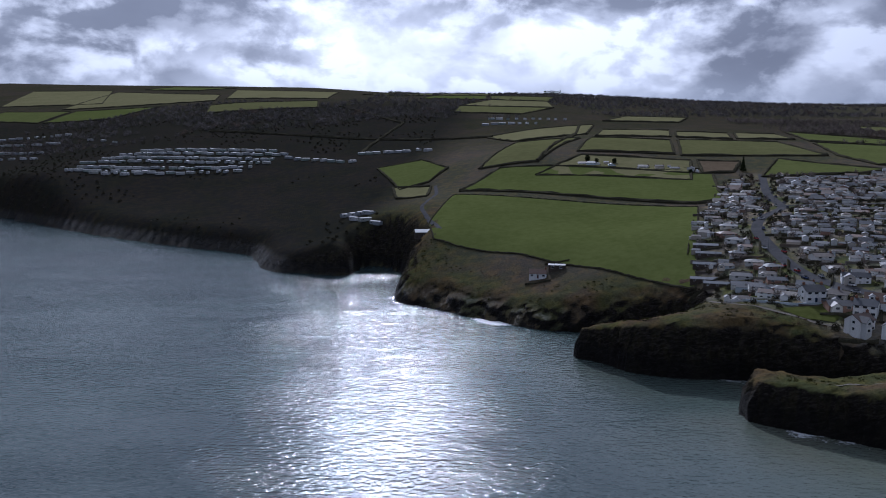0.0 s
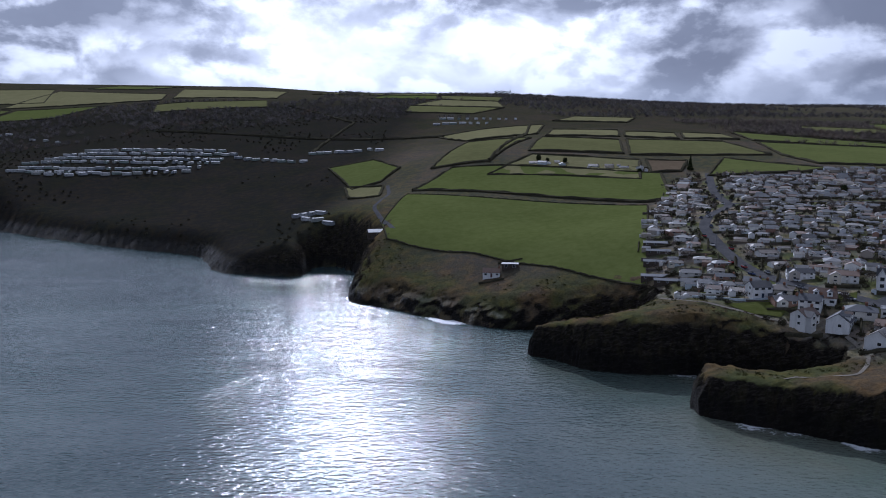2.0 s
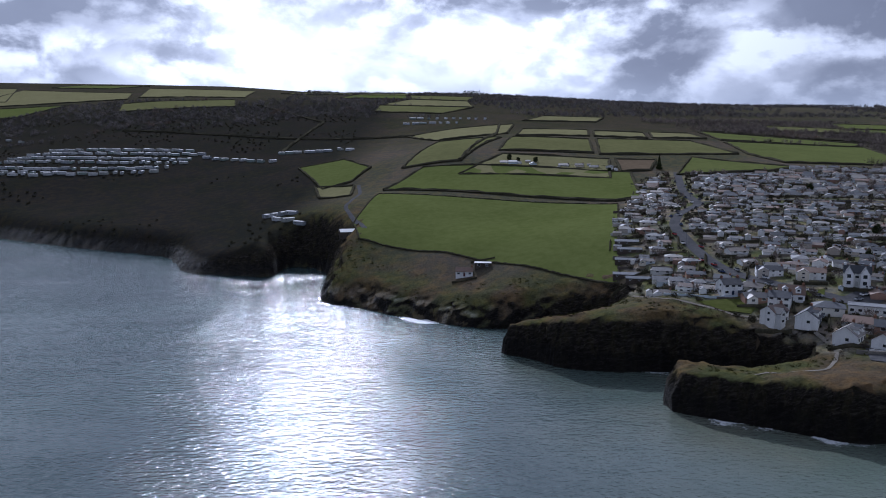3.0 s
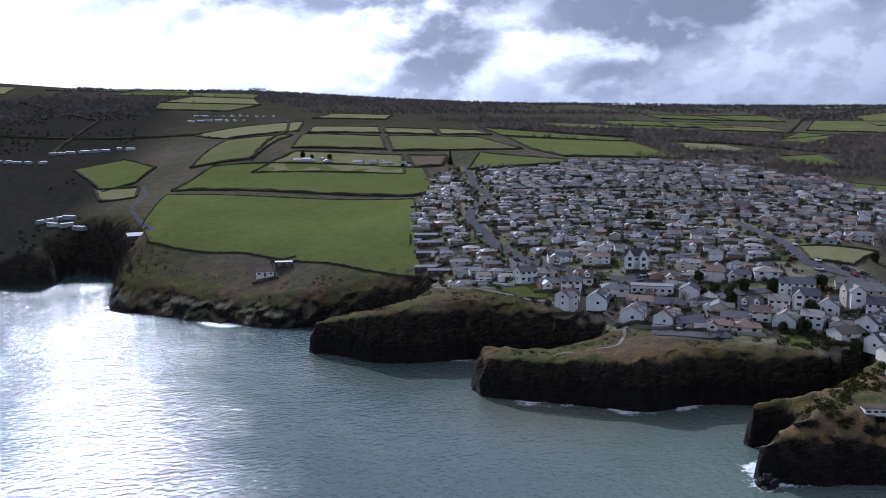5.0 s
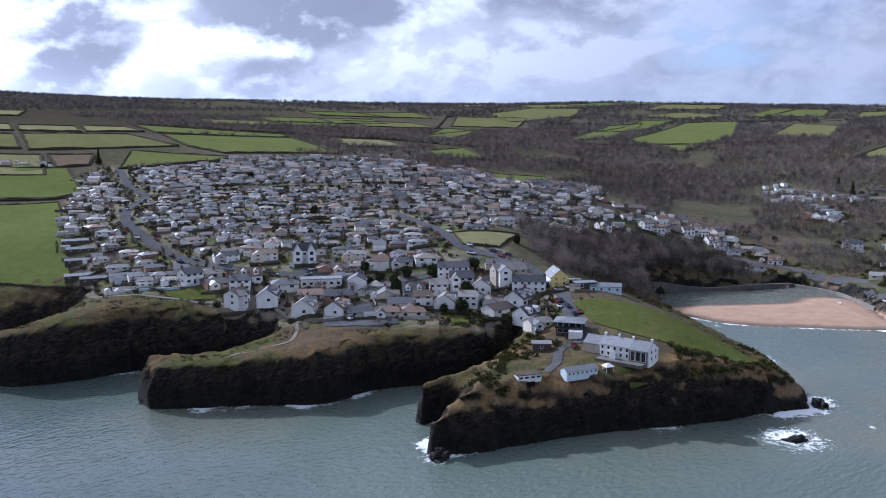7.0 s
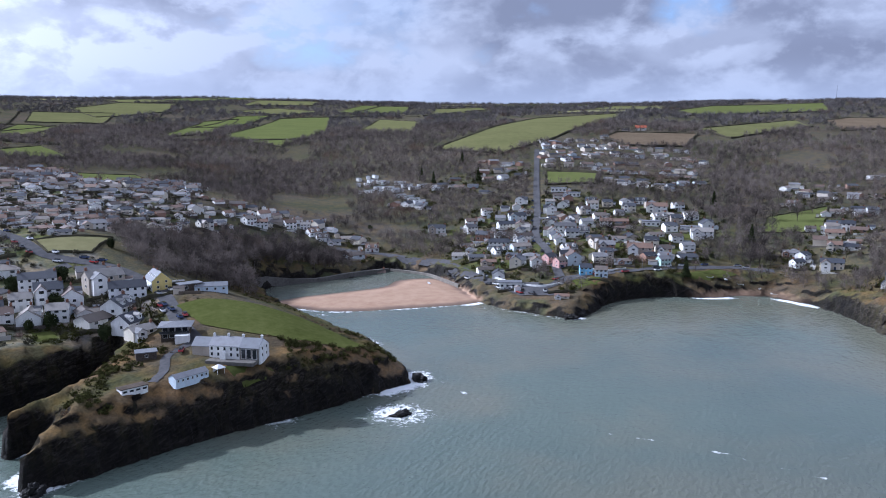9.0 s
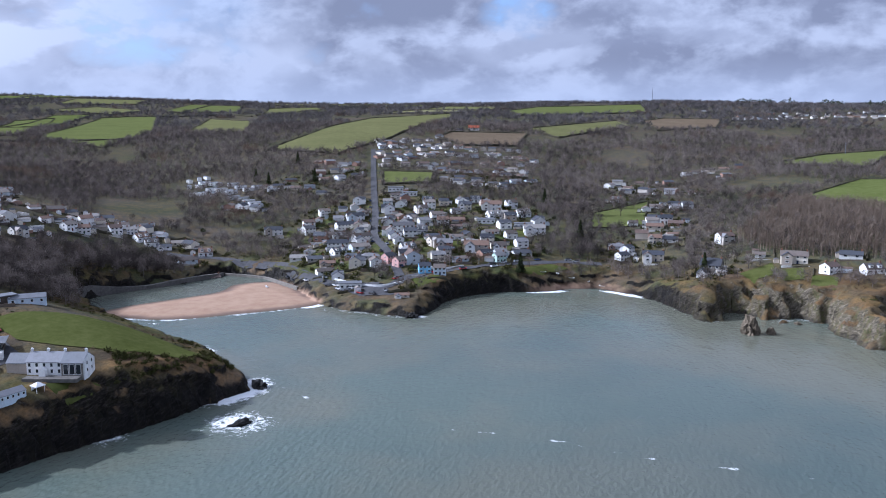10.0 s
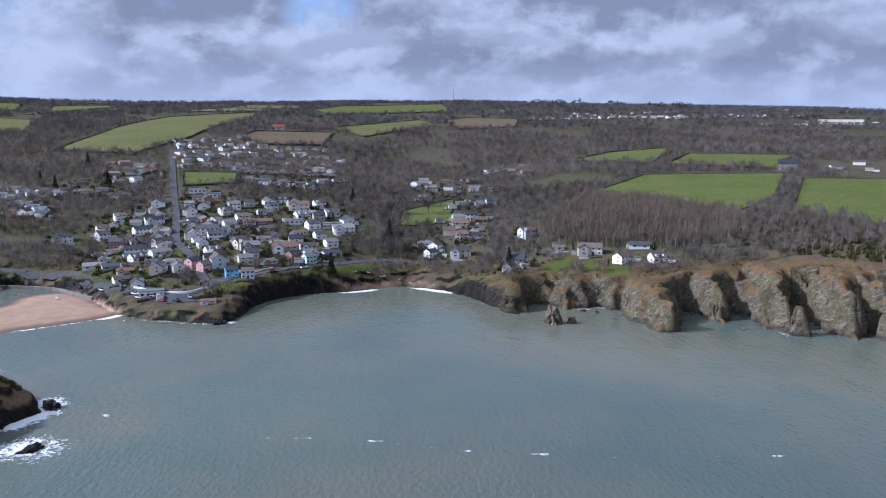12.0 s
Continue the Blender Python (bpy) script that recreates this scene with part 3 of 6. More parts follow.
def lie(x, y):
    """Height of the built ground, between its corners."""
    xs, ys, z = LIE["ground"]
    x, y = np.atleast_1d(np.asarray(x, float)), np.atleast_1d(np.asarray(y, float))
    i, j = np.clip(np.searchsorted(xs, x) - 1, 0, len(xs) - 2), np.clip(np.searchsorted(ys, y) - 1, 0, len(ys) - 2)
    u, v = np.clip((x - xs[i]) / (xs[i + 1] - xs[i]), 0, 1), np.clip((y - ys[j]) / (ys[j + 1] - ys[j]), 0, 1)
    return (z[j, i] * (1 - u) + z[j, i + 1] * u) * (1 - v) + (z[j + 1, i] * (1 - u) + z[j + 1, i + 1] * u) * v


def sheet(name, xs, ys, height_of, mat, attributes):
    gx, gy = np.meshgrid(xs, ys)
    x, y = gx.ravel(), gy.ravel()
    z = height_of(x, y)
    LIE[name] = (xs, ys, z.reshape(len(ys), len(xs)))
    nx, ny = len(xs), len(ys)
    i = (np.arange(ny - 1)[:, None] * nx + np.arange(nx - 1)[None, :]).ravel()
    quads = np.stack([i, i + 1, i + nx + 1, i + nx], -1).astype(np.int32)
    extra = attributes(x, y, z)
    if "cliff" in extra:                    # ledges and ribs in the rock faces
        c = extra["cliff"]
        x = x + c * (1.6 * vnoise((x + y) / 5, z / 2.2 + (x - y) / 9, 301) + 0.7 * vnoise((x + y) / 2, z / 1.1, 302))
        y = y + c * (1.6 * vnoise((x - y) / 5, z / 2.2 + (x + y) / 9, 303) + 0.7 * vnoise((x - y) / 2, z / 1.1, 304))
    return grid_mesh(name, np.stack([x, y, z], -1), quads, mat, extra)


def grid_mesh(name, verts, quads, mat, attributes=()):
    me = bpy.data.meshes.new(name)
    me.vertices.add(len(verts))
    me.vertices.foreach_set("co", np.asarray(verts, np.float32).ravel())
    me.loops.add(quads.size)
    me.loops.foreach_set("vertex_index", quads.ravel())
    me.polygons.add(len(quads))
    me.polygons.foreach_set("loop_start", np.arange(0, quads.size, quads.shape[1], dtype=np.int32))
    me.update(calc_edges=True)
    me.shade_smooth()
    me.materials.append(mat)
    for key, values in dict(attributes).items():
        if values.ndim == 2:
            at = me.attributes.new(key, "FLOAT_COLOR", "POINT")
            at.data.foreach_set("color", np.c_[values, np.ones(len(values))].astype(np.float32).ravel())
        else:
            at = me.attributes.new(key, "FLOAT", "POINT")
            at.data.foreach_set("value", values.astype(np.float32))
    me.validate()
    return new(name, me)


TOWN = [(118, 392), (165, 545), (200, 640), (250, 705), (340, 690), (430, 645), (510, 585), (570, 510), (560, 440), (490, 395),
        (410, 345), (322, 330), (285, 322), (290, 300), (266, 236), (238, 214), (216, 250), (196, 262), (182, 276), (168, 300), (150, 338)]

VILLAGE = [(446, 172), (480, 206), (560, 222), (630, 222), (650, 150), (630, 70), (570, 50), (500, 62), (470, 100), (452, 130)]


def soft(poly, x, y, width):
    ring = np.vstack([poly, poly[:1]])
    d = line_distance(ring, x, y)
    return np.clip(0.5 + np.where(inside(poly, x, y), d, -d) / width, 0, 1)


def ground_cover(x, y, z):
    sd = shore_distance(x, y)
    n1, n2 = fbm(x, y, 45, 4, 50), fbm(x, y, 14, 3, 60)
    colour = np.empty((len(x), 3))
    colour[:] = (0.098, 0.087, 0.072)                                   # woodland floor and rough scrub
    rough = np.clip(0.5 + 2 * n1, 0, 1)[:, None]
    colour = colour * (1 - rough * 0.6) + np.array((0.074, 0.076, 0.048)) * rough * 0.6
    # far ground darkened as dark woods and as cloud shade put into the colour
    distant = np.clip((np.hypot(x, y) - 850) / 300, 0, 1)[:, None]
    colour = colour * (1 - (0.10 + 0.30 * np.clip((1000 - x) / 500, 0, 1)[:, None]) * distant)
    # heath kept near black: the cloud shade over it is put into the colour
    shaded_heath = np.clip((-20 - x + 0.12 * (y - 600)) / 60, 0, 1) * np.clip((1750 - y) / 200, 0, 1)
    colour += (np.array((0.028, 0.027, 0.025)) - colour) * shaded_heath[:, None]
    near = np.clip(1.3 - sd / 40, 0, 1)[:, None]
    bracken = np.clip(0.5 + 2.2 * n2, 0, 1)[:, None]
    shore = np.array((0.092, 0.070, 0.046)) * bracken + np.array((0.072, 0.074, 0.036)) * (1 - bracken)
    west = (np.clip((-20 - y) / 30, 0, 1) * (x > 250))[:, None]
    # headland bank: brighter bracken brown, with sunlight put into the colour
    spur = (np.clip((x - 140) / 15, 0, 1) * np.clip((300 - x) / 20, 0, 1) * np.clip((222 - y) / 12, 0, 1) * np.clip((19 - sd) / 6, 0, 1))[:, None] * (0.3 + 0.7 * bracken)
    shore = shore * (1 - spur) + np.array((0.150, 0.106, 0.064)) * spur
    shore = shore * (1 - west * 0.7) + np.array((0.134, 0.088, 0.058)) * west * 0.7
    colour += (shore - colour) * near * (1 - shaded_heath[:, None])
    town = soft(TOWN, x, y, 8.0)[:, None]
    plots = np.clip(0.5 + 1.6 * fbm(x, y, 9, 2, 71), 0, 1)[:, None]
    colour += ((np.array((0.195, 0.174, 0.152)) * plots + np.array((0.092, 0.102, 0.052)) * (1 - plots)) - colour) * town
    village = (soft(VILLAGE, x, y, 30.0)[:, None])
    colour += ((np.array((0.100, 0.082, 0.062)) * plots + np.array((0.066, 0.084, 0.030)) * (1 - plots)) - colour) * village * 0.9
    # west cliffs, which take the lighter sunlit stone colour
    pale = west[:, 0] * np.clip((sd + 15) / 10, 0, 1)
    cliff = np.clip((sd + 2) / 4, 0, 1) * np.clip((16 - sd) / 5, 0, 1) * (z > -1.5)
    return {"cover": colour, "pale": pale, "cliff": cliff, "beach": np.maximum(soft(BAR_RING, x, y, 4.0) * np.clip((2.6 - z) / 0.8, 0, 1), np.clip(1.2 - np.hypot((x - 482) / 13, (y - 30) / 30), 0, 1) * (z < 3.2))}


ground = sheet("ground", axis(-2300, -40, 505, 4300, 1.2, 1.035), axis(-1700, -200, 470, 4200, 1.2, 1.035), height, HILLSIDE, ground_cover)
tagged(ground, "rolling coastal land of cliffs, turf and winter scrub", "ground", kind="structure")


REEF = [(284, 128), (268, 106), (253, 78), (252, 57), (250, 32), (246, 16), (240, -2), (237, -22), (233, -54), (234, -91), (232, -110), (236, -170)]


def sea_look(x, y, z):
    sd = -shore_distance(x, y)
    bar = -np.where(inside(BAR_RING, x, y), 1, -1) * line_distance(np.vstack([BAR_RING, BAR_RING[:1]]), x, y)
    patch = np.clip(0.55 + 1.6 * fbm(x, y, 22, 3, 90), 0, 1)
    foam = np.clip(1 - sd / (3 + 8 * patch), 0, 1) * (0.05 + 0.9 * patch ** 1.6 * np.clip(1.2 - 0.75 * (y < 150) * (x > 320), 0, 1)) * (sd > -6)
    out = inside([(330, 300), (330, 200), (385, 150), (440, 140), (440, 190)], x, y)
    foam = np.where(out, np.clip(0.6 + 0.8 * patch - np.abs(bar - 1.0) / 4.0, 0, 1), foam * ~inside([(372, 285), (380, 240), (470, 190), (500, 250), (430, 292)], x, y))
    foam = np.maximum(foam, np.clip(0.25 + 0.9 * patch - np.abs(sd - 1.5) / 4, 0, 1) * (np.hypot(x - 476, y - 26) < 34) * (sd > -3))
    for fx, fy, fr in ((150, 187, 11), (169, 215, 9), (283, 138, 12), (104, 290, 8), (57, 377, 9), (-30, 492, 8), (403, 102, 8)):
        foam = np.maximum(foam, np.clip(1.15 - np.hypot(x - fx, y - fy) / fr, 0, 1) * (0.20 + 0.75 * patch) * (sd > -4))
    foam = np.maximum(foam, out * np.clip(0.75 - np.abs(bar - 11 - 5 * fbm(x, y, 40, 2, 97)) / 1.6, 0, 1) * (patch > 0.55))
    rock = np.hypot(x - 243, (y - 124))
    foam = np.maximum(foam, np.clip(1.25 - rock / 15, 0, 1) * (0.55 + 0.6 * patch))
    foam = foam * np.clip((x + 60) / 60, 0.35, 1)
    reef = inside([(216, 140), (420, 140), (420, -300), (180, -300)], x, y) * 1.0
    side = line_distance(REEF, x, y) + 0.6
    silt = np.clip(1.1 - sd / 300, 0.45, 1) * np.clip((x - 20) / 120, 0, 1)
    silt = np.clip(silt + 0.25 * fbm(x, y, 70, 3, 99), 0, 1) * np.clip((x + 60) / 120, 0, 1)
    calm = np.clip((x - 150) / 160, 0, 1) * np.clip((260 - y) / 160, 0, 1)           # the sheltered bay
    return {"foam": foam, "silt": silt, "calm": calm, "reef": np.where(reef > 0, side, 50.0)}


sea = sheet("sea", axis(-4200, -60, 500, 4600, 2.8, 1.08), axis(-2200, -200, 500, 4600, 2.8, 1.08), lambda x, y: np.zeros(len(x)), SEA, sea_look)
tagged(sea, "grey-green sea, wind-ruffled, foaming along the rocks", "sea", kind="structure")


def ribbon(name, line, width, mat, lift=0.25, steps=6, label="", category=""):
    """A strip laid over the land along a line."""
    c = smooth_line(line, steps)
    d = np.gradient(c, axis=0)
    d /= np.linalg.norm(d, axis=1)[:, None] + 1e-9
    side = np.stack([-d[:, 1], d[:, 0]], -1)
    rows = [c + side * width * s for s in (-0.5, -0.17, 0.17, 0.5)]
    v = np.concatenate([np.c_[r, lie(r[:, 0], r[:, 1]) + lift] for r in rows])
    n = len(c)
    q = np.array([(k * n + i, k * n + i + 1, (k + 1) * n + i + 1, (k + 1) * n + i) for k in range(3) for i in range(n - 1)], np.int32)
    return tagged(grid_mesh(name, v, q, mat), label, category, kind="structure")


def draped(name, poly, mat, step, lift, label):
    """A patch of ground inside a polygon, following the land."""
    poly = np.asarray(poly, float)
    bm = bmesh.new()
    bm.faces.new([bm.verts.new((x, y, 0)) for x, y in poly])
    for k in (0, 1):
        lo, hi = poly[:, k].min(), poly[:, k].max()
        for at in np.arange(lo + step, hi, step):
            bmesh.ops.bisect_plane(bm, geom=bm.verts[:] + bm.edges[:] + bm.faces[:], plane_co=(at, at, 0), plane_no=(1 - k, k, 0))
    xy = np.array([v.co[:2] for v in bm.verts])
    for v, z in zip(bm.verts, lie(xy[:, 0], xy[:, 1])):
        v.co.z = z + lift
    bmesh.ops.recalc_face_normals(bm, faces=bm.faces)
    if sum(f.normal.z for f in bm.faces) < 0:
        bmesh.ops.reverse_faces(bm, faces=bm.faces)
    me = bpy.data.meshes.new(name)
    bm.to_mesh(me)
    bm.free()
    me.shade_smooth()
    me.materials.append(mat)
    return tagged(new(name, me), label, "field", kind="structure")


FIELDS = [
    ("bright", [(124, 415), (173, 582), (9, 680), (-10, 590), (-6, 546), (44, 506), (83, 464)]), ("bright", [(14, 704), (176, 596), (196, 600), (222, 710), (50, 770)]),
    ("straw", [(78, 727), (126, 793), (219, 765), (198, 688)]), ("dull", [(33, 785), (78, 930), (145, 921), (84, 777)]),
    ("dull", [(156, 919), (232, 886), (213, 798), (126, 813)]), ("dull", [(241, 892), (343, 891), (349, 786), (218, 792)])]
FIELDS += [
    ("straw", [(192, 1051), (261, 1002), (242, 925), (165, 942)]), ("straw", [(263, 985), (322, 984), (304, 914), (248, 923)]),
    ("straw", [(336, 1005), (392, 1026), (379, 937), (312, 920)]), ("green", [(423, 1074), (544, 907), (513, 869), (391, 923)]),
    ("green", [(384, 900), (521, 864), (458, 674), (362, 718), (359, 786)]), ("green", [(255, 689), (326, 676), (359, 681), (297, 768)]),
    ("brown", [(225, 765), (260, 758), (241, 716), (216, 718)]), ("straw", [(572, 860), (624, 832), (605, 735), (526, 755)]),
    ("green", [(578, 695), (663, 727), (603, 626), (547, 638)])]
FIELDS += [
    ("green", [(528, 554), (583, 534), (553, 481), (471, 484)]), ("straw", [(283, 326), (313, 308), (285, 294), (274, 308)]),
    ("straw", [(53, 1060), (119, 1143), (209, 1211), (162, 984), (80, 954)]), ("green", [(876, 764), (1288, 1005), (1352, 973), (1008, 778)]),
    ("green", [(979, 737), (1380, 902), (1443, 830), (1084, 634), (883, 580), (937, 686)]), ("dull", [(1078, 580), (1372, 691), (1292, 577), (1046, 481)]),
    ("dull", [(755, 906), (970, 1025), (771, 838)]), ("dull", [(848, 366), (985, 366), (1283, 381), (1413, 283), (1289, 250), (919, 256), (799, 275)])]
FIELDS += [
    ("brown", [(948, 205), (997, 201), (1034, 114), (922, 114), (897, 170)]), ("green", [(1539, 206), (1761, 168), (1927, -39), (1575, -41), (1383, 168)]),
    ("brown", [(1312, -26), (1390, -60), (1384, -146), (1201, -120), (1143, -42)]), ("green", [(734, 211), (735, 165), (696, 159), (688, 198)]),
    ("green", [(620, 23), (658, -16), (586, -11), (582, 25)]), ("bright", [(641, -116), (717, -178), (691, -286), (577, -231), (538, -190), (602, -153)]),
    ("bright", [(657, -286), (630, -380), (520, -330), (467, -252), (521, -220)])]
FIELDS += [
    ("green", [(822, -128), (876, -184), (907, -262), (784, -200)]), ("green", [(772, -212), (849, -256), (818, -345), (722, -295)]),
    ("straw", [(-938, 1843), (-1025, 2183), (-820, 2166), (-720, 1836)]), ("straw", [(-769, 1755), (-791, 2125), (-509, 1988), (-468, 1784)]),
    ("straw", [(-458, 1836), (-522, 2207), (-258, 2149), (-235, 1764)]), ("straw", [(-46, 790), (-11, 760), (-14, 712), (-40, 740)])]
FIELDS += [
    ("green", [(730, 880), (932, 1060), (960, 1008), (752, 842)]), ("bright", [(1400, 1010), (1440, 960), (1170, 862), (1120, 900)]),
    ("green", [(1552, 879), (1820, 957), (1789, 819), (1551, 723)]), ("dull", [(1297, 1331), (1535, 1418), (1590, 1306), (1395, 1178), (1193, 1164)]),
    ("dull", [(1092, 124), (1306, 10), (1194, -10), (1008, 75)]), ("dull", [(1480, 640), (1700, 720), (1760, 640), (1560, 540)]),
    ("dull", [(1650, 1180), (1900, 1300), (2000, 1160), (1760, 1060)]), ("dull", [(1000, 1120), (1170, 1290), (1290, 1210), (1100, 1060)]),
    ("dull", [(-442, 1650), (-245, 1700), (-225, 1560), (-420, 1540)]), ("green", [(2000, 420), (2250, 470), (2330, 300), (2060, 260)])]
FIELDS += [("bright", [(-69, 905), (-22, 907), (4, 824), (-14, 782), (-39, 775)])]
# a patchwork of small fields over the far hills
patch_rng = random.Random(41)
OLD = [np.array(f) for _, f in FIELDS]
for region, step in (((1180, 2250, 520, 1750), 150.0), ((760, 1180, 860, 1500), 120.0), ((1250, 2150, -420, 480), 170.0), ((-900, 250, 1620, 2500), 150.0), ((80, 900, 1080, 1560), 110.0)):
    x0, x1, y0, y1 = region
    nx, ny = int((x1 - x0) / step), int((y1 - y0) / step)
    jog = [[(x0 + i * step + 0.25 * step * j + patch_rng.uniform(-0.16, 0.16) * step, y0 + j * step - 0.2 * step * i + patch_rng.uniform(-0.16, 0.16) * step) for j in range(ny + 1)] for i in range(nx + 1)]
    for i in range(nx):
        for j in range(ny):
            ring = [jog[i][j], jog[i + 1][j], jog[i + 1][j + 1], jog[i][j + 1]]
            mid = np.mean(ring, 0)
            inset = [tuple(mid + (np.array(c) - mid) * 0.93) for c in ring]
            edge = np.array([np.array(c) * (1 - t) + np.array(d) * t for c, d in zip(inset, inset[1:] + inset[:1]) for t in (0, 0.33, 0.67)] + [mid])
            lap = any(inside(f, edge[:, 0], edge[:, 1]).any() or inside(inset, f[:, 0], f[:, 1]).any() for f in OLD)
            if not lap and patch_rng.random() < (0.28 if x0 == 80 else 0.66) and not (x0 > 1200 and y0 < 0 and mid[1] < -150):
                FIELDS.append((patch_rng.choice(("dull", "dull", "green", "straw", "dull", "green", "bright")), inset))
LOOKS = {"bright": "lush green pasture field", "green": "green grazing field", "dull": "dull olive-green pasture field", "straw": "pale straw-coloured winter field", "brown": "bare reddish-brown field"}
for look_of, ring in FIELDS:
    far = max(abs(np.mean(ring, 0))) > 650
    draped("field", ring, FIELD[look_of], 25 if far else 8, 0.9 if far else 0.35, LOOKS[look_of] + " bounded by hedges")

ROADS = [
    ([(259, 701), (231, 613), (217, 550), (207, 530), (188, 505), (174, 474), (171, 451), (170, 415), (173, 388), (184, 361), (196, 342)], 6.0),
    ([(300, 395), (284, 340), (272, 306), (279, 276), (272, 250), (256, 228), (243, 213), (231, 195)], 5.5),
    ([(834, 248), (684, 205), (600, 180), (532, 161), (481, 137), (449, 123)], 5.0),
    ([(497, 290), (501, 262), (499, 240), (488, 210), (466, 189), (442, 162), (431, 130), (449, 118), (469, 93), (494, 62), (508, 40), (512, 15)], 6.0),
    ([(-7, 762), (-6, 714), (-12, 665), (-16, 640), (-10, 600), (-2, 566)], 3.0),
    ([(196, 342), (215, 322), (240, 300), (270, 292)], 5.0), ([(217, 550), (290, 520), (370, 470), (420, 440)], 4.5), ([(259, 701), (330, 660), (420, 600), (520, 540)], 4.5)]
for line, wide in ROADS:
    ribbon("road", line, wide, ASPHALT, 0.55 if line[0][0] > 800 else 0.25, label="worn grey asphalt road", category="road")
ribbon("path", [(122, 390), (128, 368), (138, 354), (152, 337), (163, 328)], 1.5, GRAVEL, 0.15, label="trodden pale clifftop path", category="path")
ribbon("path", [(173, 315), (173, 302), (169, 292), (159, 282), (145, 282), (132, 286)], 1.4, GRAVEL, 0.15, label="narrow trodden path over the headland turf", category="path")
ribbon("driveway", [(197, 186), (207, 190), (219, 198), (232, 196)], 3.2, ASPHALT, 0.2, label="dark asphalt drive to the clifftop huts", category="driveway")
LAWNS = [[(133, 380), (145, 380), (140, 367), (133, 372)], [(140, 356), (161, 355), (163, 344), (157, 337), (147, 343)], 
         [(180, 352), (197, 352), (193, 345), (179, 344)], [(254, 223), (262, 218), (275, 201), (284, 180), (276, 153), (262, 153), (248, 169), (243, 189), (243, 203)],
         [(217, 174), (227, 165), (230, 161), (215, 167)], [(221, 262), (227, 258), (222, 250), (216, 254)]]
LAWNS += [[(463, -56), (482, -76), (461, -76), (448, -62)], [(467, -79), (469, -90), (447, -86), (446, -76)], [(454, -91), (448, -102), (433, -98), (437, -87)],
          [(565, 91), (571, 69), (560, 62), (547, 85)], [(524, 113), (537, 89), (521, 85), (509, 109)], [(563, 234), (572, 222), (553, 217), (550, 229)],
          [(480, 66), (500, 46), (500, 34), (482, 52)], [(446, 116), (453, 102), (446, 99), (432, 109)]]
for ring in LAWNS:
    tagged(draped("lawn", ring, LAWN, 3.0, 0.3, "mown bright green lawn"), category="lawn")
LAWNS += [[(211, 275), (223, 277), (211, 261), (201, 261)], [(189, 200), (202, 204), (205, 194), (198, 190), (187, 191)]]
LOTS = [[(193, 338), (216, 350), (221, 339), (205, 328)], [(182, 296), (206, 295), (212, 284), (199, 265), (186, 270), (176, 282)], [(440, 166), (440, 133), (420, 118), (418, 137)]]
for ring in LOTS:
    tagged(draped("car_park", ring, ASPHALT, 3.0, 0.3, "worn asphalt car park"), category="car park")

# ---- how things are put together ----
def ground_z(x, y):
    return float(lie(x, y)[0])


def part(name, bm, mats, parent=None, label=""):
    """Links a bmesh as one mesh under a thing or a part."""
    me = bpy.data.meshes.new(name)
    bmesh.ops.recalc_face_normals(bm, faces=bm.faces)
    bm.to_mesh(me)
    bm.free()
    for m in mats if isinstance(mats, (list, tuple)) else [mats]:
        me.materials.append(m)
    ob = new(name, me)
    if parent is not None:
        ob.parent = parent
    return tagged(ob, label)


def add_box(bm, x0, x1, y0, y1, z0, z1, mat=0, taper=0.0):
    v = [bm.verts.new(c) for c in ((x0, y0, z0), (x1, y0, z0), (x1, y1, z0), (x0, y1, z0),
                                   (x0 + taper, y0 + taper, z1), (x1 - taper, y0 + taper, z1), (x1 - taper, y1 - taper, z1), (x0 + taper, y1 - taper, z1))]
    for f in ((3, 2, 1, 0), (4, 5, 6, 7), (0, 1, 5, 4), (1, 2, 6, 5), (2, 3, 7, 6), (3, 0, 4, 7)):
        bm.faces.new([v[k] for k in f]).material_index = mat
    return v


def boxes(*list_of):
    bm = bmesh.new()
    for b in list_of:
        add_box(bm, *b)
    return bm


def gable_walls(w, d, h, rise, cellar=1.6):
    """Walls w wide and d deep with the gables at both ends; the ridge runs along x."""
    bm = bmesh.new()
    rings = []
    for x in (-w / 2, w / 2):
        rings.append([bm.verts.new((x, y, z)) for y, z in ((-d / 2, -cellar), (d / 2, -cellar), (d / 2, h), (0, h + rise), (-d / 2, h))])
    bm.faces.new(rings[0]), bm.faces.new(rings[1][::-1])
    for k in range(5):
        bm.faces.new((rings[0][k], rings[1][k], rings[1][(k + 1) % 5], rings[0][(k + 1) % 5]))
    return bm


def gable_roof(w, d, h, rise, over=0.35, thick=0.16):
    bm = bmesh.new()
    slope = rise / (d / 2)
    e = d / 2 + over
    section = [(-e, h - slope * over), (0, h + rise), (e, h - slope * over), (e, h - slope * over + thick), (0, h + rise + thick * 1.2), (-e, h - slope * over + thick)]
    a, b = ([bm.verts.new((x, y, z + 0.01)) for y, z in section] for x in (-w / 2 - over * 0.6, w / 2 + over * 0.6))
    bm.faces.new((a[0], a[1], a[4], a[5])), bm.faces.new((a[1], a[2], a[3], a[4]))
    bm.faces.new((b[5], b[4], b[1], b[0])), bm.faces.new((b[4], b[3], b[2], b[1]))
    for k in range(6):
        bm.faces.new((a[k], a[(k + 1) % 6], b[(k + 1) % 6], b[k]))
    return bm


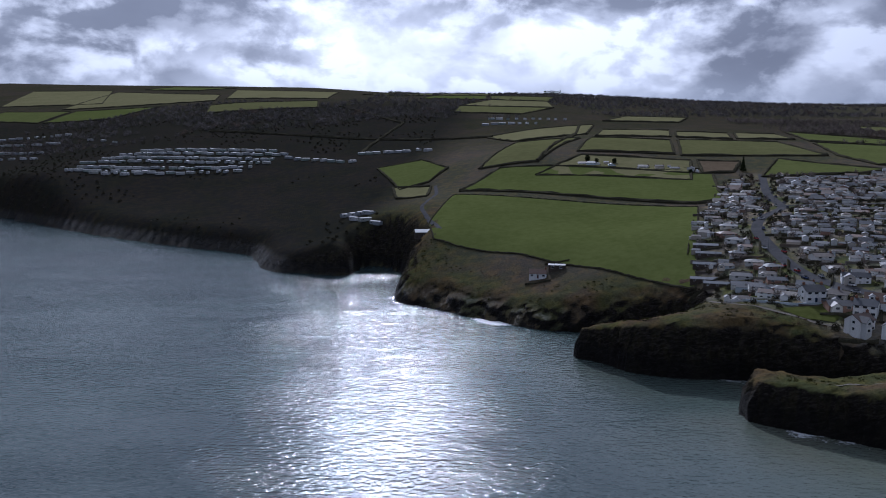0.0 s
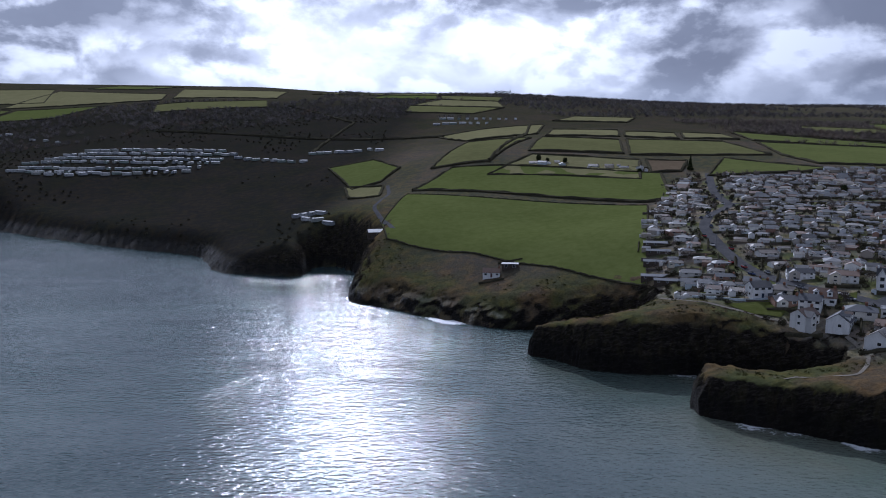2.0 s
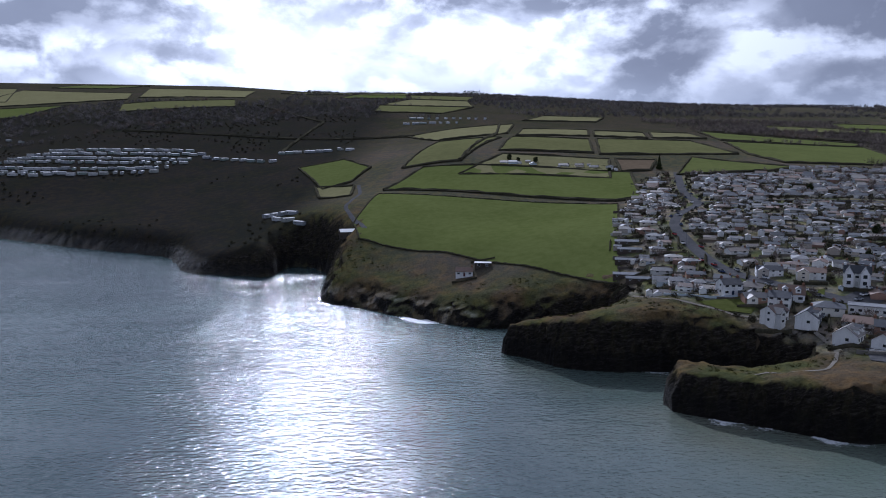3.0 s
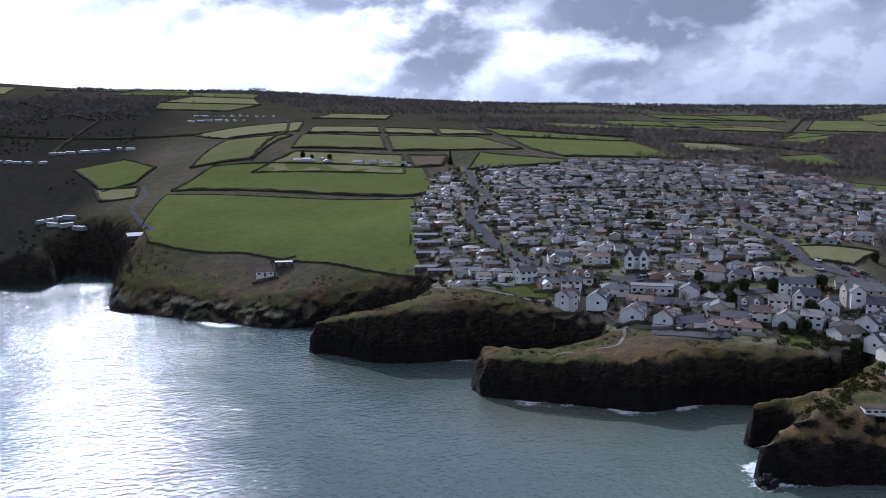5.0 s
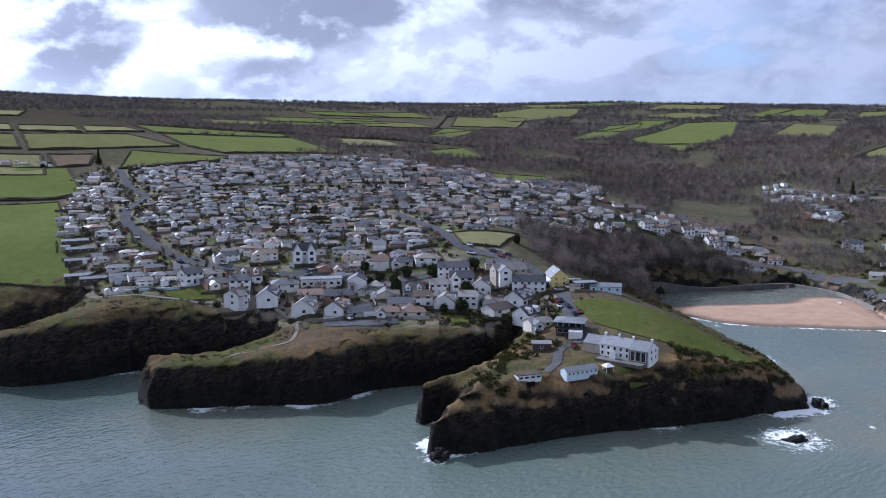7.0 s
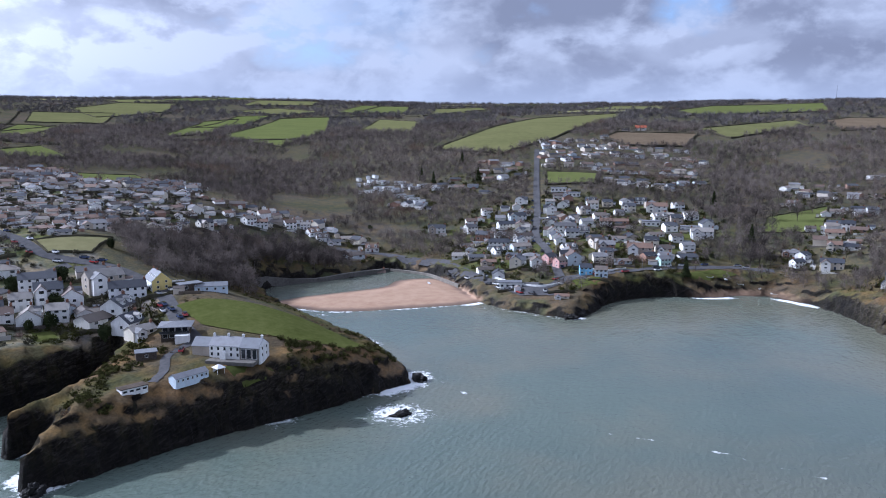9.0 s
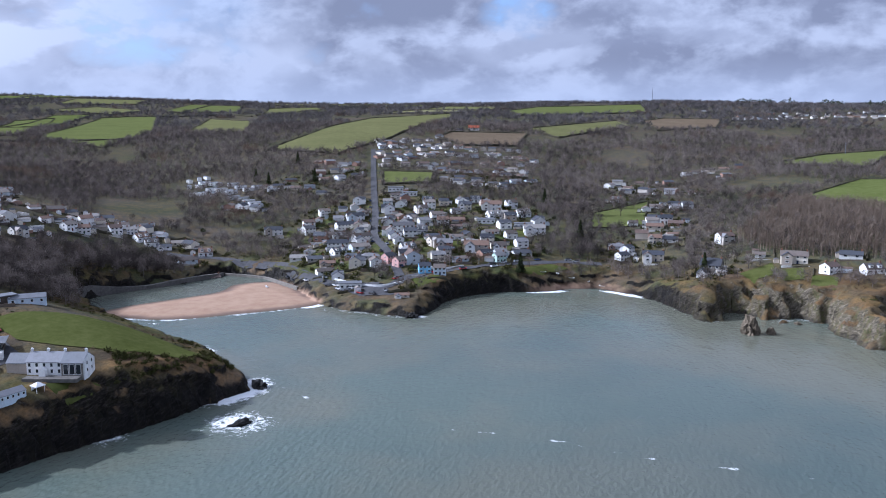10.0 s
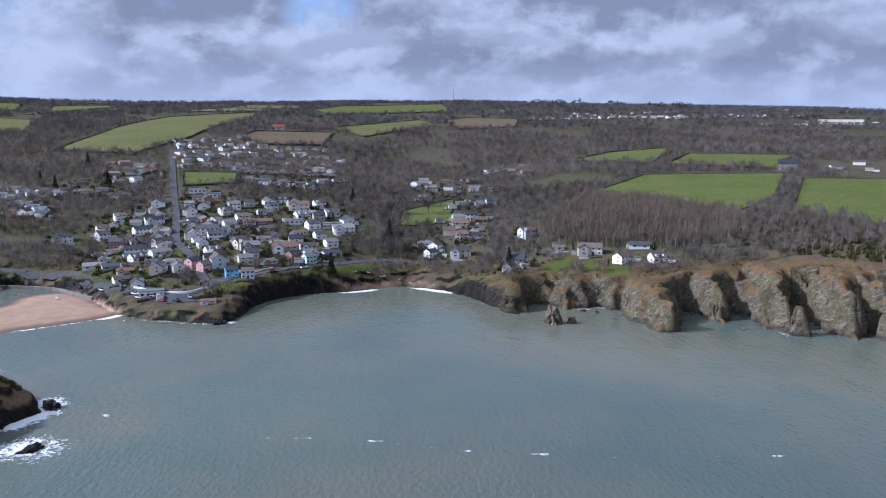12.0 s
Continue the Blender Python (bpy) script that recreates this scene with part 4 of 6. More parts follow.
def hip_roof(w, d, h, rise, over=0.4):
    bm = bmesh.new()
    x, y, r = w / 2 + over, d / 2 + over, max(0.3, (w - d) / 2)
    low = [bm.verts.new(c) for c in ((-x, -y, h - 0.1), (x, -y, h - 0.1), (x, y, h - 0.1), (-x, y, h - 0.1))]
    eave = [bm.verts.new((v.co.x, v.co.y, h + 0.1)) for v in low]
    top = [bm.verts.new((-r, 0, h + rise)), bm.verts.new((r, 0, h + rise))]
    bm.faces.new(low[::-1])
    for k in range(4):
        bm.faces.new((low[k], low[(k + 1) % 4], eave[(k + 1) % 4], eave[k]))
    bm.faces.new((eave[0], eave[1], top[1], top[0])), bm.faces.new((eave[2], eave[3], top[0], top[1]))
    bm.faces.new((eave[1], eave[2], top[1])), bm.faces.new((eave[3], eave[0], top[0]))
    return bm


def window_mesh(w, h):
    """A framed window in the xz plane, seen from -y, its foot at z = 0; the pane lies back in the frame."""
    bm = bmesh.new()
    f = 0.1
    ring = [[bm.verts.new((sx * (w / 2 - e), y, h / 2 + sz * (h / 2 - e))) for sx, sz in ((-1, -1), (1, -1), (1, 1), (-1, 1))] for e, y in ((0, 0.02), (0, -0.08), (f, -0.08), (f, -0.02))]
    for a, b in zip(ring, ring[1:]):
        for k in range(4):
            bm.faces.new((a[k], a[(k + 1) % 4], b[(k + 1) % 4], b[k])).material_index = 0
    bm.faces.new(ring[3]).material_index = 1
    return bm


SHARED = {}


def shared(key, make, mats):
    """A mesh that alike parts have in common."""
    if key not in SHARED:
        ob = part("shared", make(), mats)
        SHARED[key] = ob.data
        bpy.data.objects.remove(ob)
    return SHARED[key]


def fit_part(name, mesh, parent, place, turn=0, label=""):
    ob = new(name, mesh)
    ob.parent = parent
    ob.matrix_basis = pose(*place, 0, 0, turn)
    return tagged(ob, label)


def add_window(parent, x, y, z, w=1.3, h=1.25, turn=0):
    return fit_part("window", shared(("window", w, h), lambda: window_mesh(w, h), [FRAME, GLASS]), parent, (x, y, z), turn)


def add_door(parent, x, y, z=0.0, w=1.0, h=2.05, turn=0):
    return fit_part("door", shared(("door", w, h), lambda: boxes((-w / 2, w / 2, -0.06, 0.03, -0.1, h)), DOOR), parent, (x, y, z), turn)


def chimney(parent, x, y, z, tall=1.3, mat=None):
    mat = mat or BRICK
    key = ("chimney", tall, mat.name)
    return fit_part("chimney", shared(key, lambda: boxes((-0.42, 0.42, -0.32, 0.32, -0.9, tall), (-0.5, 0.5, -0.4, 0.4, tall, tall + 0.14), (-0.28, -0.06, -0.12, 0.12, tall + 0.14, tall + 0.5, 0, 0.02), (0.06, 0.28, -0.12, 0.12, tall + 0.14, tall + 0.5, 0, 0.02)), mat), parent, (x, y, z))


def empty(name, label, category, group=""):
    return tagged(new(name), label, category, group)


def cottage(name, label, w, d, h, rise, wall=None, roof=None, hip=False, storeys=1, bays=2, porch=False, dormers=0, stacks=1, side=True, stack_mat=None, gable_wing=False, rich=True):
    """A house on its own Empty: front towards -y, ridge along x."""
    wall, roof = wall or WALL, roof or ROOF
    ob = empty(name, label, "house")
    part("wall", boxes((-w / 2, w / 2, -d / 2, d / 2, -1.6, h)) if hip else gable_walls(w, d, h, rise), wall, ob)
    part("roof", hip_roof(w, d, h, rise) if hip else gable_roof(w, d, h, rise), roof, ob)
    for s in range(stacks):
        chimney(ob, (w / 2 - 0.5) * (1 if s == 0 else -1) * (0.35 if hip else 1), 0.0, h + rise * (0.75 if hip else 0.85), 1.2, stack_mat)
    for level in range(storeys):
        z = 0.95 + 2.55 * level
        for b in range(bays):
            x = -w / 2 + w * (b + 0.5) / bays
            if level == 0 and b == bays // 2 and rich:
                add_door(ob, x, -d / 2)
            else:
                add_window(ob, x, -d / 2, z, 1.6 if bays < 4 else 1.2, 1.2)
        if side and (level == 0 or rich):
            add_window(ob, w / 2, 0.4, z, 1.2, 1.2, 90)
            if rich:
                add_window(ob, -w / 2, -0.6, z, 1.2, 1.2, -90)
    if porch:
        part("porch", gable_walls(2.2, 1.8, 2.1, 0.7, 0.4), wall, ob).matrix_basis = pose(0.3, -d / 2 - 0.7, 0, 0, 0, 90)
    for k in range(dormers):
        x = -w / 2 + w * (k + 0.5) / dormers
        dm = part("dormer", gable_walls(2.4, 1.7, 1.2, 0.6, 0.6), wall, ob)
        dm.matrix_basis = pose(x, -d / 4 - 0.3, h + rise * 0.28, 0, 0, 90)
        rf = part("dormer_roof", gable_roof(2.4, 1.7, 1.2, 0.6, 0.2, 0.1), roof, dm)
        rf.matrix_basis = Matrix()
        add_window(dm, -1.2, 0, 0.15, 1.0, 0.9, -90)
    if gable_wing:
        wing = part("wing", gable_walls(d * 0.6, w * 0.38, h, rise * 0.8), wall, ob)
        wing.matrix_basis = pose(-w * 0.25, -d / 2 - 0.2, 0, 0, 0, 90)
        wr = part("wing_roof", gable_roof(d * 0.6, w * 0.38, h, rise * 0.8), roof, wing)
        wr.matrix_basis = Matrix()
        for level in range(storeys):
            add_window(wing, -d * 0.3, 0, 0.95 + 2.55 * level, 1.6, 1.2, -90)
    return ob


PLACED = set()


def put(ob, x, y, turn, sink=0.3, group="", label="", size=1.0, low=1.0):
    """Stands a built thing on the land, or a copy of it if it already stands."""
    m = pose(x, y, ground_z(x, y) - sink, 0, 0, turn) @ Matrix.Diagonal((size, size, size * low, 1))
    if ob.name in PLACED:
        ob = copy_thing(ob, m)
    else:
        PLACED.add(ob.name)
        ob.matrix_basis = m
    return tagged(ob, label, group=group)

import collections

# ---- the town, the valley village and the caravan sites ----
GROUP = {"near": "houses of the clifftop town", "far": "houses of the valley village"}
KINDS = {
    "T": [cottage("house", "two-storey white-rendered house with a slate roof", 7.8, 6.4, 4.7, 2.1, storeys=2, bays=3, stacks=2, wall=WHITE_WALL),
          cottage("house", "two-storey rendered house with a projecting gable", 8.4, 6.2, 4.6, 2.1, storeys=2, bays=3, gable_wing=True),
          cottage("house", "pale two-storey house with dormer windows", 8.4, 7, 3.0, 2.7, storeys=1, bays=3, dormers=2, wall=WHITE_WALL)],
    "B": [cottage("bungalow", "low rendered bungalow with a tiled gable roof", 10.0, 6.6, 2.3, 1.7, bays=2, rich=False, side=False),
          cottage("bungalow", "pale bungalow with a front gable wing", 9.6, 6.2, 2.3, 1.6, bays=2, gable_wing=True, rich=False, side=False)],
    "H": [cottage("bungalow", "pale bungalow under a hipped grey roof", 9.6, 7.2, 2.3, 1.8, hip=True, bays=2, rich=False, side=False)],
    "L": [cottage("house", "long two-storey white house with many windows", 14, 7, 4.9, 2.4, storeys=2, bays=5, stacks=2, wall=WHITE_WALL),
          cottage("house", "long rendered terrace house with a slate roof", 13, 7, 4.9, 2.4, storeys=2, bays=4, stacks=2, gable_wing=True)],
    "S": [cottage("outbuilding", "small rendered outbuilding with a pitched roof", 6, 4.5, 2.3, 1.4, bays=1, stacks=0, rich=False)],
    "b": [cottage("bungalow", "small bungalow with a low tiled roof", 10.5, 7.0, 2.3, 1.7, bays=0, rich=False, side=False, stacks=0),
          cottage("bungalow", "small bungalow with a low tiled roof", 9.0, 7.4, 2.4, 2.1, bays=0, rich=False, side=False, stacks=1)],
    "d": [cottage("house", "small two-storey house with a slate roof", 8.0, 6.6, 4.3, 2.2, bays=0, rich=False, side=False, stacks=1),
          cottage("house", "small white house with a steep slate roof", 7.0, 6.6, 4.0, 2.6, bays=0, rich=False, side=False, stacks=1, wall=WHITE_WALL)],
    "D": [cottage("house", "distant two-storey house with a slate roof", 7.4, 6.4, 4.3, 2.0, storeys=2, bays=2, stacks=1, rich=False, side=False)],
}
HOMES = []
HOMES += [("T", 163, 329, 29), ("T", 174, 322, 52), ("T", 180, 303, 44), ("T", 189, 292, 32), ("T", 158, 362, 6), ("B", 164, 349, -5), ("L", 185, 380, -18), ("L", 199, 368, -28), ("V", 212, 353, -31), ("L", 232, 340, -34), ("L", 211, 330, -33), ("W", 202, 324, -32), ("T", 247, 326, 23), ("T", 242, 330, -36), ("T", 242, 304, -39), ("L", 250, 289, -41), ("T", 225, 287, -38), ("T", 235, 282, -40), ("T", 245, 278, -41), ("T", 248, 269, 47), ("L", 262, 266, -25), ("T", 248, 246, 15)]
HOMES += [("L", 258, 250, -46), ("T", 239, 233, 4), ("B", 233, 222, -16), ("B", 238, 248, -4), ("B", 232, 249, -33), ("Y", 269, 241, -13), ("H", 163, 488, -19), ("H", 157, 473, 2), ("H", 158, 460, -39), ("B", 159, 449, -20), ("H", 153, 442, -9), ("H", 156, 426, -20), ("H", 161, 416, 9), ("B", 143, 429, -19), ("B", 156, 396, -11), ("G", 135, 436, -17), ("G", 129, 419, -17), ("G", 132, 407, -18), ("G", 140, 449, -17), ("G", 142, 461, -17), ("B", 183, 465, -22), ("B", 188, 456, -22)]
HOMES += [("B", 185, 431, -3), ("B", 186, 418, 6), ("B", 184, 401, 5), ("L", 330, 337, -34), ("B", 393, 364, -47), ("B", 409, 363, -48), ("B", 422, 355, -50), ("T", 434, 348, -21), ("T", 478, 346, -14), ("T", 485, 340, -55), ("B", 502, 340, -56), ("T", 505, 331, -37), ("T", 514, 324, -58), ("T", 508, 314, -28), ("T", 505, 305, -49), ("B", 505, 296, -60), ("B", 517, 292, -60), ("T", 495, 272, -31), ("T", 507, 268, -62), ("B", 498, 245, -64), ("B", 481, 252, -52), ("B", 487, 271, -41)]
HOMES += [("L", 558, 242, -67), ("T", 560, 217, -39), ("T", 503, 253, -43), ("B", 493, 219, -66), ("T", 473, 189, -8), ("T", 449, 171, -59), ("T", 446, 161, -70), ("F", 434, 147, -71), ("T", 495, 174, -41), ("B", 501, 162, -52), ("H", 480, 149, -73), ("B", 417, 114, -75), ("T", 472, 131, -34), ("T", 466, 124, -35), ("T", 461, 117, -56), ("T", 461, 111, -76), ("T", 458, 103, -77), ("T", 466, 95, -48), ("T", 479, 91, -79), ("T", 485, 79, -36), ("T", 495, 66, -62), ("L", 510, 50, -64)]
HOMES += [("L", 586, 191, -62), ("T", 569, 178, -73), ("L", 565, 192, -51), ("L", 526, 168, -42), ("L", 553, 161, -74), ("L", 549, 146, -75), ("T", 495, 130, -55), ("T", 575, 147, -16), ("T", 568, 123, -78), ("T", 509, 116, -47), ("T", 504, 109, -78), ("H", 523, 97, -79), ("B", 531, 107, -79), ("F", 580, 95, -81), ("F", 575, 69, -83), ("B", 607, 88, -82), ("T", 615, 116, -79), ("T", 640, 112, -80), ("L", 567, 245, -67), ("T", 558, 219, -39), ("B", 704, 285, -68), ("B", 681, 260, -69)]
HOMES += [("B", 706, 255, -50), ("T", 708, 242, -31), ("B", 718, 231, -72), ("T", 761, 269, -51), ("T", 757, 242, -12), ("B", 685, 289, -67), ("B", 662, 243, -70), ("F", 653, 167, -76), ("F", 668, 182, -75), ("T", 532, -57, -66), ("T", 730, 7, -89), ("B", 730, -11, -91), ("T", 690, 0, -90), ("B", 678, -14, -91), ("T", 658, 8, -89), ("L", 727, -34, -73), ("T", 687, -33, -93), ("T", 774, -52, -64), ("B", 791, -61, -94), ("T", 792, -74, -95), ("B", 806, -86, -96), ("L", 760, -83, -76)]
HOMES += [("B", 684, -50, -94), ("T", 811, -100, -97), ("B", 637, -21, -92), ("B", 645, -34, -93), ("B", 601, -19, -92), ("T", 591, -26, -93), ("B", 583, -32, -93), ("B", 579, -18, -92), ("T", 549, -17, -92), ("B", 549, -26, -93), ("L", 519, -15, -92), ("T", 519, -25, -73), ("T", 522, 3, -50), ("B", 522, -4, -91), ("B", 542, 7, -89), ("L", 481, -87, -100), ("T", 458, -100, -52), ("T", 455, -119, -75), ("S", 496, -72, -98), ("B", 483, -116, -104), ("B", 1026, 195, -79), ("B", 1186, 205, -80)]
HOMES += [("B", 1409, 169, -83), ("B", 1143, -437, -111), ("T", 709, -336, -95), ("B", 698, -359, -117), ("M", 710, -296, -113), ("T", 737, -370, -117), ("B", 1651, -145, -95), ("B", 1277, -489, -111), ("B", 1316, -582, -114), ("B", 1303, -681, -118)]
HOUSE_ROWS = []
HOUSE_ROWS += [(888, 256, 926, 202, 8), (845, 238, 889, 183, 9), (794, 227, 840, 173, 9), (754, 214, 782, 157, 8), (873, 168, 885, 101, 9), (825, 168, 841, 96, 10), (779, 159, 804, 85, 11), (742, 152, 745, 111, 6), (767, 114, 763, 81, 5), (698, 137, 692, 99, 6), (704, 101, 716, 83, 3)]
HOUSE_ROWS += [(1391, -171, 1447, -316, 12), (1483, -334, 1485, -451, 10), (1565, -250, 1613, -469, 11), (1513, -470, 1466, -639, 10), (1770, -632, 1772, -797, 7)]
HOUSE_ROWS += [(406, 470, 377, 390, 9), (469, 523, 469, 441, 12), (444, 418, 448, 386, 7), (428, 628, 526, 644, 9), (404, 394, 446, 380, 6), (121, 757, 144, 750, 3), (171, 740, 214, 730, 8)]
HOUSE_ROWS += [(864, 247, 942, 205, 6), (812, 232, 867, 181, 6), (776, 220, 838, 153, 7), (870, 164, 828, 85, 7), (753, 169, 741, 92, 7), (708, 150, 720, 114, 4), (765, 279, 753, 240, 4), (724, 265, 736, 242, 3),
               (609, 211, 618, 191, 3), (582, 205, 587, 182, 3), (556, 200, 557, 176, 4), (581, 166, 593, 150, 3), (550, 157, 565, 139, 3), (593, 133, 610, 110, 3), (576, 93, 579, 62, 3), (540, 102, 553, 86, 3),
               (510, 118, 524, 100, 3), (494, 85, 513, 63, 4), (480, 109, 488, 87, 4), (710, 11, 692, -16, 4), (626, -12, 634, -43, 4), (588, -7, 594, -35, 4), (562, -8, 563, -29, 3), (536, 10, 525, -23, 4)]
HOUSE_ROWS += [(1454, -182, 1503, -279, 7), (1532, -294, 1428, -418, 9), (1456, -436, 1462, -566, 9), (1268, -490, 1243, -549, 5), (412, 473, 418, 396, 9), (431, 482, 453, 396, 10), (454, 482, 478, 391, 10),
               (393, 383, 419, 372, 4), (487, 392, 524, 348, 6), (484, 360, 513, 346, 4), (512, 340, 541, 320, 5), (502, 319, 508, 296, 4), (468, 372, 510, 358, 5)]
HOUSE_ROWS += [(447, 374, 476, 360, 5), (488, 379, 526, 357, 6), (477, 351, 505, 323, 6), (526, 334, 521, 292, 6), (430, 357, 456, 350, 4), (515, 310, 513, 282, 4), (614, 303, 612, 269, 4), (685, 302, 679, 273, 3)]
CARAVAN_ROWS = []
CARAVAN_ROWS += [(-396, 1145, -217, 1094, 17), (-414, 1121, -198, 1065, 20), (-428, 1091, -207, 1039, 20), (-440, 1060, -210, 1022, 20), (-427, 1013, -226, 1002, 18), (-432, 993, -235, 984, 16), (-399, 982, -313, 987, 7), (-712, 1401, -618, 1427, 8), (-687, 1341, -599, 1340, 7), (-655, 1277, -590, 1264, 5), (-634, 1234, -577, 1218, 4), (-548, 1344, -488, 1290, 3), (-187, 1043, -105, 982, 7), (-98, 1039, -42, 1011, 6), (-29, 1011, -16, 987, 2), (73, 1329, 184, 1319, 9), (60, 1250, 134, 1252, 6), (-76, 687, -59, 671, 4)]
CARAVAN_ROWS += [(-69, 658, -52, 643, 3)]
CARAVAN_ROWS += [(712, 386, 725, 370, 4), (690, 372, 697, 364, 3), (707, 369, 692, 341, 4), (681, 347, 666, 322, 4), (696, 333, 675, 312, 3), (647, 311, 622, 279, 5), (662, 353, 664, 334, 4), (682, 306, 670, 288, 2)]

rng = random.Random(11)
taken = []                      # (x, y, radius) of what already stands


def free(x, y, r):
    return all((x - a) ** 2 + (y - b) ** 2 > (r + c) ** 2 for a, b, c in taken)


PLANNED = []                    # (kind, x, y, turn)


def stand(kind, x, y, turn, radius=6.0):
    PLANNED.append((kind, x, y, turn))
    taken.append((x, y, radius))


SPECIAL = [h for h in HOMES if h[0] in "VWYGFM"]
for _, x, y, _ in SPECIAL:
    taken.append((x, y, 7.0))
for x, y, r in ((228, 178, 15), (204, 178, 9), (188, 185, 8), (234, 207, 10), (215, 204, 5), (473, 136, 5), (467, 128, 5), (457, 111, 5), (455, 102, 5), (492, 74, 5), (474, -44, 8)):
    taken.append((x, y, r))
road_lines = [smooth_line(line, 4) for line, _ in ROADS]
for kind, x, y, turn in HOMES:
    beside = min(line_distance(l, np.array([x]), np.array([y]))[0] for l in road_lines) > (6.5 if x > 430 else 4.5)
    if kind in KINDS and beside and free(x, y, 3.0):
        stand(kind, x, y, turn, 7.5 if kind == "L" else 5.5)
for x0, y0, x1, y1, n in HOUSE_ROWS:
    along = math.degrees(math.atan2(y1 - y0, x1 - x0))
    for k in range(n):
        t = (k + rng.uniform(-0.25, 0.25)) / max(1, n - 1)
        x, y = x0 + (x1 - x0) * t + rng.uniform(-2, 2), y0 + (y1 - y0) * t + rng.uniform(-2, 2)
        if free(x, y, 4.0):
            stand(rng.choice("BBD" if math.hypot(x, y) < 560 else "bbdd"), x, y, along + rng.choice((0, 0, 0, 90)) + rng.uniform(-12, 12), 4.5)

# terraces on both sides of the road up the hill
hill_road = road_lines[2]
run = np.r_[0, np.cumsum(np.hypot(*np.diff(hill_road, axis=0).T))]
for at in np.arange(run[-1] - 175, run[-1] - 20, 13.5):
    k = int(np.searchsorted(run, at))
    dx, dy = (hill_road[k] - hill_road[k - 1]) / np.hypot(*(hill_road[k] - hill_road[k - 1]))
    for side in (-1, 1):
        x, y = hill_road[k][0] - dy * side * 10.5, hill_road[k][1] + dx * side * 10.5
        if free(x, y, 2.5):
            stand(rng.choice("LTT"), x, y, math.degrees(math.atan2(dy, dx)) + (0 if side > 0 else 180), 5.5)

# streets of bungalows and houses that follow the slope across the town
spots = []
for ring in range(38):
    r, a = 345 + 11.2 * ring, radians(-9)
    while a > radians(-66):
        a -= (8.9 + rng.uniform(0, 2.6)) / r
        spots.append((-9 - r * math.sin(a) + rng.uniform(-1, 1), 4 + r * math.cos(a) + rng.uniform(-1.5, 1.5), r, a))
sx, sy = np.array(spots)[:, 0], np.array(spots)[:, 1]
good = inside(TOWN, sx, sy) & (shore_distance(sx, sy) > 24)
for line in road_lines:
    good &= line_distance(line, sx, sy) > (11.0 if line is road_lines[0] else 9.0)
for _, ring in FIELDS:
    good &= ~inside(ring, sx, sy)
for (x, y, r, a), yes in zip(spots, good):
    if yes and free(x, y, 3.5) and rng.random() > 0.12:
        turn = math.degrees(a) + rng.choice((0, 0, 0, 0, 0, 0, 0, 90, 90)) + rng.uniform(-9, 9)
        kinds = "BBDTHB" if r < 400 else ("BHDdB" if r < 460 else ("bbdd" if x > 300 else "bbbbHdb"))
        stand(rng.choice(kinds), x, y, turn, 3.6)

# the village fills its slope as well
spots = np.array([(rng.uniform(440, 660), rng.uniform(40, 225)) for _ in range(520)])
good = inside(VILLAGE, spots[:, 0], spots[:, 1]) & (shore_distance(spots[:, 0], spots[:, 1]) > 14)
for line in road_lines:
    good &= line_distance(line, spots[:, 0], spots[:, 1]) > 8
for ring in LAWNS:
    good &= ~inside(ring, spots[:, 0], spots[:, 1])
for x, y in spots[good]:
    if free(x, y, 5.6):
        stand(rng.choice("TDTDBL"), x, y, rng.choice((-70, -70, 20)) + rng.uniform(-15, 15), 6.0)

# the nearest houses stand one by one, those beyond them as one mass
count = collections.Counter()
beyond = []
for kind, x, y, turn in sorted(PLANNED, key=lambda h: math.hypot(h[1], h[2])):
    pattern = rng.choice(KINDS[kind])
    name = pattern.name.split(".")[0]
    count[name] += 1
    near_edge = math.hypot(x, y) < 400 and x < 430
    s = rng.uniform(1.0, 1.15) if near_edge else (rng.uniform(0.74, 0.92) if x < 430 else (rng.uniform(0.78, 0.95) if x > 660 else rng.uniform(0.85, 1.05)))
    if count[name] <= 290:
        put(pattern, x, y, turn, group=GROUP["far" if x > 430 else "near"], size=s, low=0.95 if near_edge else (0.74 if x < 430 else 0.88))
    else:
        beyond.append((x, y, turn, s, kind in "dDTL"))


def house_mass(name, label, members):
    """Many distant houses as one mesh: walls, roofs and stacks."""
    bm = bmesh.new()
    for x, y, turn, s, tall in members:
        w, d, h, rise = rng.uniform(8.5, 11), rng.uniform(6.2, 7.4), (4.4 if tall else 2.4), rng.uniform(1.6, 2.3)
        m = pose(x, y, ground_z(x, y) - 0.3, 0, 0, turn) @ Matrix.Diagonal((s, s, s * 0.74, 1))
        for k, piece in enumerate((gable_walls(w, d, h, rise), gable_roof(w, d, h, rise), boxes((w / 2 - 1.0, w / 2 - 0.2, -0.35, 0.35, h, h + rise + 1.2)))):
            base = [bm.verts.new(m @ v.co) for v in piece.verts]
            piece.verts.index_update()
            for f in piece.faces:
                bm.faces.new([base[v.index] for v in f.verts]).material_index = k
            piece.free()
    tagged(part(name, bm, [FAR_WALL, FAR_ROOF, BRICK]), label, "houses", kind="stuff")


house_mass("town_houses", "crowded pale houses and bungalows of the upper town", [h for h in beyond if h[0] < 600])
house_mass("hill_houses", "small pale houses on the far hillside", [h for h in beyond if h[0] >= 600])


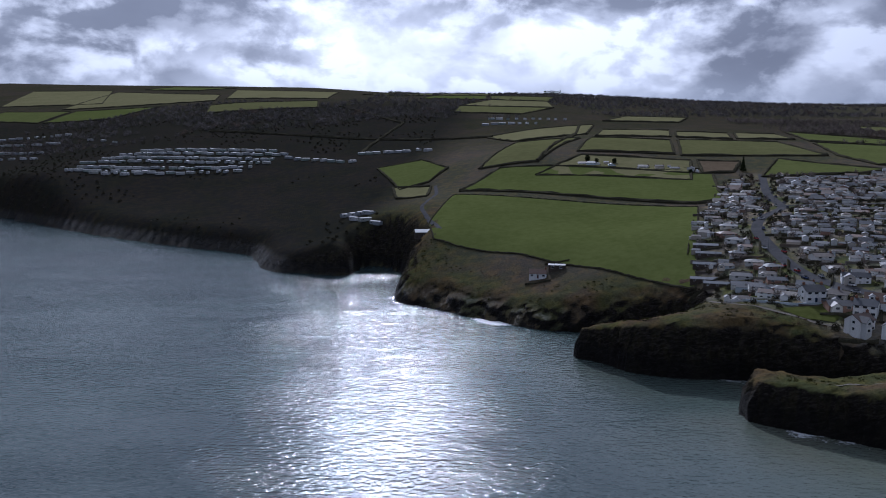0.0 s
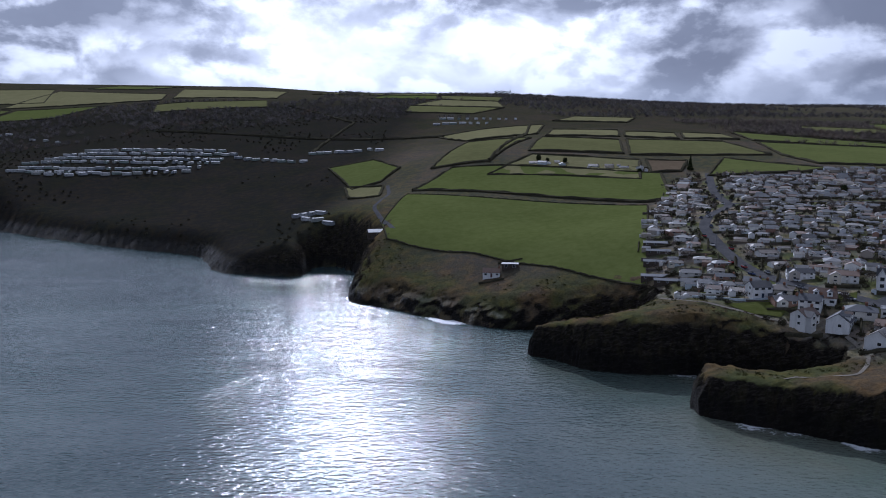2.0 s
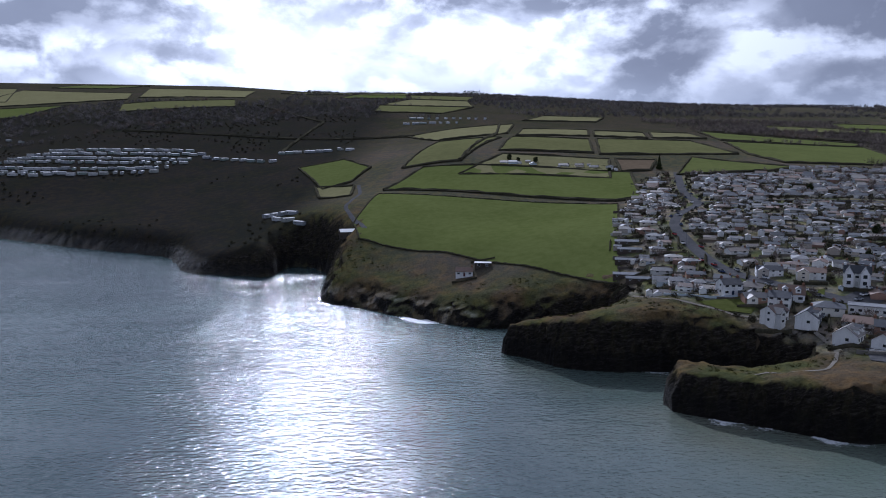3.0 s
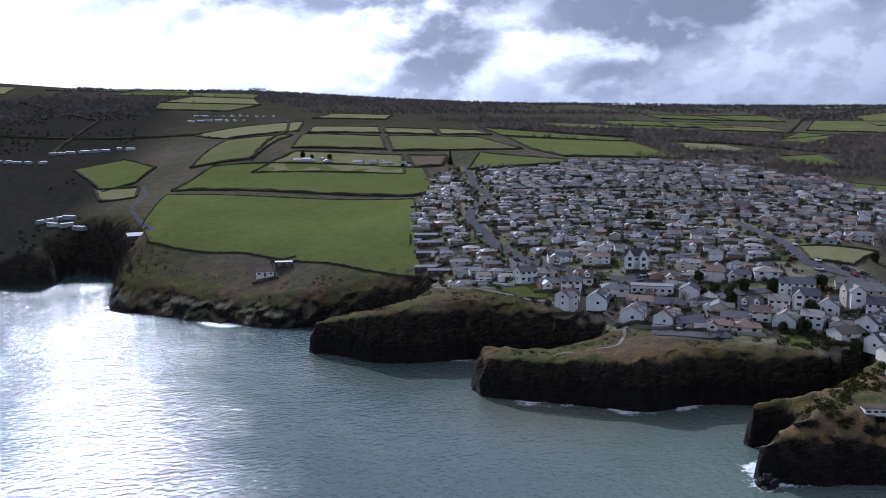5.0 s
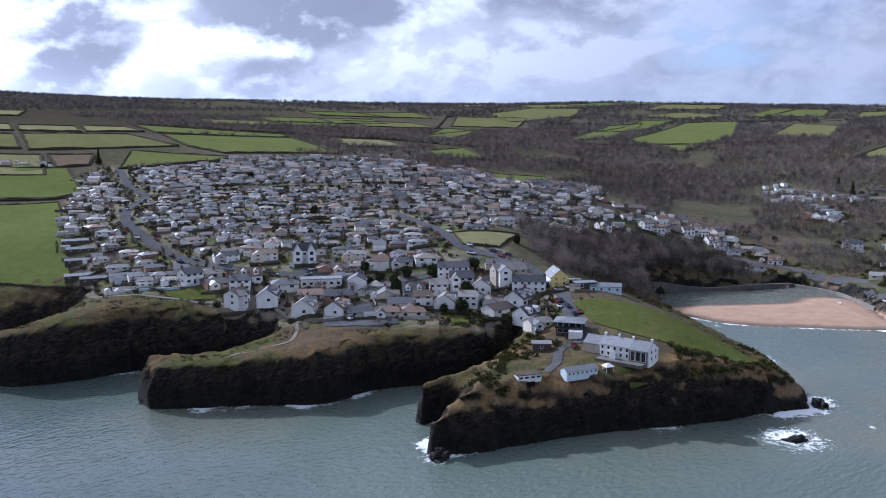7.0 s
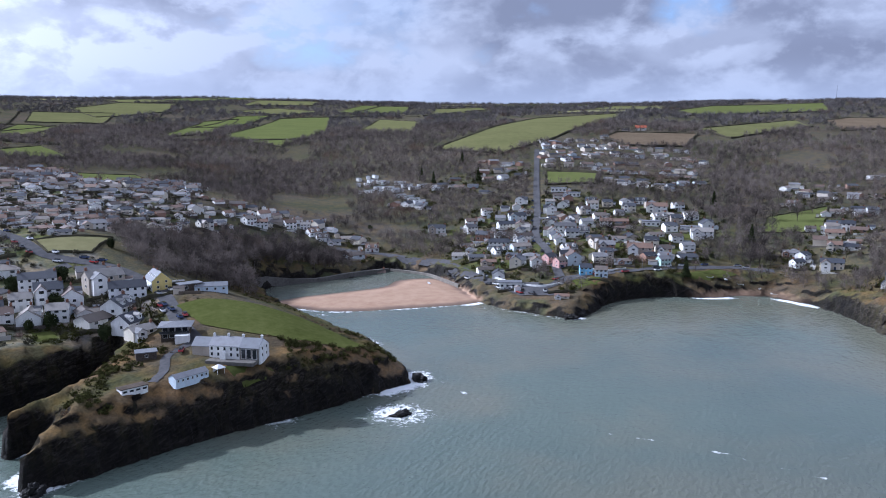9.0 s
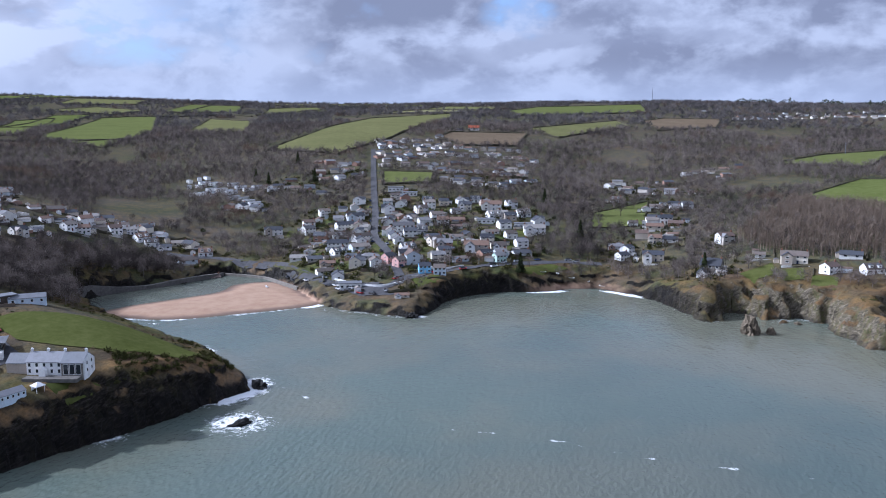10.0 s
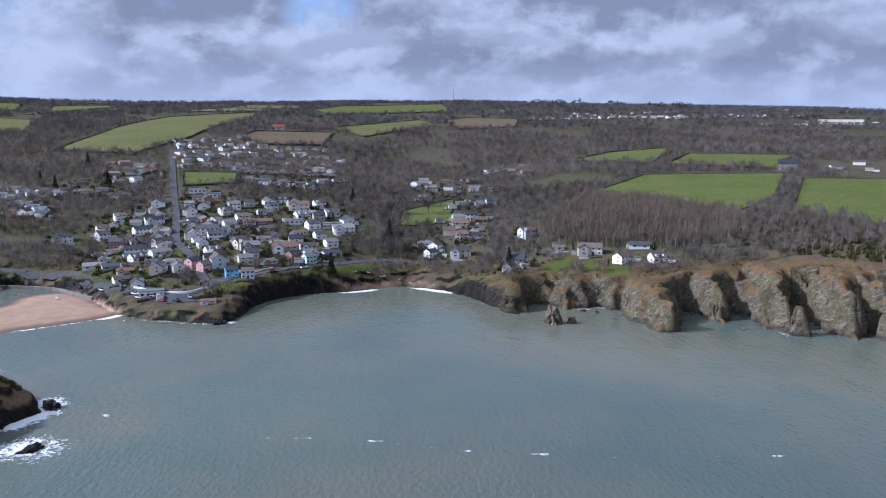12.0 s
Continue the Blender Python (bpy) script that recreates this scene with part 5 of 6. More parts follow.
def caravan(shell, label):
    ob = empty("static_caravan", label, "caravan", "caravans of the holiday parks")
    part("body", boxes((-5, 5, -1.8, 1.8, 0.5, 2.9), (-4.6, 4.6, -1.5, 1.5, 0.0, 0.5)), shell, ob)
    part("roof", gable_roof(10, 3.6, 2.9, 0.35, 0.12, 0.08), PALE_ROOF, ob)
    add_window(ob, -2.6, -1.8, 1.3, 1.6, 1.0)
    return ob


# cloud-dimmed shells for the eastern parks, white ones for the valley
park_home = caravan(DIM_METAL, "static caravan with a shallow roof, its pale paint dimmed as under cloud")
white_home = caravan(WHITE_METAL, "white static caravan on a valley site")
for x0, y0, x1, y1, n in CARAVAN_ROWS:
    along = math.degrees(math.atan2(y1 - y0, x1 - x0))
    n = int(n * 1.22) if x0 < 100 else n
    for k in range(n):
        t = k / max(1, n - 1)
        x, y = x0 + (x1 - x0) * t + rng.uniform(-2, 2), y0 + (y1 - y0) * t + rng.uniform(-3, 3)
        if free(x, y, 2.0) and rng.random() > 0.03:
            put(park_home if x < 100 else white_home, x, y, size=1.0, turn=along + (rng.choice((0, 0, 90)) if x < 100 else 90) + rng.uniform(-14, 14))
            taken.append((x, y, 3.0))

# ---- single buildings that stand out ----
def block(name, parent, x, y, z, w, d, h, mat, turn=0, label=""):
    ob = part(name, boxes((-w / 2, w / 2, -d / 2, d / 2, 0, h)), mat, parent, label)
    ob.matrix_basis = pose(x, y, z, 0, 0, turn)
    return ob


def seat(ob, x, y, turn, sink=0.15, size=1.0):
    ob.matrix_basis = pose(x, y, ground_z(x, y) - sink, 0, 0, turn) @ Matrix.Scale(size, 4)
    return ob


def hotel():
    ob = empty("hotel", "long white two-storey clifftop hotel with grey slate roofs", "hotel")
    part("main_block", gable_walls(13, 8.5, 5.0, 2.7), WHITE_WALL, ob).matrix_basis = pose(-2, 0, 0)
    part("main_roof", gable_roof(13, 8.5, 5.0, 2.7), PALE_ROOF, ob).matrix_basis = pose(-2, 0, 0)
    part("stone_block", gable_walls(8, 9.4, 4.8, 2.8), STONE_WALL, ob, "stone-fronted block with tall windows").matrix_basis = pose(8.52, -0.3, 0)
    part("stone_block_roof", gable_roof(8, 9.4, 4.8, 2.8), PALE_ROOF, ob).matrix_basis = pose(8.55, -0.3, 0.02)
    part("gable_end", gable_walls(0.5, 9.1, 4.7, 2.7), WHITE_WALL, ob, "white gable end").matrix_basis = pose(12.76, -0.3, 0)
    part("low_wing", gable_walls(8, 8, 4.2, 2.6), WALL, ob).matrix_basis = pose(-12.5, 1.0, 0)
    part("low_wing_roof", gable_roof(8, 8, 4.2, 2.6), PALE_ROOF, ob).matrix_basis = pose(-12.5, 1.0, 0)
    for x in (-8, -2, 4.2, 12):
        chimney(ob, x, 0, 7.4, 1.3, WHITE_WALL)
    for level in (0.8, 3.1):
        for k in range(5):
            if k == 2 and level < 1:
                add_door(ob, -2.0, -4.25, 0, 1.2, 2.2)
            else:
                add_window(ob, -7.4 + 2.7 * k, -4.25, level, 1.1, 1.5)
    for k in range(3):
        add_window(ob, 6.2 + 2.3 * k, -5.0, 0.4, 1.9, 3.9)
    for y in (-2.5, 1.5):
        add_window(ob, 13.01, y, 1.0, 1.2, 1.4, 90), add_window(ob, 13.01, y, 3.6, 1.2, 1.4, 90)
    part("porch", gable_walls(2.0, 2.4, 2.4, 0.9), WHITE_WALL, ob).matrix_basis = pose(-2.0, -5.4, 0, 0, 0, 90)
    part("terrace", boxes((-8, 12, -9.5, -5.4, -1.2, 0.1)), CONCRETE, ob, "pale paved terrace")
    return ob


def modern_house():
    ob = empty("modern_house", "dark modern clifftop house with a wide low roof", "house")
    block("ground_floor", ob, 0, 0.5, -1.5, 12, 9, 4.3, TIMBER)
    block("upper_floor", ob, 0, 0.8, 2.8, 11, 8.4, 2.7, STONE_WALL)
    part("roof", hip_roof(14, 12, 5.5, 1.5, 0.3), LEAD, ob)
    block("balcony", ob, 0, -5.2, 2.6, 12.4, 2.6, 0.2, CONCRETE)
    block("balustrade", ob, 0, -6.45, 2.8, 12.4, 0.06, 1.0, GLASS, label="glass balustrade")
    for k in range(4):
        add_window(ob, -4.2 + 2.8 * k, -3.42, 3.0, 2.4, 2.1)
        add_window(ob, -4.2 + 2.8 * k, -4.02, 0.4, 2.2, 2.0)
    block("garage", ob, 3.5, -7.6, -1.5, 6, 3.5, 4.0, WHITE_WALL)
    return ob


def long_low(name, label, w, d, h, rise, wall, roof, n, win_w=1.0, win_h=1.1):
    ob = empty(name, label, "building")
    part("wall", gable_walls(w, d, h, rise), wall, ob)
    part("roof", gable_roof(w, d, h, rise, 0.25), roof, ob)
    for k in range(n):
        add_window(ob, -w / 2 + w * (k + 0.5) / n, -d / 2, 0.8, win_w, win_h)
    return ob


def flat_house(name, label, w, d, h, wall, roof, n, win_w=1.6, win_h=1.3):
    ob = empty(name, label, "building")
    block("wall", ob, 0, 0, -1.5, w, d, h + 1.5, wall)
    block("roof", ob, 0, 0, h, w + 0.7, d + 0.7, 0.3, roof)
    for k in range(n):
        add_window(ob, -w / 2 + w * (k + 0.5) / n, -d / 2, 0.8, win_w, win_h)
    return ob


seat(hotel(), 226.5, 177, -79, 0.4, 0.84)
seat(modern_house(), 233, 206, -58, 0.3, 0.8)
seat(long_low("clifftop_annexe", "long low pale blue annexe with a row of windows", 15, 4.8, 2.3, 1.3, TINTED["pale_blue"], PALE_ROOF, 7), 205.5, 179, -16, 0.35, 0.80)
seat(flat_house("summer_house", "low white flat-roofed summer house by the cliff edge", 10.5, 4.2, 2.3, WHITE_WALL, TIMBER, 4, 1.9, 1.0), 189.5, 187, -22, 0.4, 0.78)
seat(flat_house("garden_hut", "small dark timber hut with a flat roof", 6.5, 4.5, 2.4, TIMBER, LEAD, 1, 1.0, 1.0), 215, 204, -45)
pavilion = empty("pavilion", "small white canvas garden pavilion", "pavilion")
part("canopy", hip_roof(3.6, 3.6, 2.2, 1.4, 0.2), WHITE_WALL, pavilion)
for sx in (-1.6, 1.6):
    for sy in (-1.6, 1.6):
        block("post", pavilion, sx, sy, -0.3, 0.12, 0.12, 2.5, FRAME)
block("panel", pavilion, 0, 1.6, -0.3, 3.2, 0.05, 2.4, WHITE_WALL)
seat(pavilion, 214, 174, -20, 0.2, 0.8)

villa = cottage("villa", "tall white Victorian villa with twin gables", 11, 7, 5.8, 2.8, WHITE_WALL, DARK_ROOF, storeys=2, bays=3, stacks=2, stack_mat=WHITE_WALL)
for x in (-3.2, 3.2):
    bay = part("gabled_bay", gable_walls(4.0, 3.6, 5.8, 2.9), WHITE_WALL, villa)
    bay.matrix_basis = pose(x, -4.6, 0, 0, 0, 90)
    part("bay_roof", gable_roof(4.0, 3.6, 5.8, 2.9, 0.25, 0.12), DARK_ROOF, bay)
    for z in (0.9, 3.8):
        add_window(bay, -2.0, 0, z, 1.8, 1.8, -90)
seat(villa, 212, 353, -31)

yellow = empty("gabled_house", "large white house with a yellow gable end", "house")
part("wall", gable_walls(15, 9.5, 4.6, 4.2), WHITE_WALL, yellow)
part("roof", gable_roof(15, 9.5, 4.6, 4.2), PALE_ROOF, yellow)
part("gable_end", gable_walls(0.3, 9.45, 4.58, 4.18), TINTED["yellow"], yellow, "yellow painted gable end").matrix_basis = pose(-7.62, 0, 0)
for k in range(5):
    add_window(yellow, -6 + 3 * k, 4.75, 1.0, 1.2, 1.3, 180)
    block("rooflight", yellow, -6 + 3 * k, 2.6, 6.1, 1.0, 0.9, 0.95, FRAME)
for y in (-2, 2):
    add_window(yellow, -7.8, y, 1.0, 1.2, 1.3, -90), add_window(yellow, -7.8, y, 3.6, 1.1, 1.2, -90)
chimney(yellow, 0, 0, 8.3), chimney(yellow, 6.8, 0, 8.3)
seat(yellow, 270, 245, 55, 0.3, 0.82)
seat(flat_house("boat_shed", "low dark shed with a flat roof", 9, 5, 2.6, TIMBER, LEAD, 2), 272, 231, -30)
seat(long_low("net_store", "pale blue low store beside the grass slope", 13, 5, 2.4, 1.2, TINTED["pale_blue"], PALE_ROOF, 4), 277, 224, -55)

GREEN_SHED = long_low("garden_shed", "long low garden shed with a pale roof", 13, 3.6, 1.9, 0.8, TIMBER, PALE_ROOF, 3)
FLAT = flat_house("flat_roofed_building", "white flat-roofed building with wide windows", 12, 7, 3.0, WHITE_WALL, LEAD, 4)
LONG_WHITE = flat_house("low_terrace", "long low white building with a flat roof", 18, 7, 3.2, WHITE_WALL, LEAD, 6)
FARM = cottage("stone_farmhouse", "tall grey stone farmhouse with end chimneys", 15, 8, 6.4, 3.2, STONE_WALL, DARK_ROOF, storeys=2, bays=4, stacks=2)
for kind, x, y, turn in SPECIAL:
    if kind in "GFWM":
        put({"G": GREEN_SHED, "F": FLAT, "W": LONG_WHITE, "M": FARM}[kind], x, y, turn)

seat(flat_house("school_building", "long pale flat-roofed building on the far hilltop", 62, 14, 7, WALL, LEAD, 14, 2.6, 2.2), 1272, -612, -116)
seat(cottage("bungalow", "small white bungalow alone on the headland turf", 9.5, 6, 2.6, 2.0, WHITE_WALL, ROOF, bays=3), 53, 473, -8)
seat(flat_house("outbuilding", "dark flat-roofed outbuilding beside the bungalow", 9, 5, 2.4, TIMBER, LEAD, 2), 64, 477, -10)
seat(long_low("farm_shed", "metal-roofed farm shed at the field corner", 12, 7, 3.0, 1.6, TIMBER, DIM_METAL, 1), -13, 570, 10)
seat(cottage("stone_cottage", "old grey stone house with a steep slate roof", 11, 7, 5.0, 3.4, STONE_WALL, DARK_ROOF, storeys=2, bays=3, stacks=2), 474, -44, -110)
seat(cottage("cottage", "small white gabled cottage by the cliff", 6.5, 5, 2.8, 2.4, WHITE_WALL, DARK_ROOF, bays=1, stacks=0), 463, -38, -10)
seat(cottage("house", "white house with a red tiled roof", 13, 8, 3.0, 2.6, WHITE_WALL, RED_ROOF, bays=3), 1040, 180, -80)
for tint, x, y, turn in (("pink", 473, 136, -30), ("pink", 467, 128, -32), ("blue", 457, 111, -70), ("pale_blue", 455, 102, -76), ("mint", 492, 74, -50)):
    seat(cottage("house", tint.replace("_", " ") + " painted two-storey seafront house", 7.8, 6.4, 4.7, 2.1, TINTED[tint], ROOF, storeys=2, bays=3, stacks=1), x, y, turn, 0.3, 0.86)
for x, y, r in ((53, 473, 6), (64, 477, 5), (-13, 570, 7), (474, -44, 7), (463, -38, 5), (272, 231, 5), (277, 224, 7), (270, 245, 10), (212, 353, 9), (1040, 180, 8)):
    taken.append((x, y, r))


def wall_strip(name, line, tall, thick, mat, label, base=-1.5):
    """A wall along a line, its foot in the ground."""
    c = smooth_line(line, 4)
    d = np.gradient(c, axis=0)
    d /= np.linalg.norm(d, axis=1)[:, None] + 1e-9
    side = np.stack([-d[:, 1], d[:, 0]], -1) * thick / 2
    z = np.maximum(lie(c[:, 0], c[:, 1]), -0.5)
    z = np.convolve(np.pad(z, 2, mode="edge"), np.ones(5) / 5, "valid")
    rows = [np.c_[c - side, z + base], np.c_[c - side, z + tall], np.c_[c + side, z + tall], np.c_[c + side, z + base]]
    n = len(c)
    q = np.array([(k * n + i, k * n + i + 1, (k + 1) * n + i + 1, (k + 1) * n + i) for k in range(3) for i in range(n - 1)], np.int32)
    ob = grid_mesh(name, np.concatenate(rows), q, mat)
    ob.data.shade_flat()
    return tagged(ob, label, "wall", kind="structure")


wall_strip("harbour_wall", [(378, 281), (398, 287), (416, 288), (440, 272), (461, 259), (488, 247)], 2.4, 2.2, CONCRETE, "weathered stone harbour wall above the sand", -3)
wall_strip("river_wall", [(489, 246), (486, 228), (480, 214), (466, 200), (452, 184)], 2.0, 1.2, STONE_WALL, "grey stone wall behind the beach", -2)
wall_strip("seafront_wall", [(446, 160), (440, 150), (434, 138), (433, 127), (440, 119)], 1.2, 0.4, WHITE_WALL, "white painted wall along the seafront road")
wall_strip("garden_wall", [(176, 291), (183, 285), (194, 283), (204, 287), (209, 296)], 1.4, 0.4, STONE_WALL, "curved stone wall round the clifftop parking")
wall_strip("garden_wall", [(132, 372), (140, 365), (148, 358), (160, 356)], 1.0, 0.3, WALL, "pale garden wall along the cliff path")
wall_strip("terrace_wall", [(478, 128), (470, 116), (464, 104), (474, 92)], 0.9, 0.3, WHITE_WALL, "low white forecourt wall below the terrace")


# ---- rocks in the sea ----
def rock(name, label, x, y, wide, deep, tall, turn, mat, seed):
    bm = bmesh.new()
    bmesh.ops.create_icosphere(bm, subdivisions=4, radius=1.0)
    for v in bm.verts:
        c = v.co.copy()
        n = noise.fractal(c * 1.6 + Vector((seed, 0, 0)), 0.8, 2.1, 5) * 0.42 + abs(noise.noise(Vector((c.x * 3 + c.z * 2.5, c.y * 3, seed)))) * 0.35
        c *= 0.85 + n
        v.co = (c.x * wide / 2, c.y * deep / 2, c.z * tall * (0.9 if c.z > 0 else 0.35))
    ob = part(name, bm, mat)
    ob.matrix_basis = pose(x, y, -0.2, 0, 0, turn)
    return tagged(ob, label, "rock")


rock("sea_rock", "low black rock awash in foam", 243, 123.5, 9, 4.5, 1.7, -25, WET_ROCK, 3.0)
rock("sea_rock", "craggy brown sea stack below the cliff", 398, -54, 9, 8, 9.5, 20, CRAG, 8.0)
rock("sea_rock", "small dark rock beside the stack", 399, -63, 5, 4, 3.6, 60, CRAG, 12.0)
rock("sea_rock", "small grey rock in the cove", 421, -79, 4, 3, 1.8, 0, CRAG, 15.0)
rock("sea_rock", "pointed green-stained rock in the cove", 404, -134, 8, 7, 9, 40, CRAG, 18.0)
rock("sea_rock", "flat pale rock awash off the cove", 384, -141, 5, 3, 0.9, 80, CRAG, 22.0)
rock("sea_rock", "dark shelf of rock at the point", 402, 106, 11, 8, 3.4, 30, WET_ROCK, 25.0)
rock("sea_rock", "dark jagged rock at the point", 409, 102, 8, 5, 3.8, -10, WET_ROCK, 31.0)
rock("sea_rock", "dark slab of rock at the headland foot", 281, 134, 9, 6, 2.6, 40, WET_ROCK, 34.0)
rock("sea_rock", "black rock at the foot of the headland", 152, 187, 8, 6, 3.4, 20, WET_ROCK, 37.0)


# ---- cars, boats, masts ----
def car():
    ob = empty("car", "parked car beside the road", "car", "parked cars")
    bm = bmesh.new()
    add_box(bm, -2.1, 2.1, -0.85, 0.85, 0.35, 0.95, 0, 0.06)
    part("body", bm, CAR_PAINT, ob)
    part("cabin", boxes((-1.5, 1.0, -0.75, 0.75, 0.95, 1.45, 0, 0.2)), GLASS, ob)
    for x in (-1.35, 1.35):
        for y in (-0.8, 0.8):
            bm = bmesh.new()
            bmesh.ops.create_cone(bm, cap_ends=True, segments=12, radius1=0.33, radius2=0.33, depth=0.22, matrix=pose(0, 0, 0, 90))
            part("wheel", bm, RUBBER, ob).matrix_basis = pose(x, y, 0.33)
    return ob


CAR = car()
CARS = [(254, 229, 60), (250, 222, 58), (246, 215, 52), (262, 238, 50), (266, 243, 55), (213, 346, 20), (208, 340, 20), (203, 336, 20), (213, 338, 20), (234, 333, -30), (250, 248, 50),
        (178, 365, 110), (190, 350, 120), (169, 405, 90), (175, 392, 85), (186, 500, 40), (436, 160, 75), (430, 152, 60), (426, 146, 60), (422, 138, 60), (421, 131, 60), (425, 125, 20),
        (484, 77, -50), (188, 281, 10), (196, 280, 10), (275, 275, 80), (277, 285, 82), (222, 195, 30), (476, 138, 40), (510, 30, 85)]
for x, y, turn in CARS:
    put(CAR, x, y, turn, -0.3)
for line, first, last, gap_m in ((road_lines[0], 0.1, 1.0, 17.0), (road_lines[1], 0.1, 0.9, 9.0), (road_lines[3], 0.3, 0.95, 14.0), (road_lines[2], 0.5, 0.98, 16.0)):
    run = np.r_[0, np.cumsum(np.hypot(*np.diff(line, axis=0).T))]
    at = run[-1] * first
    while at < run[-1] * last:
        k = int(np.searchsorted(run, at))
        dx, dy = line[k] - line[k - 1]
        side = rng.choice((-1, 1)) * 3.4 / math.hypot(dx, dy)
        put(CAR, line[k][0] - dy * side, line[k][1] + dx * side, math.degrees(math.atan2(dy, dx)), -0.1)
        at += gap_m * rng.uniform(0.5, 1.6)


def boat():
    ob = empty("rowing_boat", "small open boat drawn up on the shore", "boat", "boats by the beach")
    bm = bmesh.new()
    rings = []
    for x, w_, z in ((-2.0, 0.55, 0.6), (-1.0, 0.8, 0.55), (0.4, 0.8, 0.55), (1.5, 0.5, 0.62), (2.2, 0.05, 0.75)):
        rings.append([bm.verts.new((x, -w_, z)), bm.verts.new((x, -w_ * 0.6, 0.1)), bm.verts.new((x, w_ * 0.6, 0.1)), bm.verts.new((x, w_, z))])
    for a, b in zip(rings, rings[1:]):
        for k in range(3):
            bm.faces.new((a[k], a[k + 1], b[k + 1], b[k]))
    bm.faces.new(rings[0])
    part("hull", bm, FRAME, ob)
    part("thwart", boxes((-0.2, 0.2, -0.72, 0.72, 0.42, 0.47)), TIMBER, ob)
    return ob


BOAT = boat()
for x, y, turn in ((492, 40, 30), (493, 32, 80), (494, 22, 10), (492, 14, 60), (452, 203, 40), (488, 48, 100)):
    put(BOAT, x, y, turn, -0.05)


def mast(name, label, x, y, tall, wide):
    ob = empty(name, label, "mast")
    bm = bmesh.new()
    bmesh.ops.create_cone(bm, cap_ends=True, segments=8, radius1=wide / 2, radius2=wide / 5, depth=tall + 1, matrix=Matrix.Translation((0, 0, tall / 2 - 0.5)))
    part("pole", bm, LEAD, ob)
    part("crossarm", boxes((-wide * 2, wide * 2, -wide / 6, wide / 6, tall * 0.86, tall * 0.86 + wide / 3)), LEAD, ob)
    seat(ob, x, y, 0)


mast("radio_mast", "tall thin radio mast on the far hilltop", 2150, -70, 34, 1.2)
mast("timber_pole", "pole standing in the sloping field", 880, -205, 12, 0.9)
for x, y in ((186, 470), (196, 520), (168, 440), (222, 575), (448, 126), (480, 84), (508, 152), (560, 172)):
    mast("telegraph_pole", "slim wooden telegraph pole by the road", x, y, 8, 0.26)

# ---- hedges, woods, trees and scrub ----
gen = np.random.default_rng(5)


def tri_mesh(name, tris, mat, label, category, kind="stuff", parent=None):
    """tris: n x 3 x 3 corners."""
    v = tris.reshape(-1, 3)
    f = np.arange(len(v), dtype=np.int32).reshape(-1, 3)
    me = bpy.data.meshes.new(name)
    me.vertices.add(len(v))
    me.vertices.foreach_set("co", v.astype(np.float32).ravel())
    me.loops.add(len(v))
    me.loops.foreach_set("vertex_index", f.ravel())
    me.polygons.add(len(f))
    me.polygons.foreach_set("loop_start", np.arange(0, len(v), 3, dtype=np.int32))
    me.update(calc_edges=True)
    me.materials.append(mat)
    ob = new(name, me)
    if parent is not None:
        ob.parent = parent
        return ob
    return tagged(ob, label, category, kind=kind)


def stick(a, b, wa, wb):
    """A three-sided tapering stick as triangles."""
    a, b = np.asarray(a, float), np.asarray(b, float)
    d = (b - a) / (np.linalg.norm(b - a) + 1e-9)
    u = np.cross(d, (0.3, 0.9, 0.2))
    u /= np.linalg.norm(u)
    w = np.cross(d, u)
    turn = [u * math.cos(t) + w * math.sin(t) for t in (0, 2.094, 4.189)]
    out = []
    for k in range(3):
        p, q = turn[k], turn[(k + 1) % 3]
        out += [(a + p * wa, a + q * wa, b + q * wb), (a + p * wa, b + q * wb, b + p * wb)]
    return out


def bare_tree(tall, wide, twigs, sliver, limbs=9, seed=0, foot=0.3, short=1.0):
    """A leafless tree: trunk, limbs and a haze of twigs."""
    g = np.random.default_rng(seed)
    out = stick((0, 0, -0.6), (g.normal(0, 0.2), g.normal(0, 0.2), tall * 0.62), tall * 0.022, tall * 0.008)
    for _ in range(limbs):
        z0 = tall * g.uniform(0.2, 0.55)
        a = g.uniform(0, 6.283)
        reach = wide * g.uniform(0.22, 0.46)
        out += stick((0, 0, z0), (math.cos(a) * reach, math.sin(a) * reach, z0 + tall * g.uniform(0.15, 0.4)), tall * 0.009, tall * 0.003)
    for _ in range(twigs):
        d = g.normal(0, 1, 3)
        d /= np.linalg.norm(d)
        c = d * np.array((wide / 2, wide / 2, tall * (1 - foot) / 2)) * g.uniform(0.35, 0.95) * (1 + 0.25 * math.sin(3 * d[0] + 5 * d[1] + seed))
        c[2] += tall * (foot + (1 - foot) / 2)
        way_of = d * 0.8 + np.array((0, 0, 0.55)) + g.normal(0, 0.5, 3)
        way_of /= np.linalg.norm(way_of)
        side = np.cross(way_of, g.normal(0, 1, 3))
        side /= np.linalg.norm(side) + 1e-9
        ln = sliver * g.uniform(6, 13) * short
        out.append((c - way_of * ln / 2 - side * sliver / 2, c - way_of * ln / 2 + side * sliver / 2, c + way_of * ln / 2))
    return np.array(out)


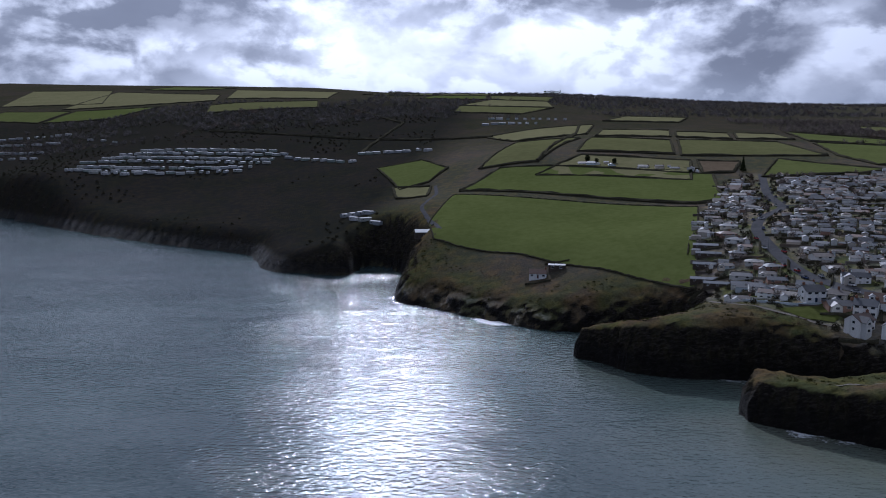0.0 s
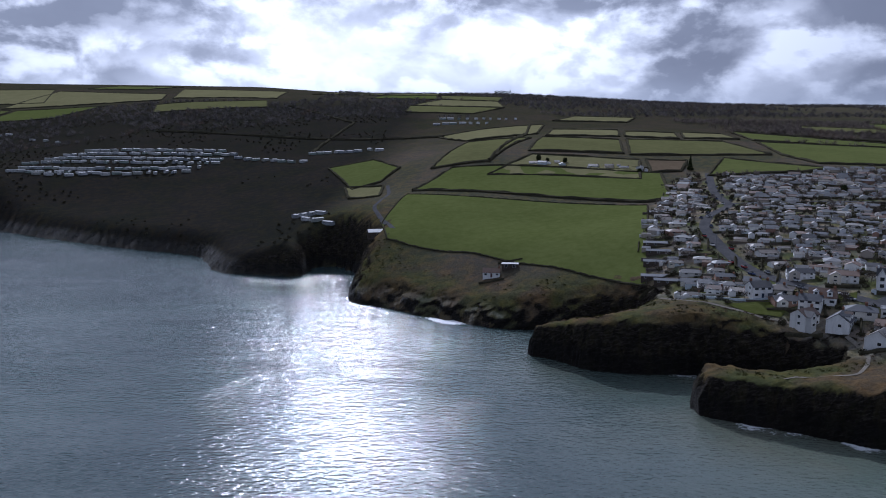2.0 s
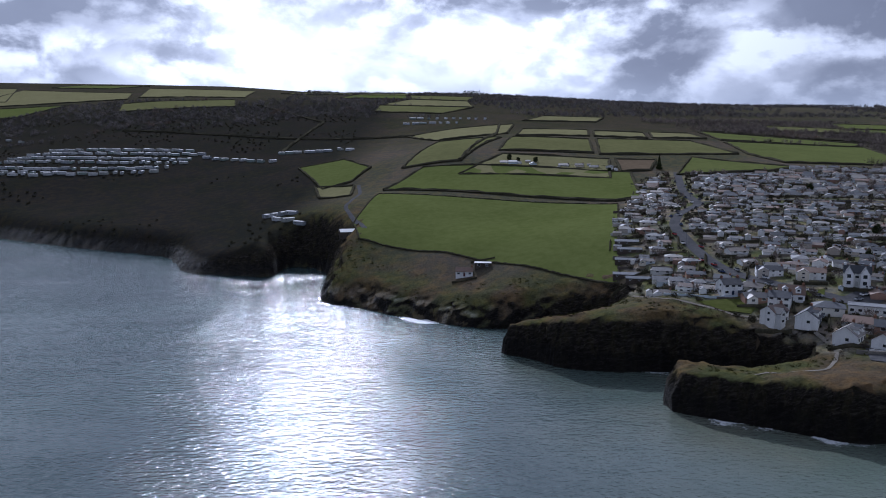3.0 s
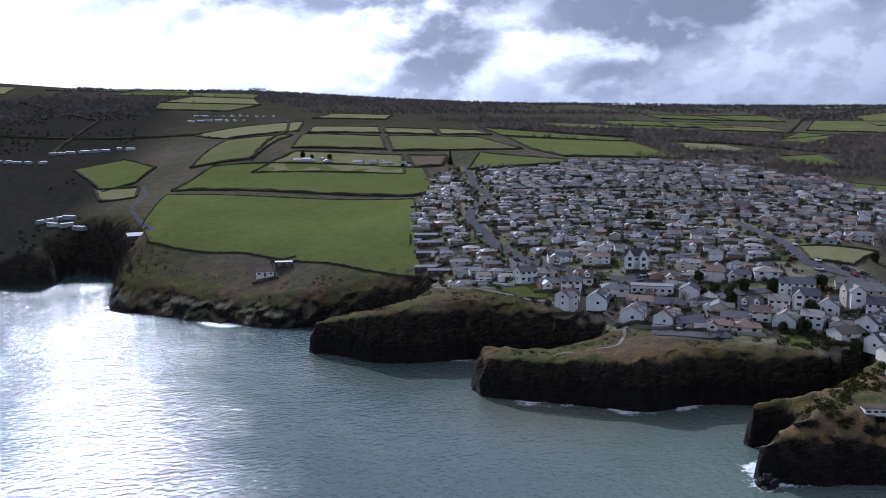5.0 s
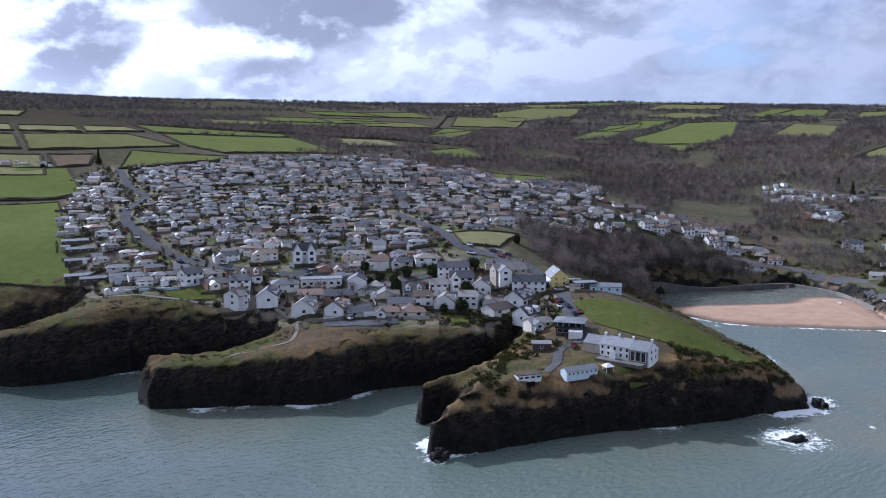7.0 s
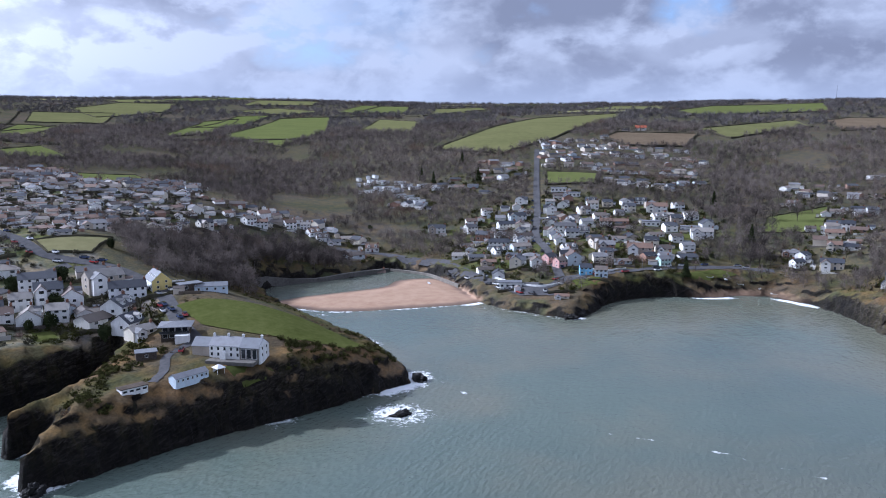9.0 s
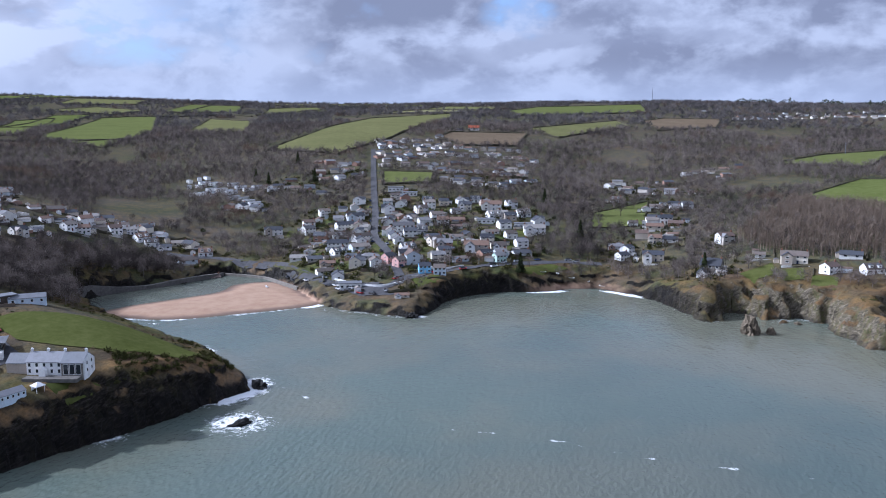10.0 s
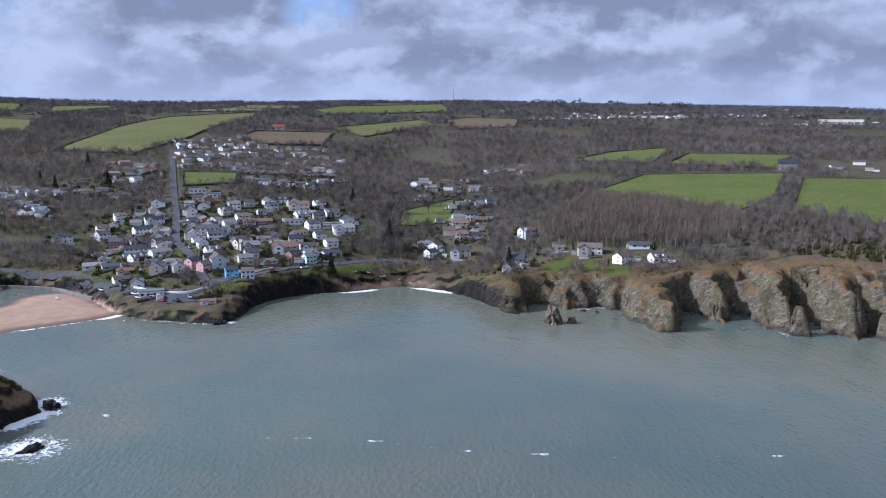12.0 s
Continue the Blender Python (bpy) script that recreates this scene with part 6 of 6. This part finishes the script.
def leafy(tall, wide, leaves, leaf, seed=0, cone=False, foot=0.08):
    """A crown of small leaf clumps with an uneven outline."""
    g = np.random.default_rng(seed)
    out = []
    for _ in range(leaves):
        d = g.normal(0, 1, 3)
        d /= np.linalg.norm(d)
        if cone:
            h = g.uniform(0, 1) ** 1.4
            a = g.uniform(0, 6.283)
            r = wide / 2 * (1 - h) * g.uniform(0.55, 1.05) * (1 + 0.2 * math.sin(4 * a + 9 * h))
            c = np.array((math.cos(a) * r, math.sin(a) * r, tall * (foot + (1 - foot) * h)))
        else:
            lump = 1 + 0.22 * math.sin(3.1 * d[0] + 4 * d[1] + seed) + 0.15 * math.sin(7 * d[2] + 5 * d[0])
            c = d * np.array((wide / 2, wide / 2, tall * (1 - foot) / 2)) * g.uniform(0.6, 1.0) * lump
            c[2] += tall * (foot + (1 - foot) / 2)
        u, w_ = g.normal(0, 1, 3), g.normal(0, 1, 3)
        u, w_ = u / np.linalg.norm(u) * leaf, w_ / np.linalg.norm(w_) * leaf
        out.append((c - u * 0.5, c + u * 0.5, c + w_))
    return np.array(out)


def scatter(templates, xy, sizes, sink=0.2, squash=1.0):
    """Copies of triangle templates on the land, joined."""
    z = lie(xy[:, 0], xy[:, 1]) - sink
    out = []
    pick = gen.integers(0, len(templates), len(xy))
    for k, tpl in enumerate(templates):
        idx = np.nonzero(pick == k)[0]
        if not len(idx):
            continue
        a, s = gen.uniform(0, 6.283, len(idx)), sizes[idx]
        c, n = np.cos(a)[:, None, None], np.sin(a)[:, None, None]
        x, y = tpl[None, :, :, 0], tpl[None, :, :, 1]
        t = np.stack([(x * c - y * n) * s[:, None, None] + xy[idx, 0][:, None, None], (x * n + y * c) * s[:, None, None] + xy[idx, 1][:, None, None],
                      tpl[None, :, :, 2] * s[:, None, None] * squash + z[idx][:, None, None]], -1)
        out.append(t.reshape(-1, 3, 3))
    return np.concatenate(out)


def spread(x0, x1, y0, y1, step, jitter=0.45):
    gx, gy = np.meshgrid(np.arange(x0, x1, step), np.arange(y0, y1, step))
    p = np.stack([gx.ravel(), gy.ravel()], -1)
    return p + gen.uniform(-jitter, jitter, p.shape) * step


STANDING = np.array([(a, b, c) for a, b, c in taken])


def clear_of(p, fields=True, houses=1.0, roads=5.0, town=True, shore=9.0):
    """Keeps points off fields, houses, roads and lawns."""
    keep = shore_distance(p[:, 0], p[:, 1]) > shore
    if fields:
        for ring in [f for _, f in FIELDS] + LAWNS + LOTS:
            keep &= ~inside(ring, p[:, 0], p[:, 1])
    if town:
        keep &= ~inside(TOWN, p[:, 0], p[:, 1])
    keep &= ~inside(BAR_RING, p[:, 0], p[:, 1])
    p = p[keep]
    for l in road_lines:
        p = p[line_distance(l, p[:, 0], p[:, 1]) > roads]
    if houses:
        ok = np.ones(len(p), bool)
        for a, b, c in STANDING:
            ok &= (p[:, 0] - a) ** 2 + (p[:, 1] - b) ** 2 > (c * houses) ** 2
        p = p[ok]
    return p


def hedge_strip(line, tall, wide, step, seed):
    """A shaggy hedge along a line, as triangles."""
    pts = []
    for a, b in zip(line, line[1:]):
        n = max(1, int(np.hypot(*(np.subtract(b, a))) / step))
        pts += [np.add(a, np.subtract(b, a) * k / n) for k in range(n)]
    pts = np.array(pts + [line[-1]], float)
    d = np.gradient(pts, axis=0)
    d /= np.linalg.norm(d, axis=1)[:, None] + 1e-9
    side = np.stack([-d[:, 1], d[:, 0]], -1)
    z = lie(pts[:, 0], pts[:, 1])
    g = np.random.default_rng(seed)
    section = ((-0.5, -0.3), (-0.6, 0.55), (-0.25, 1.0), (0.25, 1.0), (0.6, 0.55), (0.5, -0.3))
    rows = []
    for o, h in section:
        ww, hh = wide * g.uniform(0.7, 1.3, len(pts)), tall * g.uniform(0.6, 1.35, len(pts))
        rows.append(np.c_[pts + side * (o * ww)[:, None], z + np.where(h > 0, h * hh, h)])
    out = []
    for r, s in zip(rows, rows[1:]):
        out.append(np.stack([r[:-1], r[1:], s[1:]], 1))
        out.append(np.stack([r[:-1], s[1:], s[:-1]], 1))
    return np.concatenate(out)


for k, (_, ring) in enumerate(FIELDS):
    far = max(abs(np.mean(ring, 0))) > 650
    closed = list(ring) + [ring[0]]
    tri_mesh("hedge", hedge_strip(closed, 1.8 if far else 0.9, 2.2 if far else 0.9, 9.0 if far else 2.0, k), HEDGE_LEAF, "dark winter hedge round a field", "hedge")

# hedge lines that run on over the far slopes
FAR_HEDGES = [[(190, 1215), (150, 985), (84, 777)], [(430, 1080), (640, 860), (700, 740)], [(60, 1060), (-150, 1180), (-350, 1300)], [(-100, 1050), (-60, 1300), (-200, 1600)],
              [(850, 760), (1000, 560), (1030, 480)], [(1400, 900), (1480, 700), (1430, 640)], [(1100, 980), (1350, 1150), (1600, 1250)], [(900, 1050), (1150, 1300), (1500, 1500)],
              [(1500, 820), (1800, 900), (2000, 1000)], [(1450, 640), (1700, 560), (1900, 560)], [(1400, 160), (1650, 240), (1900, 300)], [(1000, -300), (1200, -380), (1400, -420)]]
for k, line in enumerate(FAR_HEDGES):
    tri_mesh("hedge", hedge_strip(line, 2.4, 3.0, 10.0, 60 + k), HEDGE_LEAF, "dark hedgerow across the far slope", "hedge")

WOOD_TREES = [bare_tree(9.0, 8.0, 120, 0.28, limbs=5, seed=s, foot=0.12, short=0.6) for s in range(4)]
ROUND_TREES = [bare_tree(9.0, 8.5, 420, 0.18, limbs=8, seed=50 + s, foot=0.12, short=0.65) for s in range(4)]
THIN_TREES = [bare_tree(8.0, 9.5, 62, 0.36, limbs=0, seed=20 + s, foot=0.05, short=0.75) for s in range(3)]
FAR_TREES = [bare_tree(8.0, 13.0, 30, 0.75, limbs=0, seed=30 + s, foot=0.02, short=0.8) for s in range(3)]
GARDEN_TREES = [bare_tree(6.0, 5.5, 60, 0.26, limbs=5, seed=60 + s, foot=0.2) for s in range(4)]
POLES = [bare_tree(11.0, 3.6, 70, 0.13, limbs=6, seed=40 + s, foot=0.25) for s in range(4)]
BUSHES = [leafy(1.6, 2.6, 80, 0.6, seed=s, foot=0.0) for s in range(3)]
ROUGHS = [leafy(1.0, 2.4, 26, 0.5, seed=7 + s, foot=0.0) for s in range(3)]

harbour_wood = [(327, 322), (435, 333), (488, 303), (478, 264), (462, 262), (436, 282), (412, 291), (376, 284), (352, 254), (334, 238), (312, 240), (288, 258), (292, 276)]
p = spread(280, 500, 230, 350, 5.2)
p = clear_of(p[inside(harbour_wood, p[:, 0], p[:, 1])], houses=0.8, roads=4.0, town=False, shore=1.5)
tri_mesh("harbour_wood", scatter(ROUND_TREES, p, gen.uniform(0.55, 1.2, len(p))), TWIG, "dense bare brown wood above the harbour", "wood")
plantation = [(528, -62), (628, -113), (594, -151), (532, -190), (472, -168), (474, -130), (496, -78)]
p = spread(465, 630, -192, -60, 2.9)
p = clear_of(p[inside(plantation, p[:, 0], p[:, 1])], town=False)
tri_mesh("plantation", scatter(POLES, p, gen.uniform(0.7, 1.1, len(p))), PALE_TWIG, "leafless plantation of thin pale trunks", "wood")
thicket = [(526, -188), (514, -218), (458, -248), (388, -216), (430, -184), (470, -166)]
p = spread(385, 530, -250, -160, 3.2)
p = clear_of(p[inside(thicket, p[:, 0], p[:, 1])], town=False)
half = gen.random(len(p)) < 0.5
tri_mesh("thicket", scatter(POLES, p[half], gen.uniform(0.4, 0.85, half.sum())), PALE_TWIG, "pale bare thicket behind the cliff edge", "wood")
tri_mesh("scrub", scatter(BUSHES, p[~half], gen.uniform(0.8, 1.8, (~half).sum())), GORSE, "olive evergreen scrub under bare trees", "scrub")


def wooded(p, thin):
    """Woods come in belts, with glades between."""
    return p[fbm(p[:, 0], p[:, 1], 90, 3, 140) > thin]


p = wooded(clear_of(spread(432, 760, -320, 640, 5.8), houses=2.2, roads=6.0, town=False), -0.36)
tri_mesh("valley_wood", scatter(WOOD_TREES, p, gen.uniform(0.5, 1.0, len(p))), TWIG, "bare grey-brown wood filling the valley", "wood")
p = wooded(clear_of(spread(420, 760, 640, 1300, 9.0), houses=1.6, roads=6.0), -0.3)
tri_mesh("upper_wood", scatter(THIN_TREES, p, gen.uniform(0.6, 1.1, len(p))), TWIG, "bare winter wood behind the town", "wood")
p = wooded(clear_of(spread(760, 1150, -500, 1000, 8.5), houses=2.2, roads=7.0), -0.35)
tri_mesh("hill_wood", scatter(THIN_TREES, p, gen.uniform(0.7, 1.2, len(p))), TWIG, "bare winter wood on the hillside", "wood")
p = wooded(clear_of(spread(1150, 2400, -1000, 1900, 15.0), houses=3.2, roads=0), -0.25)
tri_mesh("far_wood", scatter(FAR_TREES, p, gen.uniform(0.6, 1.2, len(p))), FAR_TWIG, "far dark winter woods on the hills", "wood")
p = clear_of(spread(-700, 1150, 1100, 2500, 14.0), houses=0, roads=0)
p = p[(p[:, 1] > 1320 + 0.15 * p[:, 0]) & ((p[:, 0] > -150) | (p[:, 1] < 1700)) & (fbm(p[:, 0], p[:, 1], 120, 3, 150) > -0.22)]
tri_mesh("ridge_wood", scatter(FAR_TREES, p, gen.uniform(0.5, 0.95, len(p))), FAR_TWIG, "dark woods along the ridge", "wood")
p = clear_of(spread(-700, 20, 560, 1500, 13.0), houses=0.8, roads=4.0)
p = p[(p[:, 0] < -12) & (fbm(p[:, 0], p[:, 1], 70, 3, 160) > 0.12)]
tri_mesh("heath_scrub", scatter(BUSHES, p, gen.uniform(0.7, 1.5, len(p))), HEDGE_LEAF, "low dark scrub over the heath", "scrub")

# gardens: shrubs, fences and low hedges between the houses
p = clear_of(spread(110, 590, 200, 715, 4.2), houses=0.9, roads=4.5, town=False)
p = p[inside(TOWN, p[:, 0], p[:, 1])]
some = gen.random(len(p))
tri_mesh("garden_shrubs", scatter(BUSHES, p[some < 0.55], gen.uniform(0.5, 1.4, (some < 0.55).sum())), HEDGE_LEAF, "dark garden shrubs between the houses", "shrubs")
tri_mesh("garden_trees", scatter(GARDEN_TREES, p[some > 0.88], gen.uniform(0.5, 1.0, (some > 0.88).sum())), TWIG, "small bare garden trees", "trees")
strips = []
for k, (a, b, r) in enumerate(taken):
    if r > 3.5 and math.hypot(a, b) < 760 and not (a < 300 and b < 225):
        turn = math.atan2(-a, b) + rng.choice((0, 1.571))
        dx, dy, ox, oy = math.cos(turn), math.sin(turn), -math.sin(turn), math.cos(turn)
        s = (r + 2.0) * rng.choice((-1, 1))
        strips.append(hedge_strip([(a + ox * s - dx * 7, b + oy * s - dy * 7), (a + ox * s + dx * 7, b + oy * s + dy * 7)], rng.uniform(0.8, 1.6), rng.uniform(0.5, 1.1), 2.5, 200 + k))
tri_mesh("garden_hedges", np.concatenate(strips), HEDGE_LEAF, "clipped hedges and fences between plots", "hedges")
p = clear_of(spread(430, 740, -60, 300, 6.0), houses=0.9, roads=4.5)
near_house = np.zeros(len(p), bool)
for a, b, c in STANDING:
    near_house |= (p[:, 0] - a) ** 2 + (p[:, 1] - b) ** 2 < 15 ** 2
p = p[near_house & (gen.random(len(p)) < 0.65)]
tri_mesh("village_shrubs", scatter(BUSHES, p, gen.uniform(0.6, 1.9, len(p))), GORSE, "evergreen shrubs in the village gardens", "shrubs")

# sheds, extensions and low walls that crowd the plots
yard, yard_walls = bmesh.new(), bmesh.new()
plots_of = np.array([h for h in taken if h[2] > 3.55 and h[0] > 110 and math.hypot(h[0], h[1]) < 800 and not (h[0] < 300 and h[1] < 225)])
plots_of = plots_of[shore_distance(plots_of[:, 0], plots_of[:, 1]) > 20]
sheds = []
for a, b, r in plots_of:
    turn = math.atan2(-a, b) + rng.uniform(-0.15, 0.15)
    q, d = rng.uniform(0, 6.283), r + rng.uniform(0.6, 3.5)
    sheds.append((a + math.cos(q) * d, b + math.sin(q) * d, turn))
    for side in (-1, 1):
        if rng.random() < 0.5:
            long, off = rng.uniform(3, 8), side * (r + rng.uniform(0.8, 2.5))
            ox, oy = -math.sin(turn) * off, math.cos(turn) * off
            m = pose(a + ox, b + oy, ground_z(a + ox, b + oy), 0, 0, math.degrees(turn) + rng.uniform(-5, 5))
            for v in add_box(yard_walls, -long, long, -0.15, 0.15, -1.2, rng.uniform(0.6, 1.1)):
                v.co = m @ v.co
sheds = np.array(sheds)
off_road = np.min([line_distance(l, sheds[:, 0], sheds[:, 1]) for l in road_lines[:4]], 0) > 5.0
sheds = sheds[off_road]
sheds = sheds[np.argsort(np.hypot(sheds[:, 0], sheds[:, 1]))]


def shed(wide, deep, tall):
    ob = empty("garden_shed", "small pitched-roof shed behind a house", "shed", "garden sheds")
    part("wall", gable_walls(wide, deep, tall, deep * 0.22, 0.6), WALL, ob)
    part("roof", gable_roof(wide, deep, tall, deep * 0.22, 0.15, 0.08), ROOF, ob)
    return ob


SHEDS = [shed(2.4, 2.0, 1.8), shed(3.6, 2.6, 2.0), shed(5.2, 3.0, 2.2), shed(4.4, 3.4, 2.4)]
for x, y, turn in sheds[:200]:
    put(rng.choice(SHEDS), x, y, math.degrees(turn) + rng.choice((0, 90)))
for x, y, turn in sheds[200:]:
    wide, deep, tall = rng.uniform(2.2, 5.5), rng.uniform(2.0, 3.4), rng.uniform(1.7, 2.4)
    m = pose(x, y, ground_z(x, y) - 0.3, 0, 0, math.degrees(turn) + rng.choice((0, 90)))
    for piece, slot in ((gable_walls(wide, deep, tall, deep * 0.22, 0.6), 0), (gable_roof(wide, deep, tall, deep * 0.22, 0.15, 0.08), 1)):
        piece.verts.index_update()
        base = [yard.verts.new(m @ v.co) for v in piece.verts]
        for f in piece.faces:
            yard.faces.new([base[v.index] for v in f.verts]).material_index = slot
        piece.free()
tagged(part("garden_sheds", yard, [FAR_WALL, FAR_ROOF]), "small sheds and garages behind the farther houses", "sheds", kind="stuff")
tagged(part("plot_walls", yard_walls, YARD_WALL), "low rendered walls between the plots", "walls", kind="stuff")

# cliff-top turf: bracken and gorse
p = spread(-60, 520, -230, 640, 3.3)
sd = shore_distance(p[:, 0], p[:, 1])
p = p[(sd > 8) & (sd < 34) & (fbm(p[:, 0], p[:, 1], 20, 3, 170) > 0.0)]
for ring in [f for _, f in FIELDS] + LAWNS + LOTS + [BAR_RING]:
    p = p[~inside(ring, p[:, 0], p[:, 1])]
for l in road_lines:
    p = p[line_distance(l, p[:, 0], p[:, 1]) > 4.5]
for a, b, c in STANDING:
    p = p[(p[:, 0] - a) ** 2 + (p[:, 1] - b) ** 2 > (c * 1.1) ** 2]
rust = fbm(p[:, 0], p[:, 1], 30, 2, 180) + 0.25 * (p[:, 1] < -60) > 0.05
tri_mesh("bracken", scatter(ROUGHS, p[rust], gen.uniform(0.4, 1.0, rust.sum())), BRACKEN, "dead rusty bracken along the cliff top", "bracken")
tri_mesh("gorse", scatter(ROUGHS, p[~rust], gen.uniform(0.4, 1.1, (~rust).sum())), GORSE, "low gorse and coarse grass along the cliff top", "gorse")


# dark brambles and evergreen shrubs on the headland and along the edge
p = spread(176, 300, 130, 275, 2.6)
p = clear_of(p, houses=1.15, roads=4.0, town=False, shore=7.0)
p = p[(p[:, 1] < 228) | (p[:, 0] > 216)]
thick_with, edge_of = fbm(p[:, 0], p[:, 1], 16, 2, 190), shore_distance(p[:, 0], p[:, 1])
p = p[((thick_with > -0.05) & (edge_of < 24)) | ((np.hypot(p[:, 0] - 246, p[:, 1] - 157) < 15) & (thick_with > -0.25)) ]
tri_mesh("bramble", scatter(BUSHES, p, gen.uniform(0.5, 1.25, len(p))), GORSE, "dark evergreen shrubs and brambles on the headland", "shrubs")


def tree(name, label, trunk_h, crown, crown_mat):
    ob = empty(name, label, "tree")
    tri_mesh("trunk", np.array(stick((0, 0, -0.6), (0, 0, trunk_h), 0.28, 0.12)), BARK, "", "", parent=ob)
    tri_mesh("crown", crown, crown_mat, "", "", parent=ob)
    return ob


PINE = tree("pine_tree", "dark evergreen tree among the houses", 3.0, leafy(9, 6.5, 1500, 0.85, 3, foot=0.08), EVERGREEN)
FIR = tree("fir_tree", "tall dark conifer among bare trees", 3.0, leafy(12, 5.0, 1300, 0.75, 4, cone=True), EVERGREEN)
OAK = tree("bare_tree", "large leafless tree with a rounded crown", 3.0, bare_tree(12, 11, 700, 0.13, 16, 5), TWIG)
for x, y in ((221, 305), (217, 309), (226, 302), (242, 272), (245, 268), (226, 324), (298, 295), (222, 264), (228, 260), (237, 234), (232, 238), (236, 305), (243, 295), (222, 296), (258, 284), (240, 268), (330, 300), (338, 470), (300, 560), (262, 420), (420, 520), (205, 715), (135, 762), (150, 757), (128, 768)):
    put(PINE, x, y, rng.uniform(0, 360), 0.3, "dark evergreens", size=rng.uniform(0.6, 0.95))
for x, y in ((700, 262), (690, 300), (705, 318), (760, 300), (560, 30), (472, -40), (640, 60), (480, 60), (250, 720)):
    put(FIR, x, y, rng.uniform(0, 360), 0.3, "conifers")
for x, y in ((523, 40), (530, 26), (540, 34), (518, 28), (548, 22), (535, 12), (520, 180), (528, 190), (515, 172), (472, -30), (478, -36), (590, 70), (600, 50), (545, 118), (610, 30), (510, 206), (535, 215)):
    put(OAK, x, y, rng.uniform(0, 360), 0.3, "bare trees of the village")
LEAFLESS = tree("bare_tree", "small leafless garden tree among the houses", 2.0, bare_tree(7.5, 7.0, 420, 0.13, 10, 15), TWIG)
BUSH = tree("evergreen_bush", "dense dark evergreen garden bush", 0.8, leafy(3.6, 4.2, 420, 0.55, 23, foot=0.0), EVERGREEN)
town_rng = random.Random(77)
for kind, region, count, group in ((LEAFLESS, (150, 560, 270, 700), 46, "bare garden trees of the town"), (BUSH, (150, 560, 270, 700), 44, "evergreen garden bushes"),
                                   (LEAFLESS, (445, 650, 40, 225), 38, "bare garden trees of the village"), (BUSH, (445, 650, 40, 225), 34, "evergreen garden bushes"),
                                   (OAK, (500, 680, -40, 60), 16, "bare trees of the village")):
    made = 0
    for _ in range(900):
        x, y = town_rng.uniform(*region[:2]), town_rng.uniform(*region[2:])
        if made < count and (x > 430 or inside(TOWN, np.array([x]), np.array([y]))[0]) and free(x, y, 1.2) and shore_distance(np.array([x]), np.array([y]))[0] > 18 \
                and not any(inside(r, np.array([x]), np.array([y]))[0] for r in LAWNS + LOTS + [f for _, f in FIELDS[:24]]) and min(line_distance(l, np.array([x]), np.array([y]))[0] for l in road_lines) > 5:
            put(kind, x, y, town_rng.uniform(0, 360), 0.3, group, size=town_rng.uniform(0.7, 1.15))
            made += 1
clumps = [leafy(8, 9, 60, 1.6, seed=80 + s, foot=0.05) for s in range(3)]
p = np.array([(232, 1985), (242, 1990), (252, 1986), (262, 1992), (248, 1996)], float)
tri_mesh("hilltop_clump", scatter(clumps, p, np.full(len(p), 1.3)), EVERGREEN, "dark clump of trees on the hilltop", "trees")
p = np.array([(2090 - 6 * k, -262 - 9.0 * k) for k in range(8)] + [(2060 - 4 * k, -352 - 9 * k) for k in range(3)] + [(1923 - 4 * k, -410 - 9 * k) for k in range(4)] + [(1860 - 4 * k, -476 - 9 * k) for k in range(4)] + [(1819 - 4 * k, -524 - 9 * k) for k in range(4)], float)
tri_mesh("skyline_pines", scatter(clumps, p, gen.uniform(1.4, 2.1, len(p)), squash=0.95), EVERGREEN, "row of dark pines on the skyline", "trees")
